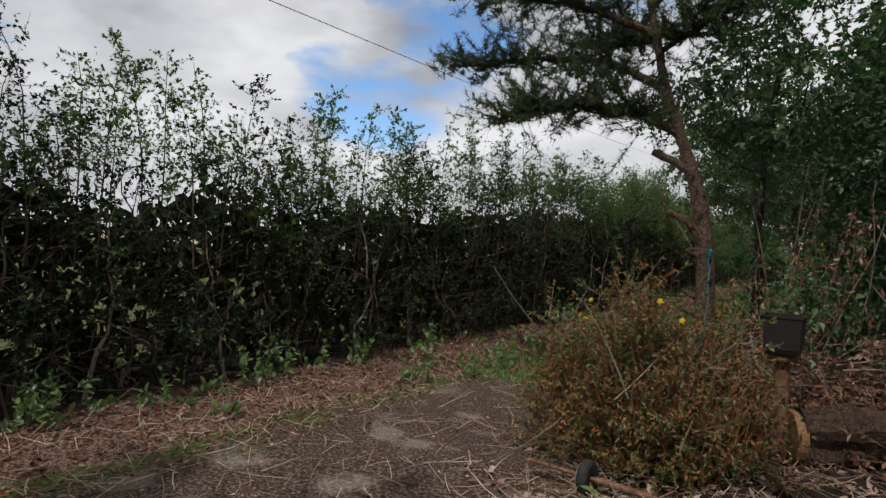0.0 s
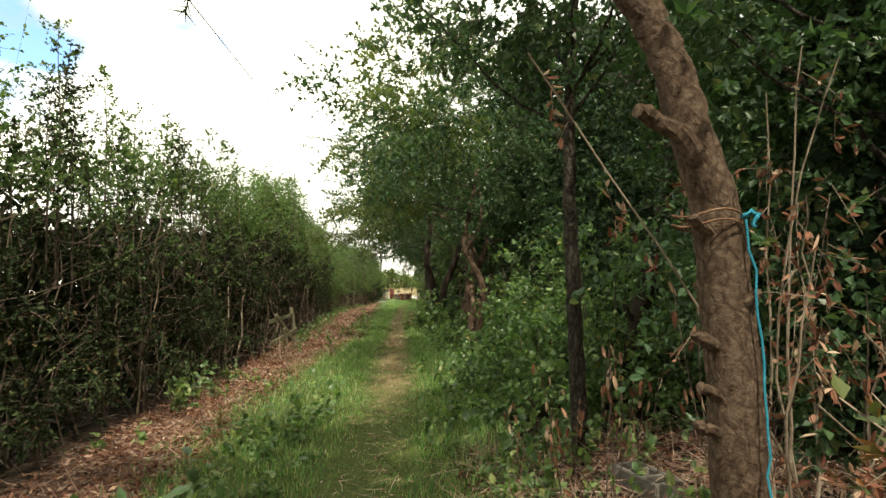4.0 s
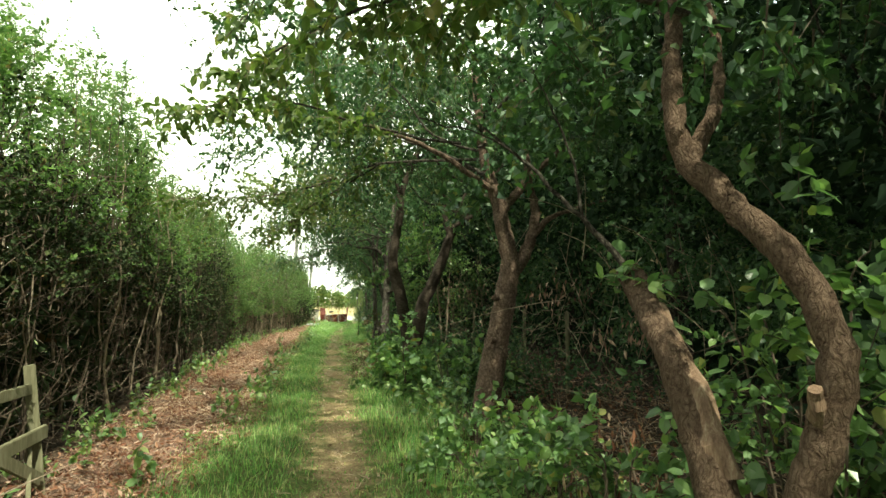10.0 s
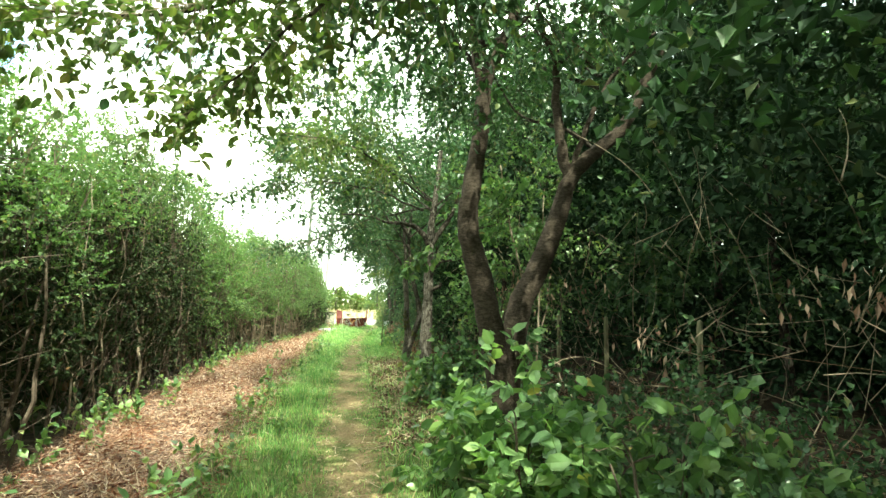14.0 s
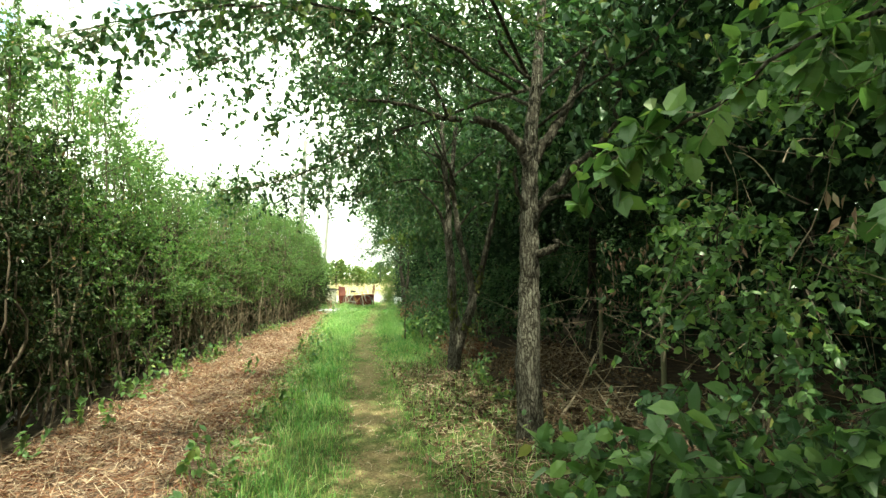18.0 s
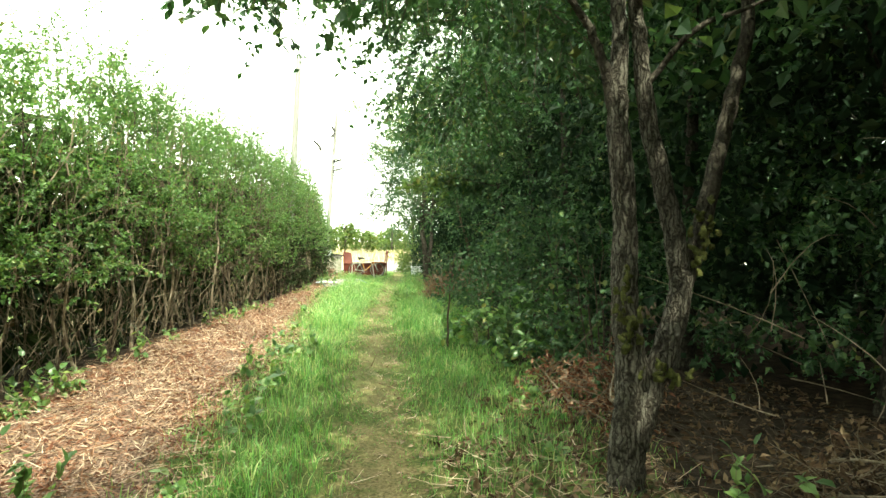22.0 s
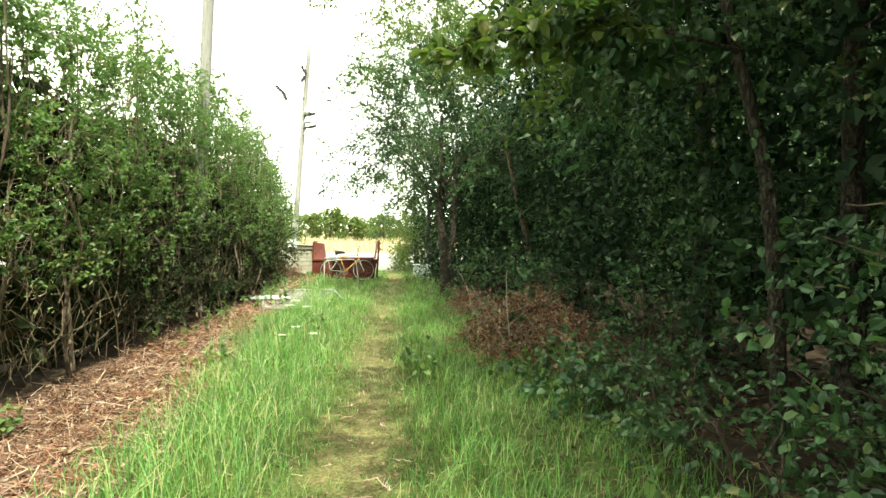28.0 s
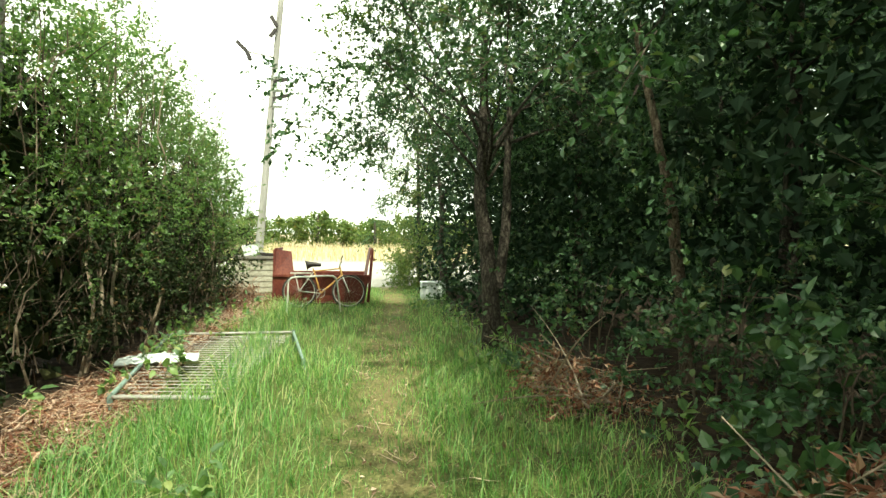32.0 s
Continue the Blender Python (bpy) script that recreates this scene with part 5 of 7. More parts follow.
# the wood behind: fuller trees that close the lane's other side
WOODS = [(4.7, 13.2, 4.6), (4.5, 12.6, 4.4), (4.9, 11.6, 4.4), (6.4, 9.6, 9.0), (3.6, 11.7, 4.2), (5.2, 14.6, 5.0), (4.3, 17.0, 4.8), (4.8, 20.8, 4.8), (5.0, 20.6, 5.4), (4.6, 23.6, 5.8), (6.4, 26.0, 6.2), (6.4, 29.6, 5.2),
         (6.6, 31.5, 5.6), (6.6, 35.5, 5.6), (6.2, 39.5, 5.4), (3.9, 40.6, 5.8), (3.5, 43.4, 6.0), (4.0, 46.8, 6.4), (5.2, 44.8, 7.4), (4.6, 49.4, 6.8), (4.6, 53.4, 6.0), (4.6, 38.6, 6.0), (4.4, 57.6, 5.0), (5.2, 61.4, 4.8), (5.4, 65.0, 4.4),
         (7.8, 14.0, 6.0), (7.8, 19.0, 6.0), (8.6, 23.0, 6.0), (8.6, 29.0, 6.0), (8.8, 34.0, 6.0), (8.6, 43.0, 6.0), (7.6, 48.0, 5.8), (7.6, 54.0, 5.8), (7.8, 59.0, 5.6),
         # unseen trees behind and beside the start, added to shade it
         (-2.6, -2.0, 14.0), (1.4, -2.6, 14.5), (5.0, -1.0, 13.0), (6.6, 2.0, 12.0), (7.4, 6.0, 11.0)]
for k, (x, y, h) in enumerate(WOODS):
    rng = np.random.default_rng(200 + k)
    far = x > 5.6
    lean = rng.normal(0, 0.25, 2)
    pts = [(x, y, -0.05), (x + lean[0] * 0.3, y + lean[1] * 0.3, h * 0.25), (x + lean[0] * 0.7, y + lean[1] * 0.7, h * 0.55), (x + lean[0], y + lean[1], h * 0.95)]
    ob, at = tree((x, y), [(pts, rng.uniform(0.07, 0.12), 0.03)], "dark woodland tree with dense green leaves" if far else "leafy woodland tree by the lane; those behind its start added for shade", BARK_DARK, rng, small_limbs(rng, (x, y, h * 0.5), 4, 1.3, 1.0, 0.03))
    fence_gap = 24.5 < y < 40 and x > 5
    rz = h * 0.5
    # rear trees: broad crowns out of view that keep light off the start
    if y < 3:
        crown(ob, at, rng, 620, (x, y, h * 0.6), (2.6, 2.2, h * 0.4), (0.3, 0.22), 10, WOOD_LEAF, None, lens=(0.5, 0.9))
    elif far:
        crown(ob, at, rng, 330, (x, y, h * (0.62 if fence_gap else 0.5)), (2.1, 2.3, h * 0.46), (0.12, 0.085), 11, WOOD_LEAF, None, lens=(0.5, 0.9))
    else:
        crown(ob, at, rng, 820, (x, y, h * 0.52), (1.5, 1.75, rz), (0.08, 0.055), 12, WOOD_LEAF, None)

# ---- thick growth that closes the wood and the hedge ----


def leaf_mass(name, lo, hi, count, size, mat, rng, label, category="undergrowth", shape=None):
    """Loose leaves too many to count, in a box of the plan."""
    p = rng.uniform(lo, hi, (count, 3))
    if shape is not None:
        p = p[shape(p, rng)]
    n = len(p)
    s = rng.uniform(0.6, 1.3, n) * size
    ob = tri_mesh(name, *leaves(p, rng.normal(size=(n, 3)) - [0, 0, 0.3], rng.normal(0, 0.7, (n, 3)) + [0, 0, 0.6], s, s * 0.7), mat)
    return tagged(ob, label, category, kind="stuff")


# leaf green darkened: the shade inside the wood is put into the colour
SHADE_LEAF = leaf_mat("shade_dark_leaf", [(0, (0.017, 0.034, 0.02)), (0.8, (0.034, 0.06, 0.034)), (1, (0.06, 0.085, 0.05))], trans=0.12, rough=0.85, spec=0.1)
face_x = lambda y: np.interp(y, FACE_Y, FACE_X)
edge_x = lambda y: np.interp(y, EDGE_Y, EDGE_X)
for k, (a, b) in enumerate(((1, 22), (22, 42), (42, 62))):
    rng = np.random.default_rng(300 + k)
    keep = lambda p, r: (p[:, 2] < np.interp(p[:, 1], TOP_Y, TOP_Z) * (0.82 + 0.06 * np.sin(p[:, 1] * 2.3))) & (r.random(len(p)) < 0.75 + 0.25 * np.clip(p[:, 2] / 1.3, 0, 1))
    # inner leaves take the darkened green, so gaps in the hedge read as shade
    ob = leaf_mass("hedge_inner_leaves", (0, a, 0.1), (1, b, 4.3), (b - a) * 1500, 0.21, HEDGE_SHADE, rng, "dense shaded inner leaves of the hedge", "hedge", keep)
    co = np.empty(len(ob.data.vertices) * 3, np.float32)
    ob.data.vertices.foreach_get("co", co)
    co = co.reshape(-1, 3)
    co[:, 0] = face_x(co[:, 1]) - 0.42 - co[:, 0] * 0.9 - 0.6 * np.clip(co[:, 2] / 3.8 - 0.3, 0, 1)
    ob.data.vertices.foreach_set("co", co.ravel())
rng = np.random.default_rng(310)
leaf_mass("understorey_leaves", (2.5, 57.2, 0.1), (5.5, 65.5, 4.4), 11000, 0.13, SHADE_LEAF, rng, "dense leaves closing the wood at the lane's end")
leaf_mass("thicket_leaves", (8.6, 4, 0), (12.5, 70, 7.5), 30000, 0.6, SHADE_LEAF, rng, "dense dark thicket at the back of the wood")
# leaf layers added overhead to keep sun and sky off the wood
leaf_mass("light_block_leaves", (4.2, 11, 4.5), (9.5, 67, 7.4), 32000, 0.18, SHADE_LEAF, rng, "added high leaf layer that shades the wood", "foliage", lambda p, r: p[:, 2] < 5.4 + 0.9 * smooth_noise(p[:, 0] * 0.7, p[:, 1] * 0.6))
leaf_mass("light_block_leaves", (5.0, 20, 4.2), (9.0, 41, 6.4), 11000, 0.17, SHADE_LEAF, rng, "added leaf layer that shades the fenced clearing", "foliage")
# dense leaf between the lane trees, from knee height up, away from the fenced clearing
low_wall = lambda p, r: (p[:, 0] > edge_x(p[:, 1]) + 1.7 + 0.4 * smooth_noise(p[:, 1] * 1.3, p[:, 2] * 1.6)) & (r.random(len(p)) < np.clip((p[:, 2] + 0.3) / 1.3, 0.2, 1)) & ((p[:, 1] < 20.5) | (p[:, 1] > 39.3))
leaf_mass("understorey_leaves", (1.6, 15.2, 0.15), (5.2, 64, 4.6), 62000, 0.16, SHADE_LEAF, rng, "dense shaded understorey leaves among the lane trees", "undergrowth", low_wall)
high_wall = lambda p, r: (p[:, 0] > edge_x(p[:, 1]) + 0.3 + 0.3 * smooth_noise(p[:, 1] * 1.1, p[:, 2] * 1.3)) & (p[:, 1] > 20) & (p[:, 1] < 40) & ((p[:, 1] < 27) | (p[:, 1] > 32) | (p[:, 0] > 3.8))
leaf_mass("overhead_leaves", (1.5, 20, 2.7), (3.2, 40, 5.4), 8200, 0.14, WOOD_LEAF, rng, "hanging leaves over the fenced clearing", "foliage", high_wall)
# deeper leaves repeat the layer above in the shade colour
leaf_mass("overhead_leaves", (3.2, 20, 2.3), (6.5, 40, 5.4), 17500, 0.13, SHADE_LEAF, rng, "hanging leaves coloured for shade over the fenced clearing", "foliage", high_wall)
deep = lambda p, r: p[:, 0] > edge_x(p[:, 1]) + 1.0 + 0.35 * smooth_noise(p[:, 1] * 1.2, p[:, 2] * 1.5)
leaf_mass("overhead_leaves", (2.8, 31, 2.9), (6.5, 41, 5.6), 9000, 0.14, SHADE_LEAF, rng, "dense leaves coloured for shade over the fenced clearing", "foliage", deep)
leaf_mass("understorey_leaves", (2.2, 39.5, 0.8), (5.5, 61, 5.6), 34000, 0.13, SHADE_LEAF, rng, "dense leaves coloured for shade inside the wood's edge", "undergrowth", deep)
leaf_mass("understorey_leaves", (3.5, 11.0, 0.5), (8.0, 12.6, 5.4), 9000, 0.15, SHADE_LEAF, rng, "dense leaves coloured for shade behind the pine", "undergrowth")
leaf_mass("understorey_leaves", (2.6, 12.2, 1.4), (4.8, 13.3, 4.2), 3400, 0.1, WOOD_LEAF, rng, "leaves filling the gap between pine and cherry", "undergrowth")
leaf_mass("far_hedge_leaves", (-60, 120, 0.8), (60, 124, 5.0), 30000, 0.45, LIGHT_LEAF, rng, "distant green hedge beyond the dry field", "hedge", lambda p, r: p[:, 2] < 3.9 + 0.7 * smooth_noise(p[:, 0] * 0.35, p[:, 1] * 0.1))
# two more layers, set high to block light from above
leaf_mass("light_block_leaves", (2.9, 18.0, 5.2), (6.0, 39, 6.6), 12000, 0.2, SHADE_LEAF, rng, "added high leaf layer that keeps light off the wood's edge", "foliage", lambda p, r: (p[:, 1] < 26) | (p[:, 1] > 32) | (p[:, 0] > 4.2))
leaf_mass("light_block_leaves", (2.6, 39, 4.6), (6.5, 53, 6.8), 9000, 0.2, SHADE_LEAF, rng, "added high leaf layer that darkens the wood further on", "foliage")
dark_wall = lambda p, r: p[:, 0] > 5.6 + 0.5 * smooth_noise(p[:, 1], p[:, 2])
leaf_mass("shade_leaves", (5.0, 20, 0.1), (8.5, 42, 4.0), 34000, 0.12, SHADE_LEAF, rng, "dark shaded leaves behind the fence", "undergrowth", dark_wall)

# dead-leaf brown darkened in its colour for the shade under the trees
SHADE_LITTER = leaf_mat("shade_brown_leaf", [(0, (0.05, 0.03, 0.022)), (0.5, (0.12, 0.075, 0.05)), (1, (0.24, 0.17, 0.115))], trans=0.1, rough=0.85, spec=0.1)

# ---- grass and litter ----


def blades(p, height, width, rng, lean=0.5):
    n = len(p)
    a = rng.uniform(0, 2 * np.pi, n)
    side = np.stack([np.cos(a), np.sin(a), np.zeros(n)], 1) * width[:, None] / 2
    d = np.stack([np.cos(a + 1.3), np.sin(a + 1.3), np.zeros(n)], 1) * (height * rng.uniform(0.1, lean, n))[:, None]
    up = np.array([0, 0, 1.0]) * height[:, None]
    v = np.stack([p - side, p + side, p + d * 0.3 + up * 0.55 - side * 0.8, p + d * 0.3 + up * 0.55 + side * 0.8, p + d + up * rng.uniform(0.75, 1.0, n)[:, None]], 1).reshape(-1, 3)
    k = np.arange(n)[:, None] * 5
    return v, np.concatenate([k + [0, 1, 3], k + [0, 3, 2], k + [2, 3, 4]])


def on_ground(x, y, dz=0.0):
    return np.stack([x, y, ground_z(x, y) + dz], 1)


def grass_strip(y0, y1, per, rng):
    n = int((y1 - y0) * 3.4 * per)
    y = rng.uniform(y0, y1, n)
    lo, hi = np.interp(y, LITTER_Y, LITTER_X) - 0.35, edge_x(y) + 0.6
    x = lo + (hi - lo) * rng.random(n)
    off = np.abs(x - np.interp(y, PATH_Y, PATH_X))
    patchy = smooth_noise(x * 2.2, y * 1.6)
    edge = np.minimum(x - lo, hi - x)
    on_path = np.clip((off - 0.05) / 0.35, np.where((y > 22) & (y < 36), 0.3, 0.7), 1)
    bare = np.clip((x - np.interp(y, PATH_Y, PATH_X) - 0.35) * 2.5, 0, 0.85) * np.clip(np.minimum(y - 27.5, 38.5 - y), 0, 1)
    keep = (rng.random(n) < (1 - bare) * np.clip(0.25 + edge * 1.6, 0, 1) * on_path * (0.75 + 0.25 * patchy)) & (y > 10.6) & ~((x < -0.62) & (y > 53.4) & (y < 56.9))
    tall = 0.035 + 0.10 * np.clip((off - 0.1) / 0.5, 0, 1) + 0.035 * patchy
    tall += 0.12 * np.exp(-((x + 0.55) / 0.45) ** 2) * (y > 44) + 0.07 * np.exp(-((x + 0.55) / 0.35) ** 2) * (y > 30) + 0.06 * np.exp(-((x - 1.2) / 0.35) ** 2)
    x, y, tall = x[keep], y[keep], tall[keep]
    h = np.maximum(0.025, tall * np.where(y < 44, 0.66, 1.0)) * rng.uniform(0.6, 1.35, len(x))
    ob = tri_mesh("grass", *blades(on_ground(x, y, -0.005), h, rng.uniform(0.004, 0.0085, len(x)), rng, 1.3), GRASS)
    return tagged(ob, "rough green lane grass, trodden short along the middle", "grass", kind="stuff")


for k, (a, b, per) in enumerate(((10.6, 20, 1150), (20, 30, 1150), (30, 40, 1150), (40, 48, 1150), (48, 56, 1200), (56, 64.5, 500))):
    grass_strip(a, b, per, np.random.default_rng(400 + k))
rng = np.random.default_rng(410)
n = 9000
ob = tri_mesh("field_grass", *blades(on_ground(rng.uniform(-30, 40, n), 84 + 50 * rng.random(n) ** 1.4, 0), rng.uniform(0.5, 1.1, n), rng.uniform(0.03, 0.07, n), rng), DRYGRASS)
tagged(ob, "tall dry yellow field grass beyond the lane", "grass", kind="stuff")


def litter(name, x, y, rng, leaf=(0.06, 0.032), mat=None, label="", pile=0.03, stalks=0.25, long=(0.12, 0.4), stalk_mat=None):
    """Dead leaves and stalks lying on the ground, uneven."""
    n = len(x)
    p = on_ground(x, y, rng.random(n) ** 2 * pile + 0.004)
    s = rng.uniform(0.5, 1.4, n)
    v1 = leaves(p, rng.normal(size=(n, 3)) * [1, 1, 0.45], rng.normal(0, 0.8, (n, 3)) + [0, 0, 0.9], leaf[0] * s, leaf[1] * s)
    ob = tagged(tri_mesh(name, *v1, mat or DEAD_LEAF), label, "leaf litter", kind="stuff")
    m = int(n * stalks)
    if m:
        i = rng.integers(0, n, m)
        q = p[i] + [0, 0, 0.01]
        d = rng.normal(size=(m, 3)) * [1, 1, 0.16]
        w = twig_paths(q, d, rng.uniform(*long, m), rng, 2, 0.2, 0.0)
        w[:, :, 2] = np.maximum(w[:, :, 2], ground_z(w[:, :, 0], w[:, :, 1]) + 0.006)
        sd = unit(np.cross(w[:, -1] - w[:, 0], rng.normal(0, 0.3, (m, 3)) + [0, 0, 1]))[:, None] * np.array([0.0032, 0.0027, 0.0014])[None, :, None]
        v = np.stack([w - sd, w + sd], 2).reshape(-1, 3)
        k6 = np.arange(m)[:, None] * 6
        tr = np.concatenate([k6 + q for q in ([0, 1, 3], [0, 3, 2], [2, 3, 5], [2, 5, 4])])
        tagged(tri_mesh("dry_stalks", v, tr, stalk_mat or STRAW), "dry straw-coloured stalks strewn on the ground", "dry stalks", kind="stuff")
    return ob


for k, (a, b) in enumerate(((10.5, 24), (24, 38), (38, 50), (50, 62))):
    rng = np.random.default_rng(420 + k)
    for share, mat, stalk in ((850 if k == 0 else 1300, RED_LEAF, 0.6), (450 if k == 0 else 1300, DEAD_LEAF, 0.5)):
        n = int((b - a) * share)
        y = rng.uniform(a, b, n)
        lo, hi = face_x(y) + 0.05, np.interp(y, LITTER_Y, LITTER_X) + 0.35
        u = rng.random(n)
        x = lo + (hi - lo) * u
        keep = (rng.random(n) < np.clip((1 - u) * 4, 0, 1)) & (rng.random(n) < 0.6 + 0.5 * smooth_noise(x * 1.8 + (3 if mat is RED_LEAF else 0), y * 1.1))
        litter("leaf_litter", x[keep], y[keep], rng, label="red-brown cut bracken and dead leaves beside the hedge", pile=0.1, stalks=stalk, leaf=(0.055, 0.024) if k == 0 else (0.06, 0.015), mat=mat, stalk_mat=mat if k == 0 or mat is RED_LEAF else STRAW, long=(0.08, 0.3))
rng = np.random.default_rng(430)
n = 7500
x, y = rng.uniform(-2.3, -0.3, n), rng.uniform(3, 11.5, n)
keep = rng.random(n) < np.clip((-0.55 - x) * 2.2 + 0.12, 0.03, 1)
litter("leaf_litter", x[keep], y[keep], rng, label="dry straw and dead stalks along the tarmac's edge", pile=0.06, stalks=0.45, leaf=(0.055, 0.024), mat=RED_LEAF, long=(0.08, 0.28))
n = 7000
x, y = rng.uniform(0.3, 4.5, n), rng.uniform(6.5, 12.4, n)
keep = rng.random(n) < np.clip((x - 0.7) * 1.2, 0.05, 1)
litter("leaf_litter", x[keep], y[keep], rng, label="brown pine needles, bracken and twigs under the pine", pile=0.05, stalks=0.7)
n = 2600
litter("leaf_litter", rng.uniform(1.0, 3.2, n), rng.uniform(10.6, 13.4, n), rng, label="red-brown bracken litter round the pine's foot", pile=0.09, stalks=0.9, mat=RED_LEAF, leaf=(0.07, 0.02), stalk_mat=DEAD_LEAF, long=(0.15, 0.45))
n = 900
litter("leaf_litter", rng.uniform(-0.9, 1.6, n), rng.uniform(5.5, 11, n), rng, label="scattered dry straw over the worn tarmac", pile=0.01, stalks=0.5, mat=STRAW, leaf=(0.03, 0.012))
for a, b, c in ((20, 31, 6000), (31, 40, 9000), (44, 54, 3500)):
    y = rng.uniform(a, b, c)
    x = edge_x(y) - 0.7 + rng.random(c) ** 0.8 * 3.4
    litter("leaf_litter", x, y, rng, label="brown fallen leaves and twigs under the lane trees", pile=0.03, stalks=0.35, stalk_mat=TWIG_DARK, mat=SHADE_LITTER)
# the fenced clearing: cut bracken, straw and dead twigs on the floor, dead sprays hanging above
clear_rng = np.random.default_rng(433)
for count, mat, stalk_mat, share in ((5200, RED_LEAF, DEAD_LEAF, 0.8), (3000, DEAD_LEAF, STRAW, 0.9), (1500, SHADE_LITTER, TWIG, 0.6)):
    y = clear_rng.uniform(20.6, 33.5, count)
    x = 2.35 + clear_rng.random(count) ** 1.2 * 3.2
    keep = clear_rng.random(count) < 0.55 + 0.6 * smooth_noise(x * 1.7 + share * 5, y * 1.4)
    litter("leaf_litter", x[keep], y[keep], clear_rng, label="cut bracken and straw strewn under the fenced trees", pile=0.07, stalks=share, leaf=(0.06, 0.026), mat=mat, stalk_mat=stalk_mat, long=(0.15, 0.5))
n = 420
q = np.stack([clear_rng.uniform(2.6, 5.6, n), clear_rng.uniform(20.5, 38.5, n), clear_rng.random(n) ** 1.4 * 2.4], 1)
q[:, 2] += ground_z(q[:, 0], q[:, 1]) + 0.02
d = clear_rng.normal(0, 0.6, (n, 3)) + [0, 0, 0.5]
tagged(tri_mesh("dead_twigs", *tubes(twig_paths(q, d, clear_rng.uniform(0.3, 1.1, n), clear_rng, 4, 0.45, 0.0), np.broadcast_to(np.linspace(0.006, 0.002, 5), (n, 5)), 4), TWIG), "thin grey dead twigs tangled under the trees", "dead twigs", kind="stuff")
n = 26
boss = np.stack([clear_rng.uniform(3.1, 5.2, n), clear_rng.uniform(21, 37, n), clear_rng.uniform(1.0, 2.0, n)], 1)
i = clear_rng.integers(0, n, 520)
q = boss[i] + clear_rng.normal(0, [0.16, 0.22, 0.13], (520, 3))
ls = clear_rng.uniform(0.06, 0.14, 520)
tagged(tri_mesh("hanging_dead_leaves", *leaves(q, clear_rng.normal(0, 0.3, (520, 3)) - [0, 0, 1], clear_rng.normal(size=(520, 3)), ls, ls * 0.32), DEAD_LEAF), "withered brown leaves hanging from dead twigs", "dead leaves", kind="stuff")
n = 5000
y = rng.uniform(28, 38.5, n)
litter("leaf_litter", rng.uniform(0.65, 2.1, n), y, rng, label="straw, dead leaves and twigs beside the path", pile=0.04, stalks=0.6, mat=SHADE_LITTER, long=(0.08, 0.28), stalk_mat=STRAW)
n = 2600
y = rng.uniform(11, 62, n)
litter("path_litter", np.interp(y, PATH_Y, PATH_X) + rng.normal(0, 0.22, n), y, rng, label="straw and trodden dry leaves on the path", pile=0.01, stalks=0.7, mat=STRAW, leaf=(0.035, 0.018), long=(0.05, 0.2))

# ---- bushes, brambles, bracken ----


def bush(at, radii, count, rng, label, mat, leaf=(0.09, 0.07), per=9, big=True, lens=(0.25, 0.6), name="bramble_bush", group="", stems=5, wood=TWIG_DARK, droop=0.3, category="bush"):
    """A low bush: arching stems with leaves, thinning outwards."""
    gz = float(ground_z(at[0], at[1]))
    at = (at[0], at[1], gz)
    ob = empty(name, at, label, category, group)
    for k in range(stems):
        a = rng.uniform(0, 2 * np.pi)
        r = rng.uniform(0.3, 0.95)
        e = np.array(at) + [math.cos(a) * radii[0] * r, math.sin(a) * radii[1] * r, radii[2] * rng.uniform(0.5, 0.95)]
        b = np.array(at) + [math.cos(a) * radii[0] * 0.2, math.sin(a) * radii[1] * 0.2, -0.03]
        m = (b + e) / 2 + [0, 0, radii[2] * 0.25]
        part("stem", local(limb([b, m, e], 0.009, 0.004, rng, 5, 0.1, 4, 0.01, False), at), wood, ob)
    u = unit(rng.normal(size=(count, 3)))
    u[:, 2] = np.abs(u[:, 2])
    u = u[rng.integers(0, max(1, count // 5), count)] + rng.normal(0, 0.1, u.shape)
    u[:, 2] = np.abs(u[:, 2])
    s = np.array(at) + u * np.array(radii) * (0.35 + 0.65 * rng.random((count, 1)) ** 0.6) * (1 + 0.2 * np.sin(u[:, :1] * 7 + u[:, 1:2] * 5 + at[1]))
    s[:, 2] = np.maximum(s[:, 2], gz + 0.06)
    d = u * [1, 1, 0.5] + rng.normal(0, 0.5, u.shape) + [0, 0, 0.25]
    w, f = leafy_twigs(s, d, rng.uniform(*lens, count), rng, per, leaf, 0.0035, droop, big, coarse=True)
    part("twig_growth", local(w, at), wood, ob)
    part("leaf_growth", local(f, at), mat, ob)
    return ob


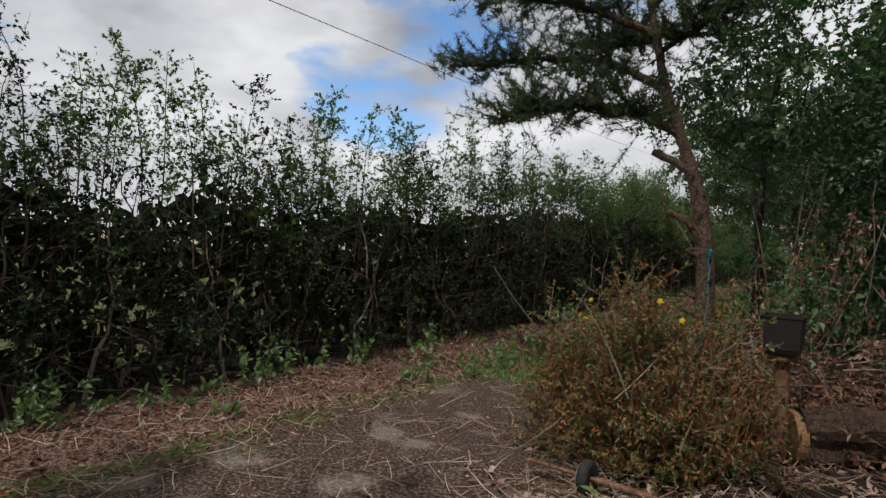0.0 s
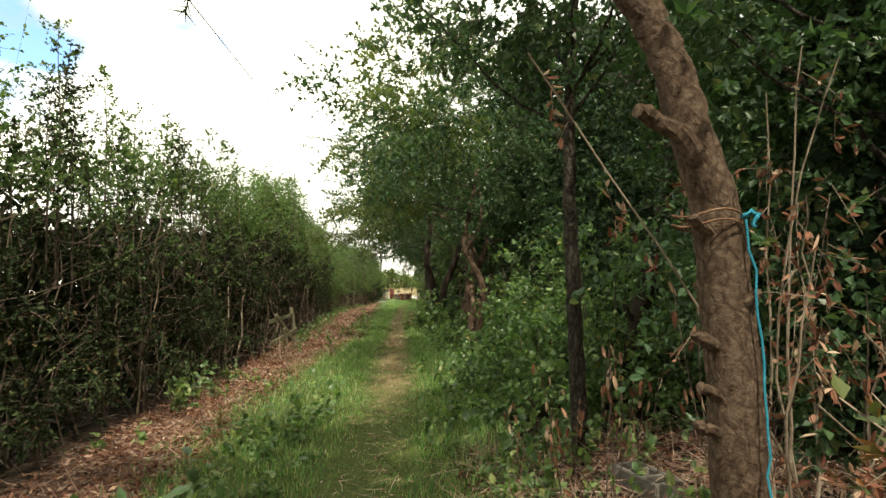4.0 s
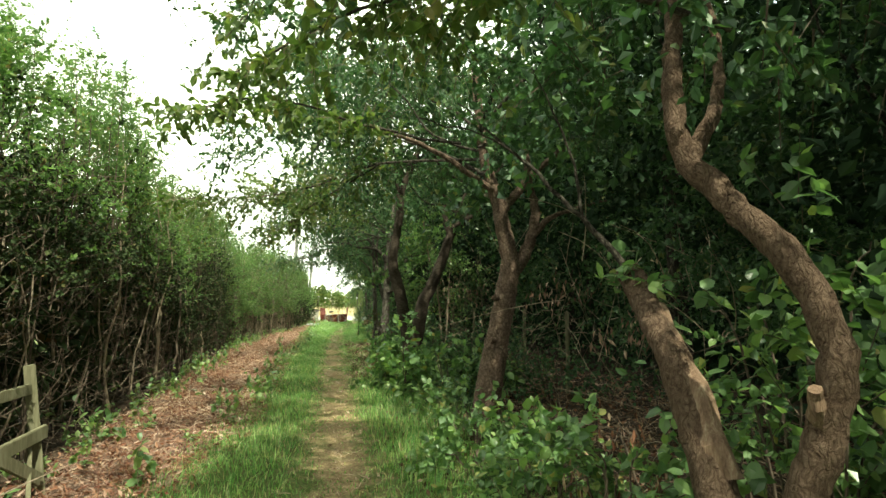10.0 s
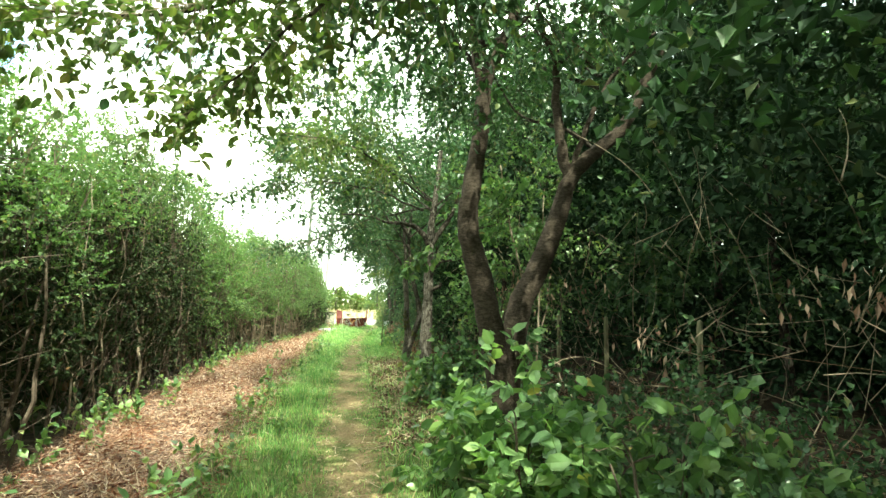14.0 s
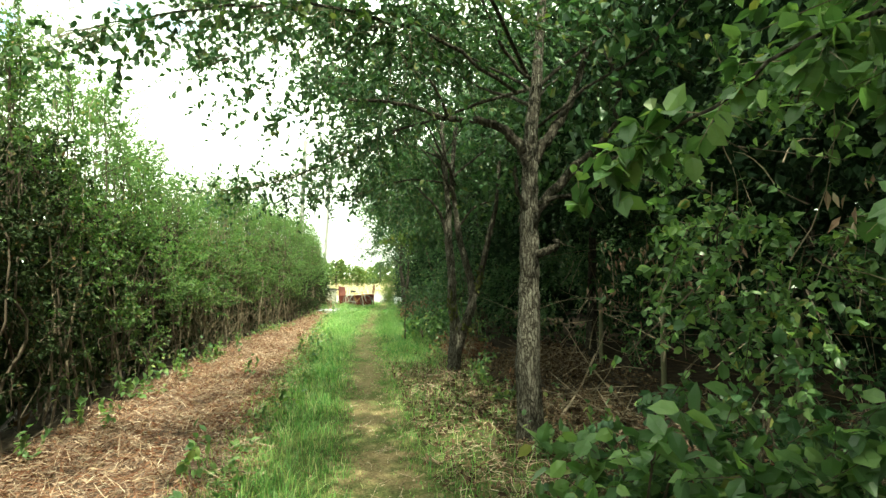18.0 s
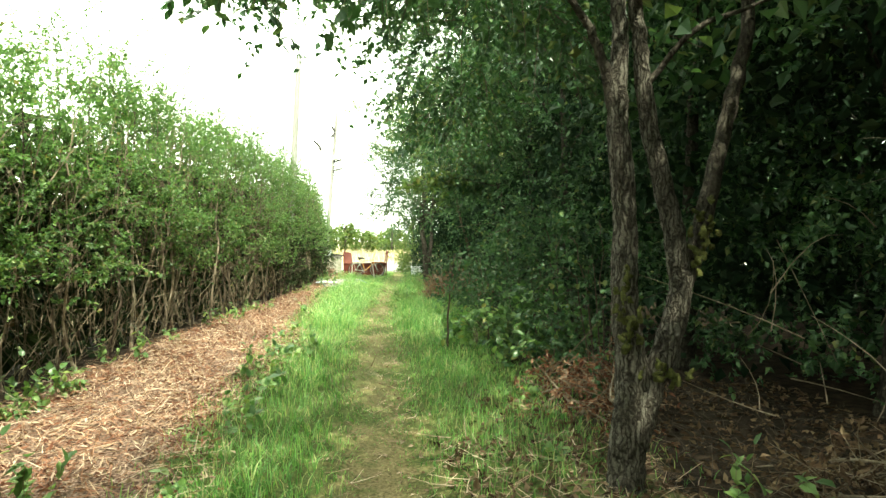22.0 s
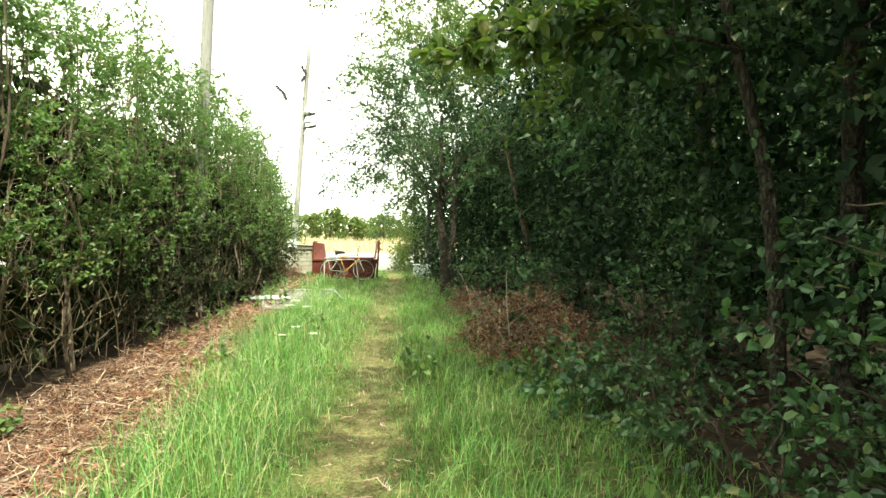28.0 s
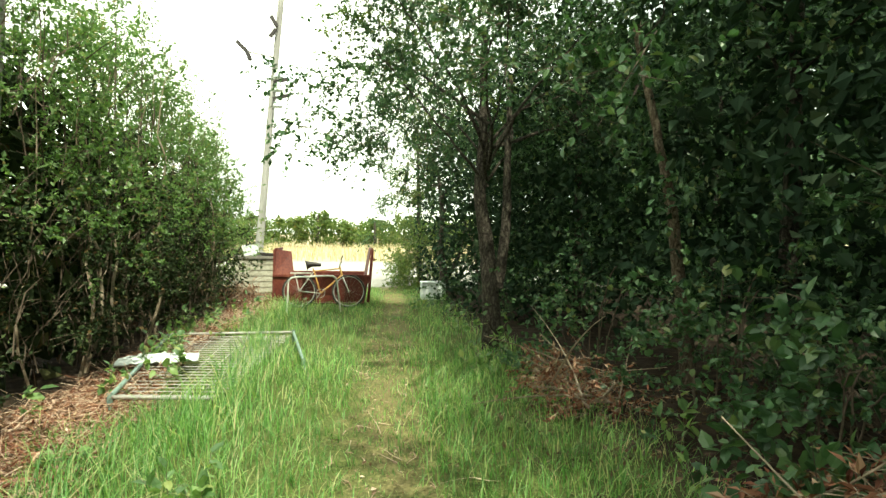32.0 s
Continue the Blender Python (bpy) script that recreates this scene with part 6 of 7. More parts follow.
BRAMBLES = [((2.1, 15.6), (0.6, 0.9, 1.2), 150), ((2.7, 16.6), (0.7, 1.0, 1.9), 240), ((2.4, 17.7), (0.5, 0.8, 1.2), 110), ((3.0, 15.2), (0.7, 0.9, 2.1), 220), ((3.4, 17.3), (0.8, 1.0, 2.4), 220), ((2.2, 14.4), (0.5, 0.7, 0.8), 90), ((2.6, 46.0), (0.5, 0.6, 0.5), 70), ((2.9, 47.3), (0.5, 0.5, 0.6), 70), ((2.35, 47.9), (0.3, 0.4, 0.35), 40), ((3.3, 45.4), (0.6, 0.6, 0.9), 80), ((2.0, 14.2), (0.45, 0.6, 0.5), 80), ((2.3, 15.3), (0.5, 0.6, 0.7), 90), ((1.95, 16.3), (0.4, 0.6, 0.5), 70), ((2.8, 14.9), (0.5, 0.6, 0.9), 90), ((2.9, 16.1), (0.6, 0.6, 1.2), 110), ((1.8, 17.4), (0.35, 0.5, 0.45), 60), ((2.5, 18.1), (0.5, 0.5, 0.9), 80), ((2.5, 25.0), (0.5, 0.6, 0.6), 70), ((3.0, 25.8), (0.6, 0.6, 0.8), 80), ((3.5, 25.0), (0.6, 0.6, 0.7), 70), ((3.4, 26.8), (0.6, 0.6, 0.9), 80), ((2.3, 27.1), (0.5, 0.5, 0.6), 60), ((4.0, 14.3), (0.8, 0.8, 1.9), 150), ((3.6, 13.3), (0.6, 0.6, 1.0), 90), ((2.7, 14.0), (0.4, 0.5, 0.35), 40), ((1.95, 30.75), (0.6, 0.5, 1.0), 110), ((3.6, 16.3), (1.2, 1.3, 2.4), 260), ((3.0, 17.6), (0.9, 1.0, 1.9), 190), ((2.5, 15.7), (0.5, 0.8, 0.8), 80), ((2.2, 17.0), (0.4, 0.7, 0.55), 60), ((2.7, 19.6), (0.6, 0.6, 1.2), 80),
            ((1.75, 20.9), (0.35, 0.6, 0.5), 45), ((1.95, 20.2), (0.35, 0.4, 0.7), 45), ((2.5, 20.6), (0.5, 0.5, 0.8), 50), ((1.5, 21.8), (0.3, 0.5, 0.35), 35), ((2.1, 21.6), (0.3, 0.4, 0.5), 30), ((1.75, 22.7), (0.35, 0.5, 0.4), 40), ((2.5, 26.5), (0.6, 0.7, 0.8), 80), ((2.9, 27.2), (0.8, 0.8, 1.0), 120), ((2.3, 29.4), (0.5, 0.6, 0.95), 90), ((2.55, 30.6), (0.6, 0.7, 0.75), 110), ((3.5, 31.4), (0.7, 0.7, 0.9), 90),
            ((3.0, 42.3), (0.95, 1.2, 2.6), 240), ((2.35, 41.2), (0.55, 0.6, 0.75), 70), ((3.0, 44.6), (0.9, 1.2, 2.4), 220), ((2.6, 39.9), (0.8, 0.8, 2.2), 170), ((3.8, 51.6), (0.8, 0.8, 1.5), 150), ((3.4, 52.8), (0.8, 0.8, 1.3), 130), ((3.3, 48.4), (0.6, 0.7, 1.1), 90), ((3.1, 54.4), (0.7, 0.9, 1.3), 110), ((3.3, 59.2), (0.9, 1.2, 1.9), 160), ((3.9, 48.9), (0.9, 1.0, 1.9), 150)]
for k, (p, r, c) in enumerate(BRAMBLES):
    # past y 24 the darker woodland green stands in for shade on the bushes
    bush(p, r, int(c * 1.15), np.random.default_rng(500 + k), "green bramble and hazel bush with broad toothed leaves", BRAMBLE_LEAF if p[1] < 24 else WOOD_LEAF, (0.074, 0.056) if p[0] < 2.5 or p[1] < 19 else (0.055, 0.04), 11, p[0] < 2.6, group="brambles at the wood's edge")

for k, (p, r, c) in enumerate((((1.85, 26.1), (0.5, 0.7, 0.62), 90), ((1.75, 29.0), (0.3, 0.5, 0.35), 30), ((1.5, 26.2), (0.42, 0.7, 0.95), 110), ((2.05, 25.5), (0.5, 0.6, 0.85), 90), ((2.5, 25.2), (0.4, 0.5, 0.7), 60), ((1.35, 27.3), (0.3, 0.5, 0.65), 45), ((1.5, 30.9), (0.4, 0.4, 0.75), 60), ((2.1, 30.5), (0.5, 0.4, 0.9), 70), ((1.85, 42.4), (0.45, 0.5, 0.55), 60), ((3.15, 51.5), (0.45, 0.5, 1.0), 60), ((2.5, 50.6), (0.35, 0.4, 0.5), 40), ((2.3, 41.6), (0.4, 0.45, 0.75), 70), ((2.5, 41.0), (0.4, 0.45, 0.8), 60), ((2.05, 42.8), (0.35, 0.5, 0.45), 45), ((2.55, 19.4), (0.45, 0.6, 2.1), 120), ((2.6, 18.4), (0.3, 0.4, 0.8), 45))):
    bush(p, r, c, np.random.default_rng(530 + k), "tall broad-leaved green plants at the trees' foot", BRAMBLE_LEAF if p[1] < 50 else WOOD_LEAF, (0.125, 0.08) if 24 < p[1] < 40 else (0.095, 0.065), 8, True, (0.2, 0.45), "broad_leaved_plants", "brambles at the wood's edge", droop=0.15)

# reddish flowering bush at the start, with yellow flowers
rng = np.random.default_rng(540)
wort = bush((1.74, 9.0), (0.74, 0.52, 1.1), 2000, rng, "rusty green bush with a few yellow flowers", WORT_LEAF, (0.04, 0.018), 18, False, (0.15, 0.4), "flowering_bush", stems=34, wood=TWIG, droop=0.1)
wat = np.array(wort.location)
n = 420
a, r = rng.uniform(0, 2 * np.pi, n), np.sqrt(rng.random(n))
s = np.stack([wat[0] + 0.7 * r * np.cos(a), wat[1] + 0.5 * r * np.sin(a), wat[2] + rng.uniform(0.0, 0.35, n)], 1)
d = np.stack([0.5 * r * np.cos(a) + rng.normal(0, 0.15, n), 0.5 * r * np.sin(a) + rng.normal(0, 0.15, n), np.ones(n)], 1)
part("stem_growth", local(tubes(twig_paths(s, d, (1.0 - 0.45 * r) * rng.uniform(0.6, 0.95, n), rng, 3, 0.15, 0.0), np.broadcast_to([0.004, 0.0035, 0.003, 0.002], (n, 4)), 3), wat), RUST_STEM, wort, "rust-red upright stems")


def flower(ob, at, rng, mat, size, petals=5, label=""):
    a = np.arange(petals) * 2 * np.pi / petals + rng.uniform(0, 6)
    d = np.stack([np.cos(a), 0.25 + 0.5 * np.sin(a), np.sin(a)], 1)
    v, t = broad_leaves(np.repeat([np.array(at, float)], petals, 0), d, np.repeat([[-0.2, -0.8, 0.6]], petals, 0), size, size * 0.75)
    part("flower", (v - np.array(ob.location), t), mat, ob, label)


for p in ((1.98, 8.54, 1.28), (2.11, 8.56, 1.17), (1.39, 9.26, 1.21), (1.25, 9.26, 1.19), (1.17, 9.26, 1.06), (1.21, 9.26, 1.04)):
    flower(wort, np.array(p) - [0.02, 0.16, 0], rng, PETAL, 0.024, 5, "yellow flower")
for k in range(15):
    a, z = rng.uniform(3.2, 6.0), rng.uniform(0.1, 0.9)
    s = np.array([[1.7 + 0.68 * math.cos(a), 8.9 + 0.5 * math.sin(a), z]])
    d = np.array([[rng.normal(0, 0.5), rng.normal(-0.3, 0.4), rng.normal(0.3, 0.6)]])
    part("bare_stick", local(tubes(twig_paths(s, d, [rng.uniform(0.4, 0.9)], rng, 4, 0.25, 0.05), np.array([[0.006, 0.005, 0.0045, 0.003, 0.002]]), 5), wat), TWIG, wort)


def bracken_heap(at, radii, rng, label):
    """A heap of dead bracken and sticks."""
    at = (at[0], at[1], float(ground_z(*at)))
    ob = empty("dead_bracken_heap", at, label, "bracken heap")
    n = int(330 * radii[0] * radii[1] / 0.6)
    a, r = rng.uniform(0, 2 * np.pi, n), np.sqrt(rng.random(n))
    h = radii[2] * (1 - r ** 2) * rng.random(n) ** 0.5
    s = np.stack([at[0] + np.cos(a) * r * radii[0], at[1] + np.sin(a) * r * radii[1], at[2] + h + 0.02], 1)
    w, f = leafy_twigs(s, rng.normal(size=(n, 3)) * [1, 1, 0.4], rng.uniform(0.2, 0.5, n), rng, 13, (0.06, 0.022), 0.004, 0.25)
    part("frond_growth", local(f, at), SHADE_LITTER if 30 < at[1] < 38 else RED_LEAF, ob)
    part("fine_twig_growth", local(w, at), TWIG, ob)
    for k in range(18):
        a = rng.uniform(0, 6.28)
        s = np.array([[at[0] + math.cos(a) * radii[0] * 0.8, at[1] + math.sin(a) * radii[1] * 0.8, at[2] + rng.uniform(0.02, radii[2] * 0.6)]])
        part("stick", local(tubes(twig_paths(s, np.array([[-math.cos(a) + rng.normal(0, 0.5), -math.sin(a) + rng.normal(0, 0.5), rng.uniform(0, 0.6)]]), [rng.uniform(0.6, 1.3)], rng, 5, 0.25, 0.0), np.array([[0.009, 0.008, 0.007, 0.005, 0.004, 0.003]]), 6), at), TWIG, ob)
    return ob


for k, (p, r) in enumerate((((2.65, 50.1), (1.0, 1.15, 0.75)), ((3.0, 36.7), (0.7, 0.8, 0.5)), ((2.15, 39.3), (0.5, 0.8, 0.42)), ((2.5, 34.0), (0.6, 0.8, 0.25)), ((2.55, 10.2), (0.7, 0.7, 0.8)), ((3.5, 10.1), (0.8, 0.9, 1.0)), ((2.6, 53.6), (0.4, 0.8, 0.4)), ((-1.75, 61.4), (0.6, 0.9, 0.35)), ((-1.9, 20.2), (0.35, 1.2, 0.2)))):
    bracken_heap(p, r, np.random.default_rng(560 + k), "heap of rust-brown dead bracken and grey sticks")

# withered sapling by the pine, dry leaves still hanging
rng = np.random.default_rng(580)
dry = empty("withered_sapling", (2.55, 11.0, float(ground_z(2.55, 11.0))), "withered sapling with dry brown leaves still hanging", "sapling")
dat = np.array(dry.location)
for k in range(15):
    b = dat + [rng.normal(-0.12, 0.2), rng.normal(0, 0.12), -0.03]
    e = b + [rng.normal(0.1, 0.45), rng.normal(-0.1, 0.3), rng.uniform(1.2, 2.35)]
    m = (b + e) / 2 + rng.normal(0, 0.08, 3)
    part("stem", local(limb([b, m, e], 0.008, 0.003, rng, 5, 0.1, 4, 0.01, False), dat), TWIG, dry)
    n = 11
    u = rng.uniform(0.4, 1, n)[:, None]
    w, f = leafy_twigs(b + (e - b) * u, rng.normal(0, 0.5, (n, 3)) - [0, 0, 0.5], rng.uniform(0.1, 0.25, n), rng, 5, (0.055, 0.02), 0.0025, 0.5, True, 0.1)
    part("twig_growth", local(w, dat), TWIG, dry)
    part("leaf_growth", local(f, dat), RED_LEAF, dry)

# withered docks and hanging dead leaves by the lane
for k, (x, y, h) in enumerate(((1.75, 20.3, 0.5), (2.05, 20.8, 0.6), (2.25, 20.2, 0.7), (2.4, 21.3, 0.55), (1.9, 19.9, 0.45), (2.75, 21.9, 0.6), (2.2, 16.0, 0.5), (2.55, 15.2, 0.8), (2.3, 35.6, 0.4), (1.9, 31.4, 0.45), (2.9, 10.9, 1.3), (3.3, 10.6, 1.2), (2.6, 10.9, 1.1), (1.85, 12.0, 1.0), (2.05, 12.3, 0.9), (1.65, 12.2, 0.7), (2.2, 11.3, 1.5))):
    rng = np.random.default_rng(640 + k)
    base = np.array([x, y, float(ground_z(x, y))])
    ob = empty("withered_dock", base, "withered stem hung with drooping straw-brown dead leaves", "weed", "withered docks by the lane")
    for q in range(4):
        b = base + [rng.normal(0, 0.08), rng.normal(0, 0.08), -0.02]
        e = b + [rng.normal(0, 0.15), rng.normal(0, 0.15), h * rng.uniform(0.7, 1.1)]
        part("stem", local(limb([b, (b + e) / 2 + rng.normal(0, 0.03, 3), e], 0.004, 0.002, rng, 5, 0.1, 3, 0.004, False), base), TWIG_DARK, ob)
        n = 9
        sp = b + (e - b) * rng.uniform(0.4, 1, n)[:, None]
        ax = np.stack([rng.normal(0, 0.25, n), rng.normal(0, 0.25, n), -np.ones(n)], 1)
        part("dead_leaf_growth", local(broad_leaves(sp + rng.normal(0, 0.03, (n, 3)), ax, rng.normal(size=(n, 3)), rng.uniform(0.05, 0.1, n), rng.uniform(0.015, 0.028, n)), base), RED_LEAF, ob)

# low green weeds


def weed(rng, height, leaf):
    ob = empty("weed", (0, 0, 0), "low broad-leaved green weed by the lane", "weed", "weeds by the lane")
    for k in range(4):
        s = np.array([[rng.normal(0, 0.05), rng.normal(0, 0.05), -0.01]])
        d = np.array([[rng.normal(0, 0.4), rng.normal(0, 0.4), 1.0]])
        w, f = leafy_twigs(s, d, [height * rng.uniform(0.7, 1.2)], rng, 9, leaf, 0.003, 0.1, True, 0.8)
        part("stem", w, TWIG, ob)
        part("leaf_growth", f, BRAMBLE_LEAF, ob)
    return ob


kinds = [weed(np.random.default_rng(600 + k), h, lf) for k, (h, lf) in enumerate(((0.22, (0.07, 0.045)), (0.35, (0.08, 0.05)), (0.5, (0.085, 0.05)), (0.16, (0.06, 0.05))))]
rng = np.random.default_rng(610)
spots = []
for k in range(230):
    y = rng.uniform(6, 60)
    side = rng.random()
    x = face_x(y) + rng.uniform(0.05, 0.5) if side < 0.55 else (np.interp(y, LITTER_Y, LITTER_X) + rng.normal(0, 0.35) if side < 0.72 else edge_x(y) + rng.uniform(-0.3, 0.6))
    spots.append((x, y))
spots += [(-1.15, 9.8), (-1.0, 9.9), (-1.25, 10.0), (-0.9, 31.5), (-0.95, 31.8), (-0.15, 51.7), (-0.05, 51.6), (0.95, 48.9), (1.1, 48.7), (1.55, 25.2), (1.6, 25.6), (1.5, 26.0), (1.8, 25.9), (1.65, 26.3), (1.75, 26.6)]
wr = np.random.default_rng(611)
spots += [(wr.uniform(-0.95, -0.2), wr.uniform(10.9, 15.5)) for _ in range(34)] + [(wr.uniform(-1.2, -0.7), wr.uniform(24, 60)) for _ in range(30)] + [(edge_x(v) + wr.uniform(-0.45, 0.2), v) for v in wr.uniform(12, 60, 34)]
spots += [(wr.uniform(1.25, 2.3), wr.uniform(11.3, 13.2)) for _ in range(22)]
for k, ob in enumerate(kinds):
    x, y = spots[k]
    ob.matrix_basis = pose(x, y, float(ground_z(x, y)), 0, 0, 40 * k)
for k, (x, y) in enumerate(spots[4:]):
    copy_thing(kinds[rng.integers(0, 4)], pose(x, y, float(ground_z(x, y)), 0, 0, rng.uniform(0, 360)) @ Matrix.Scale(rng.uniform(0.75, 1.25), 4))

# ---- old gate against the hedge ----
gate = empty("old_gate", (-2.12, 21.4, 0), "broken weathered wooden gate leaning in the hedge", "gate")


def plank(a, b, width, thick, roll=0.0):
    a, b = Vector(a), Vector(b)
    d = b - a
    m = Matrix.Translation((a + b) / 2) @ d.to_track_quat("Z", "Y").to_matrix().to_4x4() @ Matrix.Rotation(roll, 4, "Z")
    return turned(box(-width / 2, width / 2, -thick / 2, thick / 2, -d.length / 2, d.length / 2, 0.006), m)


for nm, a, b, w, t in (("post", (-2.05, 22.1, -0.1), (-2.16, 22.05, 0.95), 0.09, 0.08), ("rail", (-2.05, 22.12, 0.45), (-2.2, 20.2, 0.30), 0.04, 0.10), ("brace", (-2.02, 22.0, 0.12), (-2.2, 20.75, 0.85), 0.03, 0.09),
                       ("rail", (-2.12, 22.0, 0.78), (-2.3, 20.6, 0.72), 0.03, 0.08), ("upright", (-2.08, 21.35, -0.05), (-2.12, 21.1, 0.55), 0.03, 0.08), ("upright", (-2.0, 21.8, 0.0), (-2.1, 22.0, 0.4), 0.03, 0.08)):
    part(nm, local(plank(a, b, w, t), (-2.12, 21.4, 0)), OLD_WOOD, gate)

gate.scale = (1.0, 1.0, 1.05)
gate.location.x += 0.1

# ---- fence posts and wires in the wood ----
POSTS = [(3.95, 25.6), (4.15, 28.3), (4.1, 30.6), (4.2, 32.9), (4.0, 34.95), (4.3, 37.5)]
for x, y in POSTS:
    ob = tri_mesh("fence_post", *local(limb([(x, y, -0.1), (x + 0.01, y, 0.6), (x + 0.02, y, 1.28)], 0.036, 0.034, np.random.default_rng(int(y)), 9, 0.05, 3, 0.004), (x, y, 0)), OLD_WOOD, smooth=True)
    ob.location = (x, y, 0)
    tagged(ob, "round weathered wooden fence post among the trees", "fence post", "fence posts in the wood")
for z in (0.45, 1.0):
    pts = np.array([[(x, y, z + 0.02 * ((k * 7) % 3)) for k, (x, y) in enumerate(POSTS)]], float)
    ob = tri_mesh("fence_wire", *tubes(pts, np.full((1, len(POSTS)), 0.0025), 4), RUSTY_STEEL)
    tagged(ob, "thin rusty fence wire strung between the posts", "wire")

# ---- poles and cables ----


def pole(x, y, h, lean, label):
    ob = empty("utility_pole", (x, y, 0), label, "utility pole", "poles beyond the hedge")
    rng = np.random.default_rng(int(y))
    part("shaft", local(limb([(x, y, -0.2), (x + lean * 0.5, y, h * 0.5), (x + lean, y, h)], 0.12, 0.085, rng, 12, 0.02, 5, 0.003), (x, y, 0)), POLE_WOOD, ob, smooth=True)
    return ob


p1 = pole(-2.5, 54.1, 7.9, 0.38, "tall grey wooden pole rising through the hedge")
for k in range(5):
    z = 3.6 + k * 0.55
    part("step_bolt", plank((0.1, 0, z), (0.3 if k % 2 else -0.25, -0.02, z), 0.02, 0.02), STEEL, p1)
p2 = pole(-2.2, 67.2, 9.2, 0.7, "leaning grey utility pole with brackets and fittings")
part("bracket_arm", plank((0.52, -0.1, 7.0), (-0.35, -0.1, 7.15), 0.05, 0.05), STEEL, p2)
part("brace", plank((0.5, -0.1, 6.55), (-0.05, -0.1, 7.05), 0.03, 0.03), STEEL, p2)
for a, b in (((-0.33, -0.1, 7.15), (-0.62, -0.15, 7.42)), ((-0.32, -0.1, 7.15), (-0.2, -0.2, 6.85)), ((0.58, -0.15, 7.95), (0.4, -0.2, 8.25)), ((0.5, -0.2, 6.2), (0.95, -0.2, 6.35)), ((0.48, -0.2, 5.7), (1.0, -0.2, 5.85)), ((0.55, -0.2, 7.85), (0.38, -0.2, 7.6))):
    part("insulator", plank(a, b, 0.10, 0.10), BLACK_PLASTIC, p2)
for z in (5.45, 5.95, 6.35):
    part("lamp_hood", turned(limb([(0.64, -0.2, z + 0.28), (0.64, -0.2, z + 0.15), (0.64, -0.2, z)], 0.05, 0.17, np.random.default_rng(5), 10, 0.02, 3, 0.002), Matrix.Identity(4)), WHITE_PLASTIC, p2, smooth=True)
s = np.linspace(0, 1, 25)
for a, b, sag in (((-2.13, 54.1, 7.8), (-0.3, -12, 2.9), 1.1), ((-2.13, 54.1, 7.8), (-1.5, 67.2, 8.8), 0.25)):
    a, b = np.array(a), np.array(b)
    w = a + (b - a) * s[:, None] - np.array([0, 0, 1]) * (4 * sag * s * (1 - s))[:, None]
    tagged(tri_mesh("overhead_cable", *tubes(w[None], np.full((1, 25), 0.0035), 5), RUBBER), "black overhead cable running to a pole", "cable")

# ---- things at the start ----
ROPE = [(1.83, 10.49, 1.63), (1.84, 10.47, 1.3), (1.83, 10.44, 0.9), (1.81, 10.41, 0.65), (1.80, 10.38, 0.5), (1.84, 10.36, 0.46)]
rope = tri_mesh("blue_rope", *limb(ROPE, 0.0042, 0.0042, np.random.default_rng(3), 7, 0.05, 5, 0.004), BLUE_ROPE, smooth=True)
tagged(rope, "blue cord tied round the pine and hanging down", "rope")
knot = tri_mesh("knot", *limb([(1.82, 10.5, 1.64), (1.85, 10.47, 1.65), (1.84, 10.47, 1.6)], 0.009, 0.007, np.random.default_rng(4), 7, 0.1, 4, 0.004), BLUE_ROPE, rope, smooth=True)
a = np.linspace(0, 2 * np.pi, 25)
ring = np.stack([1.735 + 0.115 * np.cos(a), 10.57 + 0.115 * np.sin(a), 1.62 + 0.01 * np.sin(a * 3)], 1)[None]
for dz in (0.0, 0.035):
    part("loop", tubes(ring + [0, 0, dz], np.full((1, 25), 0.004), 5), RUSTY_STEEL, rope, "thin wire loop round the trunk")


def lathe(profile, sides=20, square=0.0):
    """A turned shape; square > 0 pulls its outline towards a rounded square."""
    a = np.arange(sides) * 2 * np.pi / sides
    k = 1 / np.maximum(np.abs(np.cos(a)), np.abs(np.sin(a)))
    k = 1 + (k - 1) * square
    v = np.array([(r * kk * math.cos(t), r * kk * math.sin(t), z) for r, z in profile for t, kk in zip(a, k)])
    f = []
    for j in range(len(profile) - 1):
        for i in range(sides):
            p, q = j * sides + i, j * sides + (i + 1) % sides
            f += [(p, q, q + sides), (p, q + sides, p + sides)]
    return v, np.array(f)


gz = float(ground_z(2.56, 9.3))
cist = empty("black_cistern", (2.56, 9.3, gz + 0.11), "black plastic cistern standing on a short rusty post", "cistern")
part("body", lathe([(0.0, 0.62), (0.085, 0.62), (0.108, 0.635), (0.12, 0.67), (0.126, 0.8), (0.13, 0.88), (0.137, 0.885), (0.137, 0.9), (0.12, 0.9), (0.11, 0.7), (0.0, 0.68)], 32, 0.62), BLACK_PLASTIC, cist, smooth=False)
part("flange", lathe([(0.0, 0.585), (0.09, 0.585), (0.095, 0.6), (0.09, 0.618), (0.0, 0.618)], 20), RUSTY_STEEL, cist)
part("post", limb([(0.0, 0, -0.25), (0.0, 0, 0.3), (0.0, 0, 0.59)], 0.05, 0.05, np.random.default_rng(8), 10, 0.04, 4, 0.002), RUSTY_STEEL, cist, smooth=True)
gz = float(ground_z(2.93, 9.4))
log = empty("cut_log", (2.93, 9.4, gz), "gnarled cut log with a pale sawn end", "log")
part("trunk", limb([(-0.28, -0.1, 0.15), (-0.05, 0.0, 0.17), (0.22, 0.08, 0.19), (0.42, 0.16, 0.16)], 0.135, 0.15, np.random.default_rng(9), 14, 0.35, 4, 0.015), BARK_PALE, log)
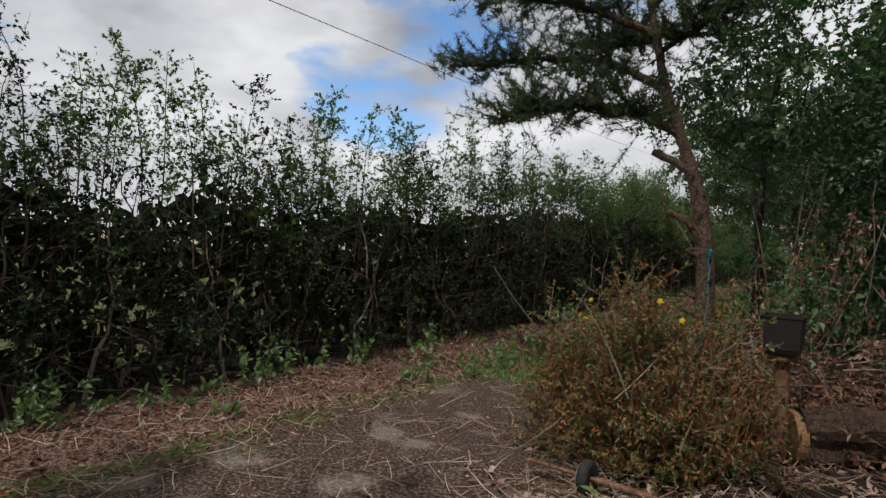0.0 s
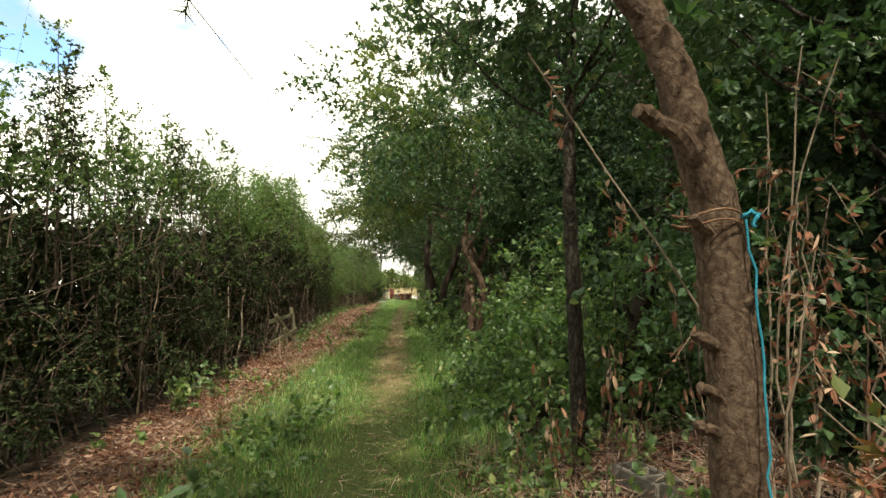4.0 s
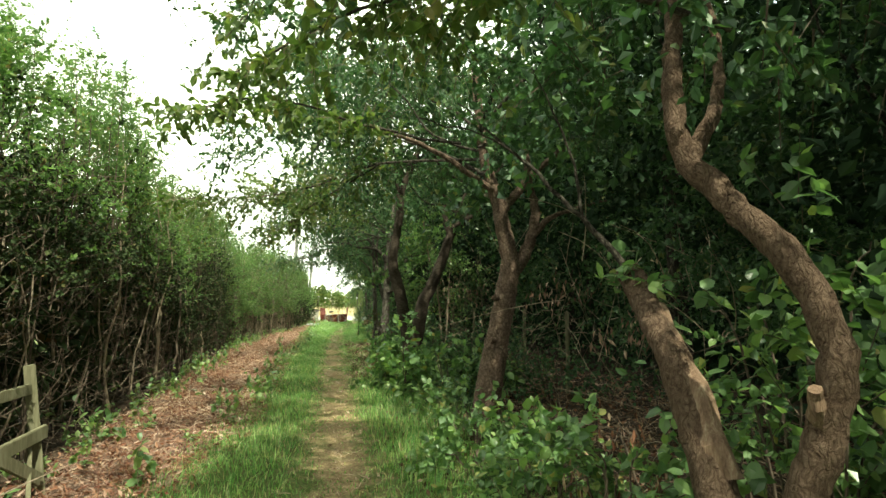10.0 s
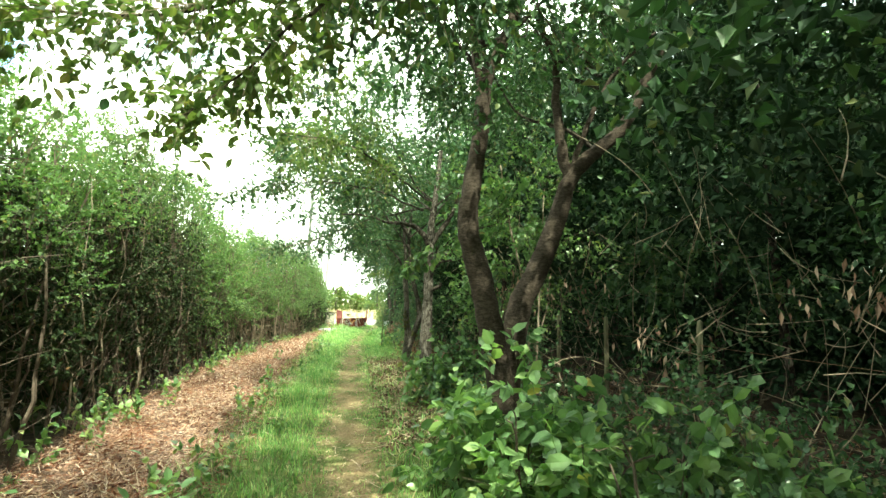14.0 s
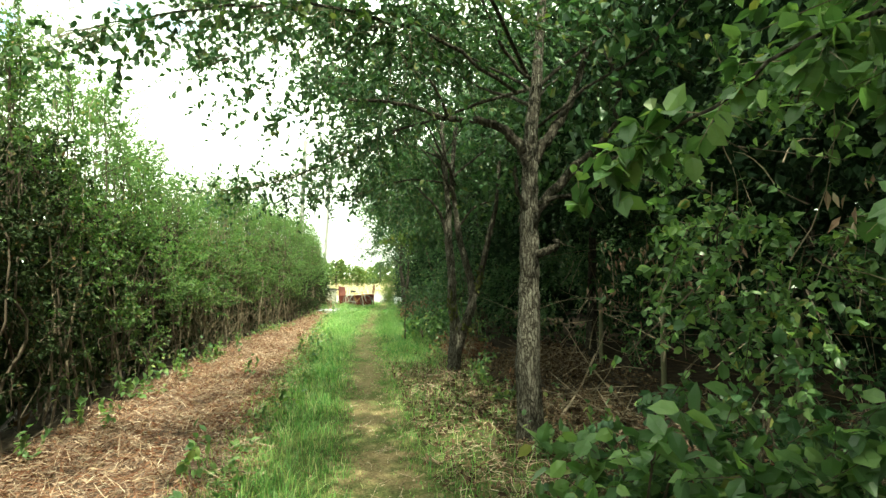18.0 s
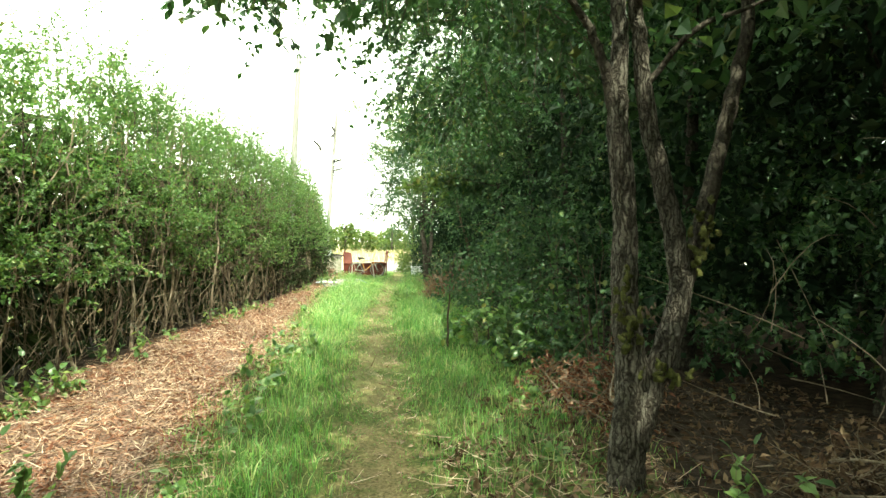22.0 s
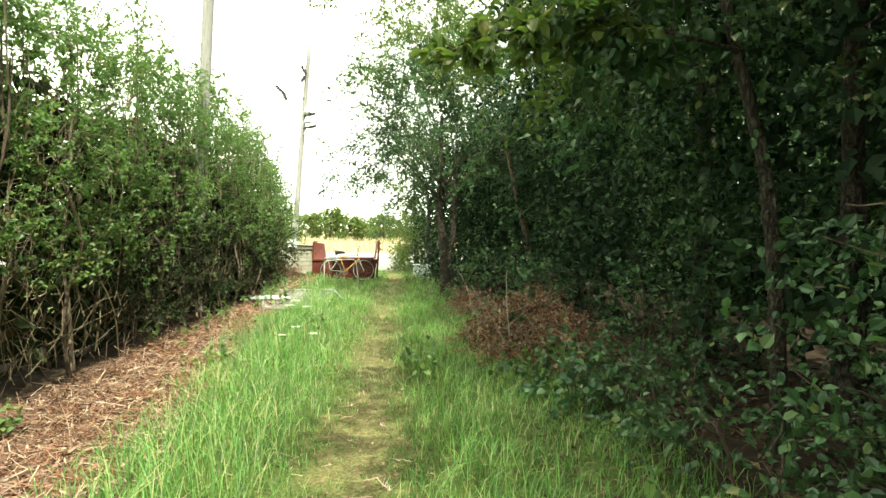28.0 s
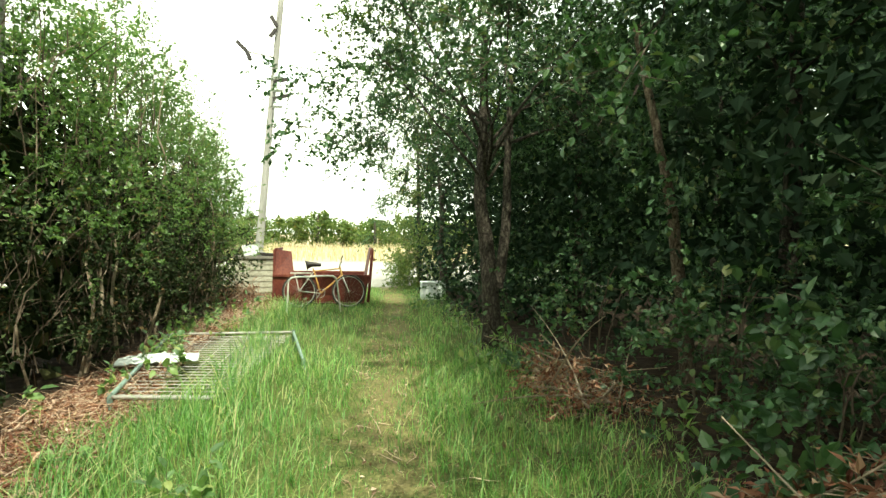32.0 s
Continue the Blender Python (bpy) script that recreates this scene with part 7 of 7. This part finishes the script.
part("cut_face", turned(lathe([(0.0, 0.02), (0.165, 0.015), (0.175, 0.0), (0.175, -0.05), (0.0, -0.05)], 18), Matrix.Translation((-0.29, -0.11, 0.15)) @ Vector((-1.0, -0.4, 0.0)).to_track_quat("Z", "Y").to_matrix().to_4x4()), CUT_WOOD, log, "pale sawn wood")
part("branch_stump", limb([(0.3, 0.1, 0.1), (0.42, -0.02, 0.15), (0.47, -0.08, 0.3)], 0.06, 0.045, np.random.default_rng(10), 9, 0.2, 4, 0.01), BARK, log)
axle = empty("wheel_axle", (1.6, 8.22, 0.115), "rusty axle with one small worn wheel, lying on the ground", "axle")
ax_d = Vector((1.0, -0.05, 0.0)).normalized()
m = Matrix.Translation((0, 0, 0)) @ ax_d.to_track_quat("Z", "Y").to_matrix().to_4x4()
part("rod", turned(limb([(0, 0, -0.42), (0, 0, 0.2), (0, 0, 0.85)], 0.015, 0.015, np.random.default_rng(1), 8, 0.04, 4, 0.001), m), RUSTY_STEEL, axle, smooth=True)
wheel = part("wheel", turned(lathe([(0.03, -0.03), (0.095, -0.035), (0.11, -0.02), (0.113, 0.0), (0.11, 0.02), (0.095, 0.035), (0.03, 0.03)], 26), m), RUBBER, axle, "grey worn rubber tyre")
part("hub", turned(lathe([(0.0, -0.075), (0.03, -0.07), (0.04, -0.045), (0.088, -0.042), (0.092, -0.03)], 18), m), STEEL, wheel)
part("sleeve", turned(lathe([(0.014, 0.06), (0.022, 0.06), (0.022, 0.42), (0.014, 0.42)], 12), m), RUSTY_STEEL, axle)
gz = float(ground_z(2.1, 12.1))
blk = empty("concrete_block", (2.1, 12.1, gz), "old grey hollow concrete block lying among leaves", "concrete block")
bm_geo = [box(-0.1, -0.07, -0.22, 0.22, 0, 0.14, 0.006), box(0.07, 0.1, -0.22, 0.22, 0, 0.14, 0.006), box(-0.1, 0.1, -0.22, 0.22, 0, 0.03, 0.006)] + [box(-0.072, 0.072, y - 0.015, y + 0.015, 0.025, 0.138, 0.005) for y in (-0.2, -0.07, 0.07, 0.2)]
part("body", turned(join(bm_geo), pose(0, 0, 0, 0, 0, 14)), CONCRETE, blk)

# ---- skip, bicycle, pillar at the lane's end ----
skip = empty("skip", (0.08, 61.5, 0), "open rusty red steel skip with high sloping ends", "skip")


def sheet(corners, thick):
    """A steel sheet of some thickness over a flat outline."""
    bm = bmesh.new()
    f = bm.faces.new([bm.verts.new(c) for c in corners])
    bm.normal_update()
    r = bmesh.ops.extrude_face_region(bm, geom=[f])
    for v in r["geom"]:
        if isinstance(v, bmesh.types.BMVert):
            v.co += f.normal * thick
    bmesh.ops.recalc_face_normals(bm, faces=bm.faces[:])
    bmesh.ops.bevel(bm, geom=bm.edges[:], offset=min(0.006, thick * 0.3), segments=1, affect="EDGES")
    return from_bm(bm)


part("front_wall", sheet([(-0.9, -0.62, 0.06), (0.9, -0.62, 0.06), (1.0, -0.66, 0.62), (-0.98, -0.66, 0.62)], 0.02), RUST_RED, skip)
part("back_wall", sheet([(-0.9, 0.62, 0.06), (0.9, 0.62, 0.06), (1.0, 0.66, 0.62), (-0.98, 0.66, 0.62)], 0.02), RUST_RED, skip)
part("floor", sheet([(-0.9, -0.62, 0.05), (0.9, -0.62, 0.05), (0.9, 0.62, 0.05), (-0.9, 0.62, 0.05)], 0.02), RUST_RED, skip)
part("end_wall", sheet([(-0.82, -0.62, 0.1), (-0.82, 0.62, 0.1), (-0.92, 0.55, 1.16), (-0.92, -0.55, 1.16)], 0.02), RUST_RED, skip)
part("end_wall", sheet([(0.86, -0.62, 0.1), (0.86, 0.62, 0.1), (1.04, 0.58, 1.18), (1.04, -0.58, 1.18)], 0.02), RUST_RED, skip)
part("end_plate", sheet([(-0.98, -0.66, 0.6), (-0.55, -0.64, 0.62), (-0.62, -0.5, 1.12), (-0.94, -0.55, 1.16)], 0.015), RUST_RED, skip, "sloping orange-brown rusted plate")
for a, b in (((-0.98, -0.67, 0.62), (1.0, -0.67, 0.62)), ((-0.98, 0.67, 0.62), (1.0, 0.67, 0.62)), ((0.98, -0.66, 0.06), (1.06, -0.6, 1.18)), ((-0.96, -0.66, 0.06), (-0.95, -0.58, 1.16)), ((1.05, -0.6, 1.18), (1.05, 0.6, 1.18)), ((-0.93, -0.56, 1.16), (-0.93, 0.56, 1.16))):
    part("rim", plank(a, b, 0.05, 0.05), RUST_RED, skip)
for x in (-0.5, 0.0, 0.5):
    part("rib", plank((x, -0.64, 0.06), (x, -0.67, 0.6), 0.05, 0.04), RUST_RED, skip)
for y in (-0.3, 0.3):
    part("lug", plank((1.02, y, 0.95), (1.14, y, 0.95), 0.05, 0.05), RUSTY_STEEL, skip)

BX, BY = -0.33, 60.42
bike = empty("bicycle", (BX, BY, 0), "old bicycle with an orange frame leaning on the skip", "bicycle")
lean = Matrix.Rotation(radians(-9), 4, "X")


def torus(c, r, tube, sides=10, n=40):
    t = np.linspace(0, 2 * np.pi, n + 1)
    p = np.stack([c[0] + r * np.cos(t), np.full(n + 1, c[1]), c[2] + r * np.sin(t)], 1)
    return tubes(p[None], np.full((1, n + 1), tube), sides)


def rod(a, b, r, sides=8):
    return tubes(np.array([[a, b]], float), np.full((1, 2), r), sides)


R = 0.335
rear, front, bb, seat_top, head_top, head_low = (0, 0, R), (0.98, 0, R), (0.42, 0, 0.29), (0.28, 0, 0.74), (0.80, 0, 0.80), (0.84, 0, 0.66)
for c in (rear, front):
    w = part("wheel", turned(torus(c, R - 0.035, 0.011), lean), STEEL, bike, "steel wheel rim")
    part("tyre", turned(torus(c, R - 0.012, 0.02), lean), RUBBER, w)
    part("hub", turned(rod((c[0], -0.04, c[2]), (c[0], 0.04, c[2]), 0.018), lean), STEEL, w)
    for k in range(18):
        a = k * 2 * math.pi / 18
        part("spoke", turned(rod((c[0], 0.02 * (-1) ** k, c[2]), (c[0] + 0.3 * math.cos(a), 0, c[2] + 0.3 * math.sin(a)), 0.0016, 3), lean), STEEL, w)
for nm, a, b, r, mt in (("top_tube", seat_top, head_top, 0.015, ORANGE_PAINT), ("down_tube", bb, head_low, 0.017, ORANGE_PAINT), ("seat_tube", bb, (0.26, 0, 0.80), 0.016, ORANGE_PAINT), ("head_tube", head_low, (0.79, 0, 0.84), 0.018, ORANGE_PAINT),
                        ("seat_stay", (0, -0.05, R), seat_top, 0.008, PALE_PAINT), ("seat_stay", (0, 0.05, R), seat_top, 0.008, PALE_PAINT), ("chain_stay", (0, -0.05, R), bb, 0.009, PALE_PAINT), ("chain_stay", (0, 0.05, R), bb, 0.009, PALE_PAINT),
                        ("fork_blade", head_low, (0.98, -0.05, R), 0.011, PALE_PAINT), ("fork_blade", head_low, (0.98, 0.05, R), 0.011, PALE_PAINT), ("stem", (0.79, 0, 0.82), (0.80, 0, 0.92), 0.012, STEEL), ("handlebar", (0.82, -0.27, 0.94), (0.82, 0.27, 0.94), 0.012, BLACK_PLASTIC),
                        ("bar_end", (0.82, -0.27, 0.94), (0.86, -0.29, 1.04), 0.012, BLACK_PLASTIC), ("crank", (0.42, -0.07, 0.29), (0.34, -0.08, 0.18), 0.009, STEEL), ("crank", (0.42, 0.07, 0.29), (0.5, 0.08, 0.4), 0.009, STEEL)):
    part(nm, turned(rod(a, b, r), lean), mt, bike)
part("chainring", turned(torus((0.42, -0.055, 0.29), 0.085, 0.006, 5, 28), lean), STEEL, bike)
for a, b in (((-0.18, -0.06, 0.70), (0.22, -0.06, 0.70)), ((-0.18, 0.06, 0.70), (0.22, 0.06, 0.70)), ((-0.18, -0.06, 0.70), (-0.18, 0.06, 0.70)), ((-0.1, -0.06, 0.70), (0, -0.06, R)), ((-0.1, 0.06, 0.70), (0, 0.06, R))):
    part("carrier_rail", turned(rod(a, b, 0.007, 6), lean), PALE_PAINT, bike)
part("saddle", turned(limb([(0.12, 0, 0.86), (0.25, 0, 0.88), (0.42, 0, 0.865)], 0.075, 0.03, np.random.default_rng(2), 12, 0.03, 4, 0.001), lean @ Matrix.Diagonal((1, 1, 1, 1))), BLACK_PLASTIC, bike, smooth=True)
hoop = tri_mesh("tube_hoop", *limb([(-0.52, 0, -0.05), (-0.5, 0, 0.25), (-0.49, 0, 0.55), (-0.45, 0, 0.63), (-0.36, 0, 0.66), (0.25, 0, 0.69), (0.36, 0, 0.66), (0.4, 0, 0.58), (0.45, 0, 0.25), (0.48, 0, -0.05)], 0.017, 0.017, np.random.default_rng(2), 9, 0.02, 4, 0.0008), PALE_PAINT, smooth=True)
hoop.location = (0.02, 59.7, 0)
tagged(hoop, "bent pale grey metal hoop standing before the bicycle", "metal hoop")

pil = empty("stone_pillar", (-1.62, 63.8, 0), "low square pale stone-built pillar", "pillar")
rng = np.random.default_rng(77)
part("core", box(-0.5, 0.5, -0.38, 0.38, -0.05, 0.86, 0.01), PALE_STONE, pil)
part("cap", box(-0.56, 0.56, -0.45, 0.45, 0.86, 0.93, 0.012), CONCRETE, pil, "grey coping slab")
for j in range(6):
    z = 0.02 + j * 0.14
    cuts = [-0.5] + sorted(rng.uniform(-0.32, 0.32, 2)) + [0.5] if j % 2 else [-0.5] + sorted(rng.uniform(-0.3, 0.3, 1)) + [0.5]
    for a, b in zip(cuts, cuts[1:]):
        part("stone", box(a + 0.008, b - 0.008, -0.405 - rng.uniform(0, 0.012), -0.37, z, z + 0.125, 0.01), PALE_STONE, pil)
slabs = empty("leaning_slabs", (-1.85, 63.7, 0.93), "pair of pale grey slabs leaning on the pillar top", "slab")
for dx, tilt in ((0.0, 14), (0.17, 10)):
    part("slab", turned(box(-0.1, 0.1, -0.03, 0.03, 0.0, 0.28, 0.008), pose(dx, 0, 0.005, 0, -tilt, 0)), WHITE_PLASTIC, slabs)
tray = tri_mesh("dark_tray", *box(-0.3, 0.36, -0.25, 0.25, 0.0, 0.07, 0.015), BLACK_PLASTIC)
tray.matrix_basis = pose(-1.35, 63.75, 0.935, 0, 4, 5)
tagged(tray, "shallow dark tray lying on the pillar", "tray")
wb = empty("white_block", (2.62, 62.0, 0), "dirty white plastic box standing in the grass", "box")
part("body", box(-0.28, 0.28, -0.2, 0.2, -0.02, 0.4, 0.03), WHITE_PLASTIC, wb)
part("lid", box(-0.29, 0.29, -0.21, 0.21, 0.385, 0.42, 0.012), WHITE_PLASTIC, wb)

# ---- bed frame in the grass ----
bed = empty("metal_bed_frame", (-1.0, 55.6, 0), "bare metal bed frame with a mesh base, lying in the grass", "bed frame")
A, B, C, D = (-1.23, 53.65, 0.12), (-0.45, 53.6, 0.10), (-1.66, 56.65, 0.12), (-0.10, 56.7, 0.12)
E = (0.16, 55.0, 0.08)
o = np.array((-1.0, 55.6, 0))
for a, b, r, mt, nm in ((A, C, 0.02, GREEN_PAINT, "side_rail"), (C, D, 0.017, STEEL, "end_rail"), (A, B, 0.015, STEEL, "end_rail"), (D, E, 0.018, GREEN_PAINT, "side_rail")):
    part(nm, rod(np.array(a) - o, np.array(b) - o, r, 10), mt, bed)
for c in (A, C, D, E):
    part("leg", rod(np.array(c) - o - [0, 0, 0.13], np.array(c) - o + [0, 0, 0.03], 0.022, 8), GREEN_PAINT, bed)
for k in range(26):
    f = (k + 0.5) / 26
    a, b = np.array(A) + (np.array(C) - A) * f, np.array(B) + (np.array(D) - B) * f * 0.98
    part("mesh_wire", rod(a - o - [0, 0, 0.03], b - o - [0, 0, 0.03], 0.004, 4), STEEL, bed)
for k in range(7):
    f = (k + 0.5) / 7
    a, b = np.array(A) + (np.array(B) - A) * f, np.array(C) + (np.array(D) - C) * f
    part("mesh_wire", rod(a - o - [0, 0, 0.035], b - o - [0, 0, 0.035], 0.004, 4), STEEL, bed)
rng = np.random.default_rng(88)
gx, gy = np.meshgrid(np.linspace(-0.38, 0.38, 17), np.linspace(-0.22, 0.22, 11))
bz = 0.05 * np.exp(-(gx ** 2 / 0.06 + gy ** 2 / 0.03)) + 0.012 * rng.normal(size=gx.shape) + 0.02
edge_cut = 1 - 0.18 * np.abs(np.sin(gx * 7))
v = np.stack([gx, gy * edge_cut, bz], -1).reshape(-1, 3)
i, j = np.meshgrid(np.arange(16), np.arange(10))
q = (j * 17 + i).ravel()
bag = tri_mesh("plastic_sack", v, np.concatenate([np.stack([q, q + 1, q + 18], 1), np.stack([q, q + 18, q + 17], 1)]), WHITE_PLASTIC, smooth=True)
sol = bag.modifiers.new("thickness", "SOLIDIFY")
sol.thickness = 0.012
bag.matrix_basis = pose(-1.3, 55.05, 0.11, 0, 0, 12)
tagged(bag, "crumpled white plastic sack on the bed frame", "plastic sack")

# white umbels in the grass
rng = np.random.default_rng(90)
for x, y, h in ((-0.23, 49.02, 0.73), (-0.05, 48.98, 0.72), (-0.2, 49.28, 0.46), (-0.36, 49.4, 0.36), (-0.01, 49.1, 0.42), (-0.18, 49.06, 0.77)):
    gz = float(ground_z(x, y))
    ob = empty("umbel_flower", (x, y, gz), "white flat-topped wild flower on a thin stalk", "flower", "white flowers in the grass")
    part("stalk", limb([(0, 0, -0.02), (0.02, 0.01, h * 0.5), (0.0, 0.02, h)], 0.004, 0.003, rng, 5, 0.05, 4, 0.003, False), GRASS, ob)
    n = 34
    a, r = rng.uniform(0, 6.28, n), np.sqrt(rng.random(n)) * 0.036
    p = np.stack([r * np.cos(a), 0.02 + r * np.sin(a), h + 0.015 - r * 0.15], 1)
    part("flower_head", leaves(p, np.stack([np.cos(a), np.sin(a), np.full(n, 0.1)], 1), np.tile([0, 0, 1.0], (n, 1)), 0.02, 0.018), WHITE_PETAL, ob)

# ---- beyond the lane ----
rng = np.random.default_rng(690)
end_tree, at = tree((2.9, 66.4), [([(2.9, 66.4, -0.05), (2.85, 66.4, 1.4), (2.8, 66.5, 3.0), (2.75, 66.5, 5.0)], 0.1, 0.03)], "tall leafy tree with layered boughs past the lane's end", BARK_DARK, rng, small_limbs(rng, (2.8, 66.4, 2.4), 8, 1.4, 0.5, 0.03))
crown(end_tree, at, rng, 700, (2.9, 66.4, 3.3), (1.5, 1.4, 2.7), (0.085, 0.05), 12, WOOD_LEAF, TWIG_DARK, hollow=0.25)
crown(end_tree, at, rng, 260, (2.9, 65.2, 1.2), (1.0, 0.9, 1.1), (0.08, 0.05), 12, LIGHT_LEAF, TWIG_DARK, hollow=0.25)

for k, (x, y, r) in enumerate(((-9, 118, 3.6), (-3, 121, 4.0), (4, 119, 3.4), (10, 122, 4.2), (17, 120, 3.8), (-16, 122, 4.2), (-24, 121, 4.0), (24, 123, 4.4), (33, 124, 4.5), (-34, 124, 4.6), (44, 126, 4.6), (-46, 128, 5))):
    rng = np.random.default_rng(700 + k)
    gz = float(ground_z(x, y))
    ob, at = tree((x, y), [([(x, y, gz - 0.1), (x, y, gz + r * 0.5), (x, y, gz + r)], 0.2, 0.1)], "round green field-edge tree beyond the dry grass", BARK_DARK, rng, name="far_tree")
    crown(ob, at, rng, 220, (x, y, gz + r * 0.5), (r * 1.6, r * 0.8, r * 0.52), (0.4, 0.3), 9, LIGHT_LEAF, TWIG_DARK, lens=(0.6, 1.1), hollow=0.35, radius=0.012)
for k, (x, y, r) in enumerate(((-2.5, 65.6, 0.95), (-3.2, 68.2, 1.2), (-3.9, 64.4, 1.3), (2.75, 64.8, 0.85), (2.95, 66.8, 1.1))):
    bush((x, y), (r, r * 1.1, r * 2.0), 330, np.random.default_rng(720 + k), "yellow-green leafy shrub at the lane's end", LIGHT_LEAF, (0.07, 0.045), 12, False, name="shrub")
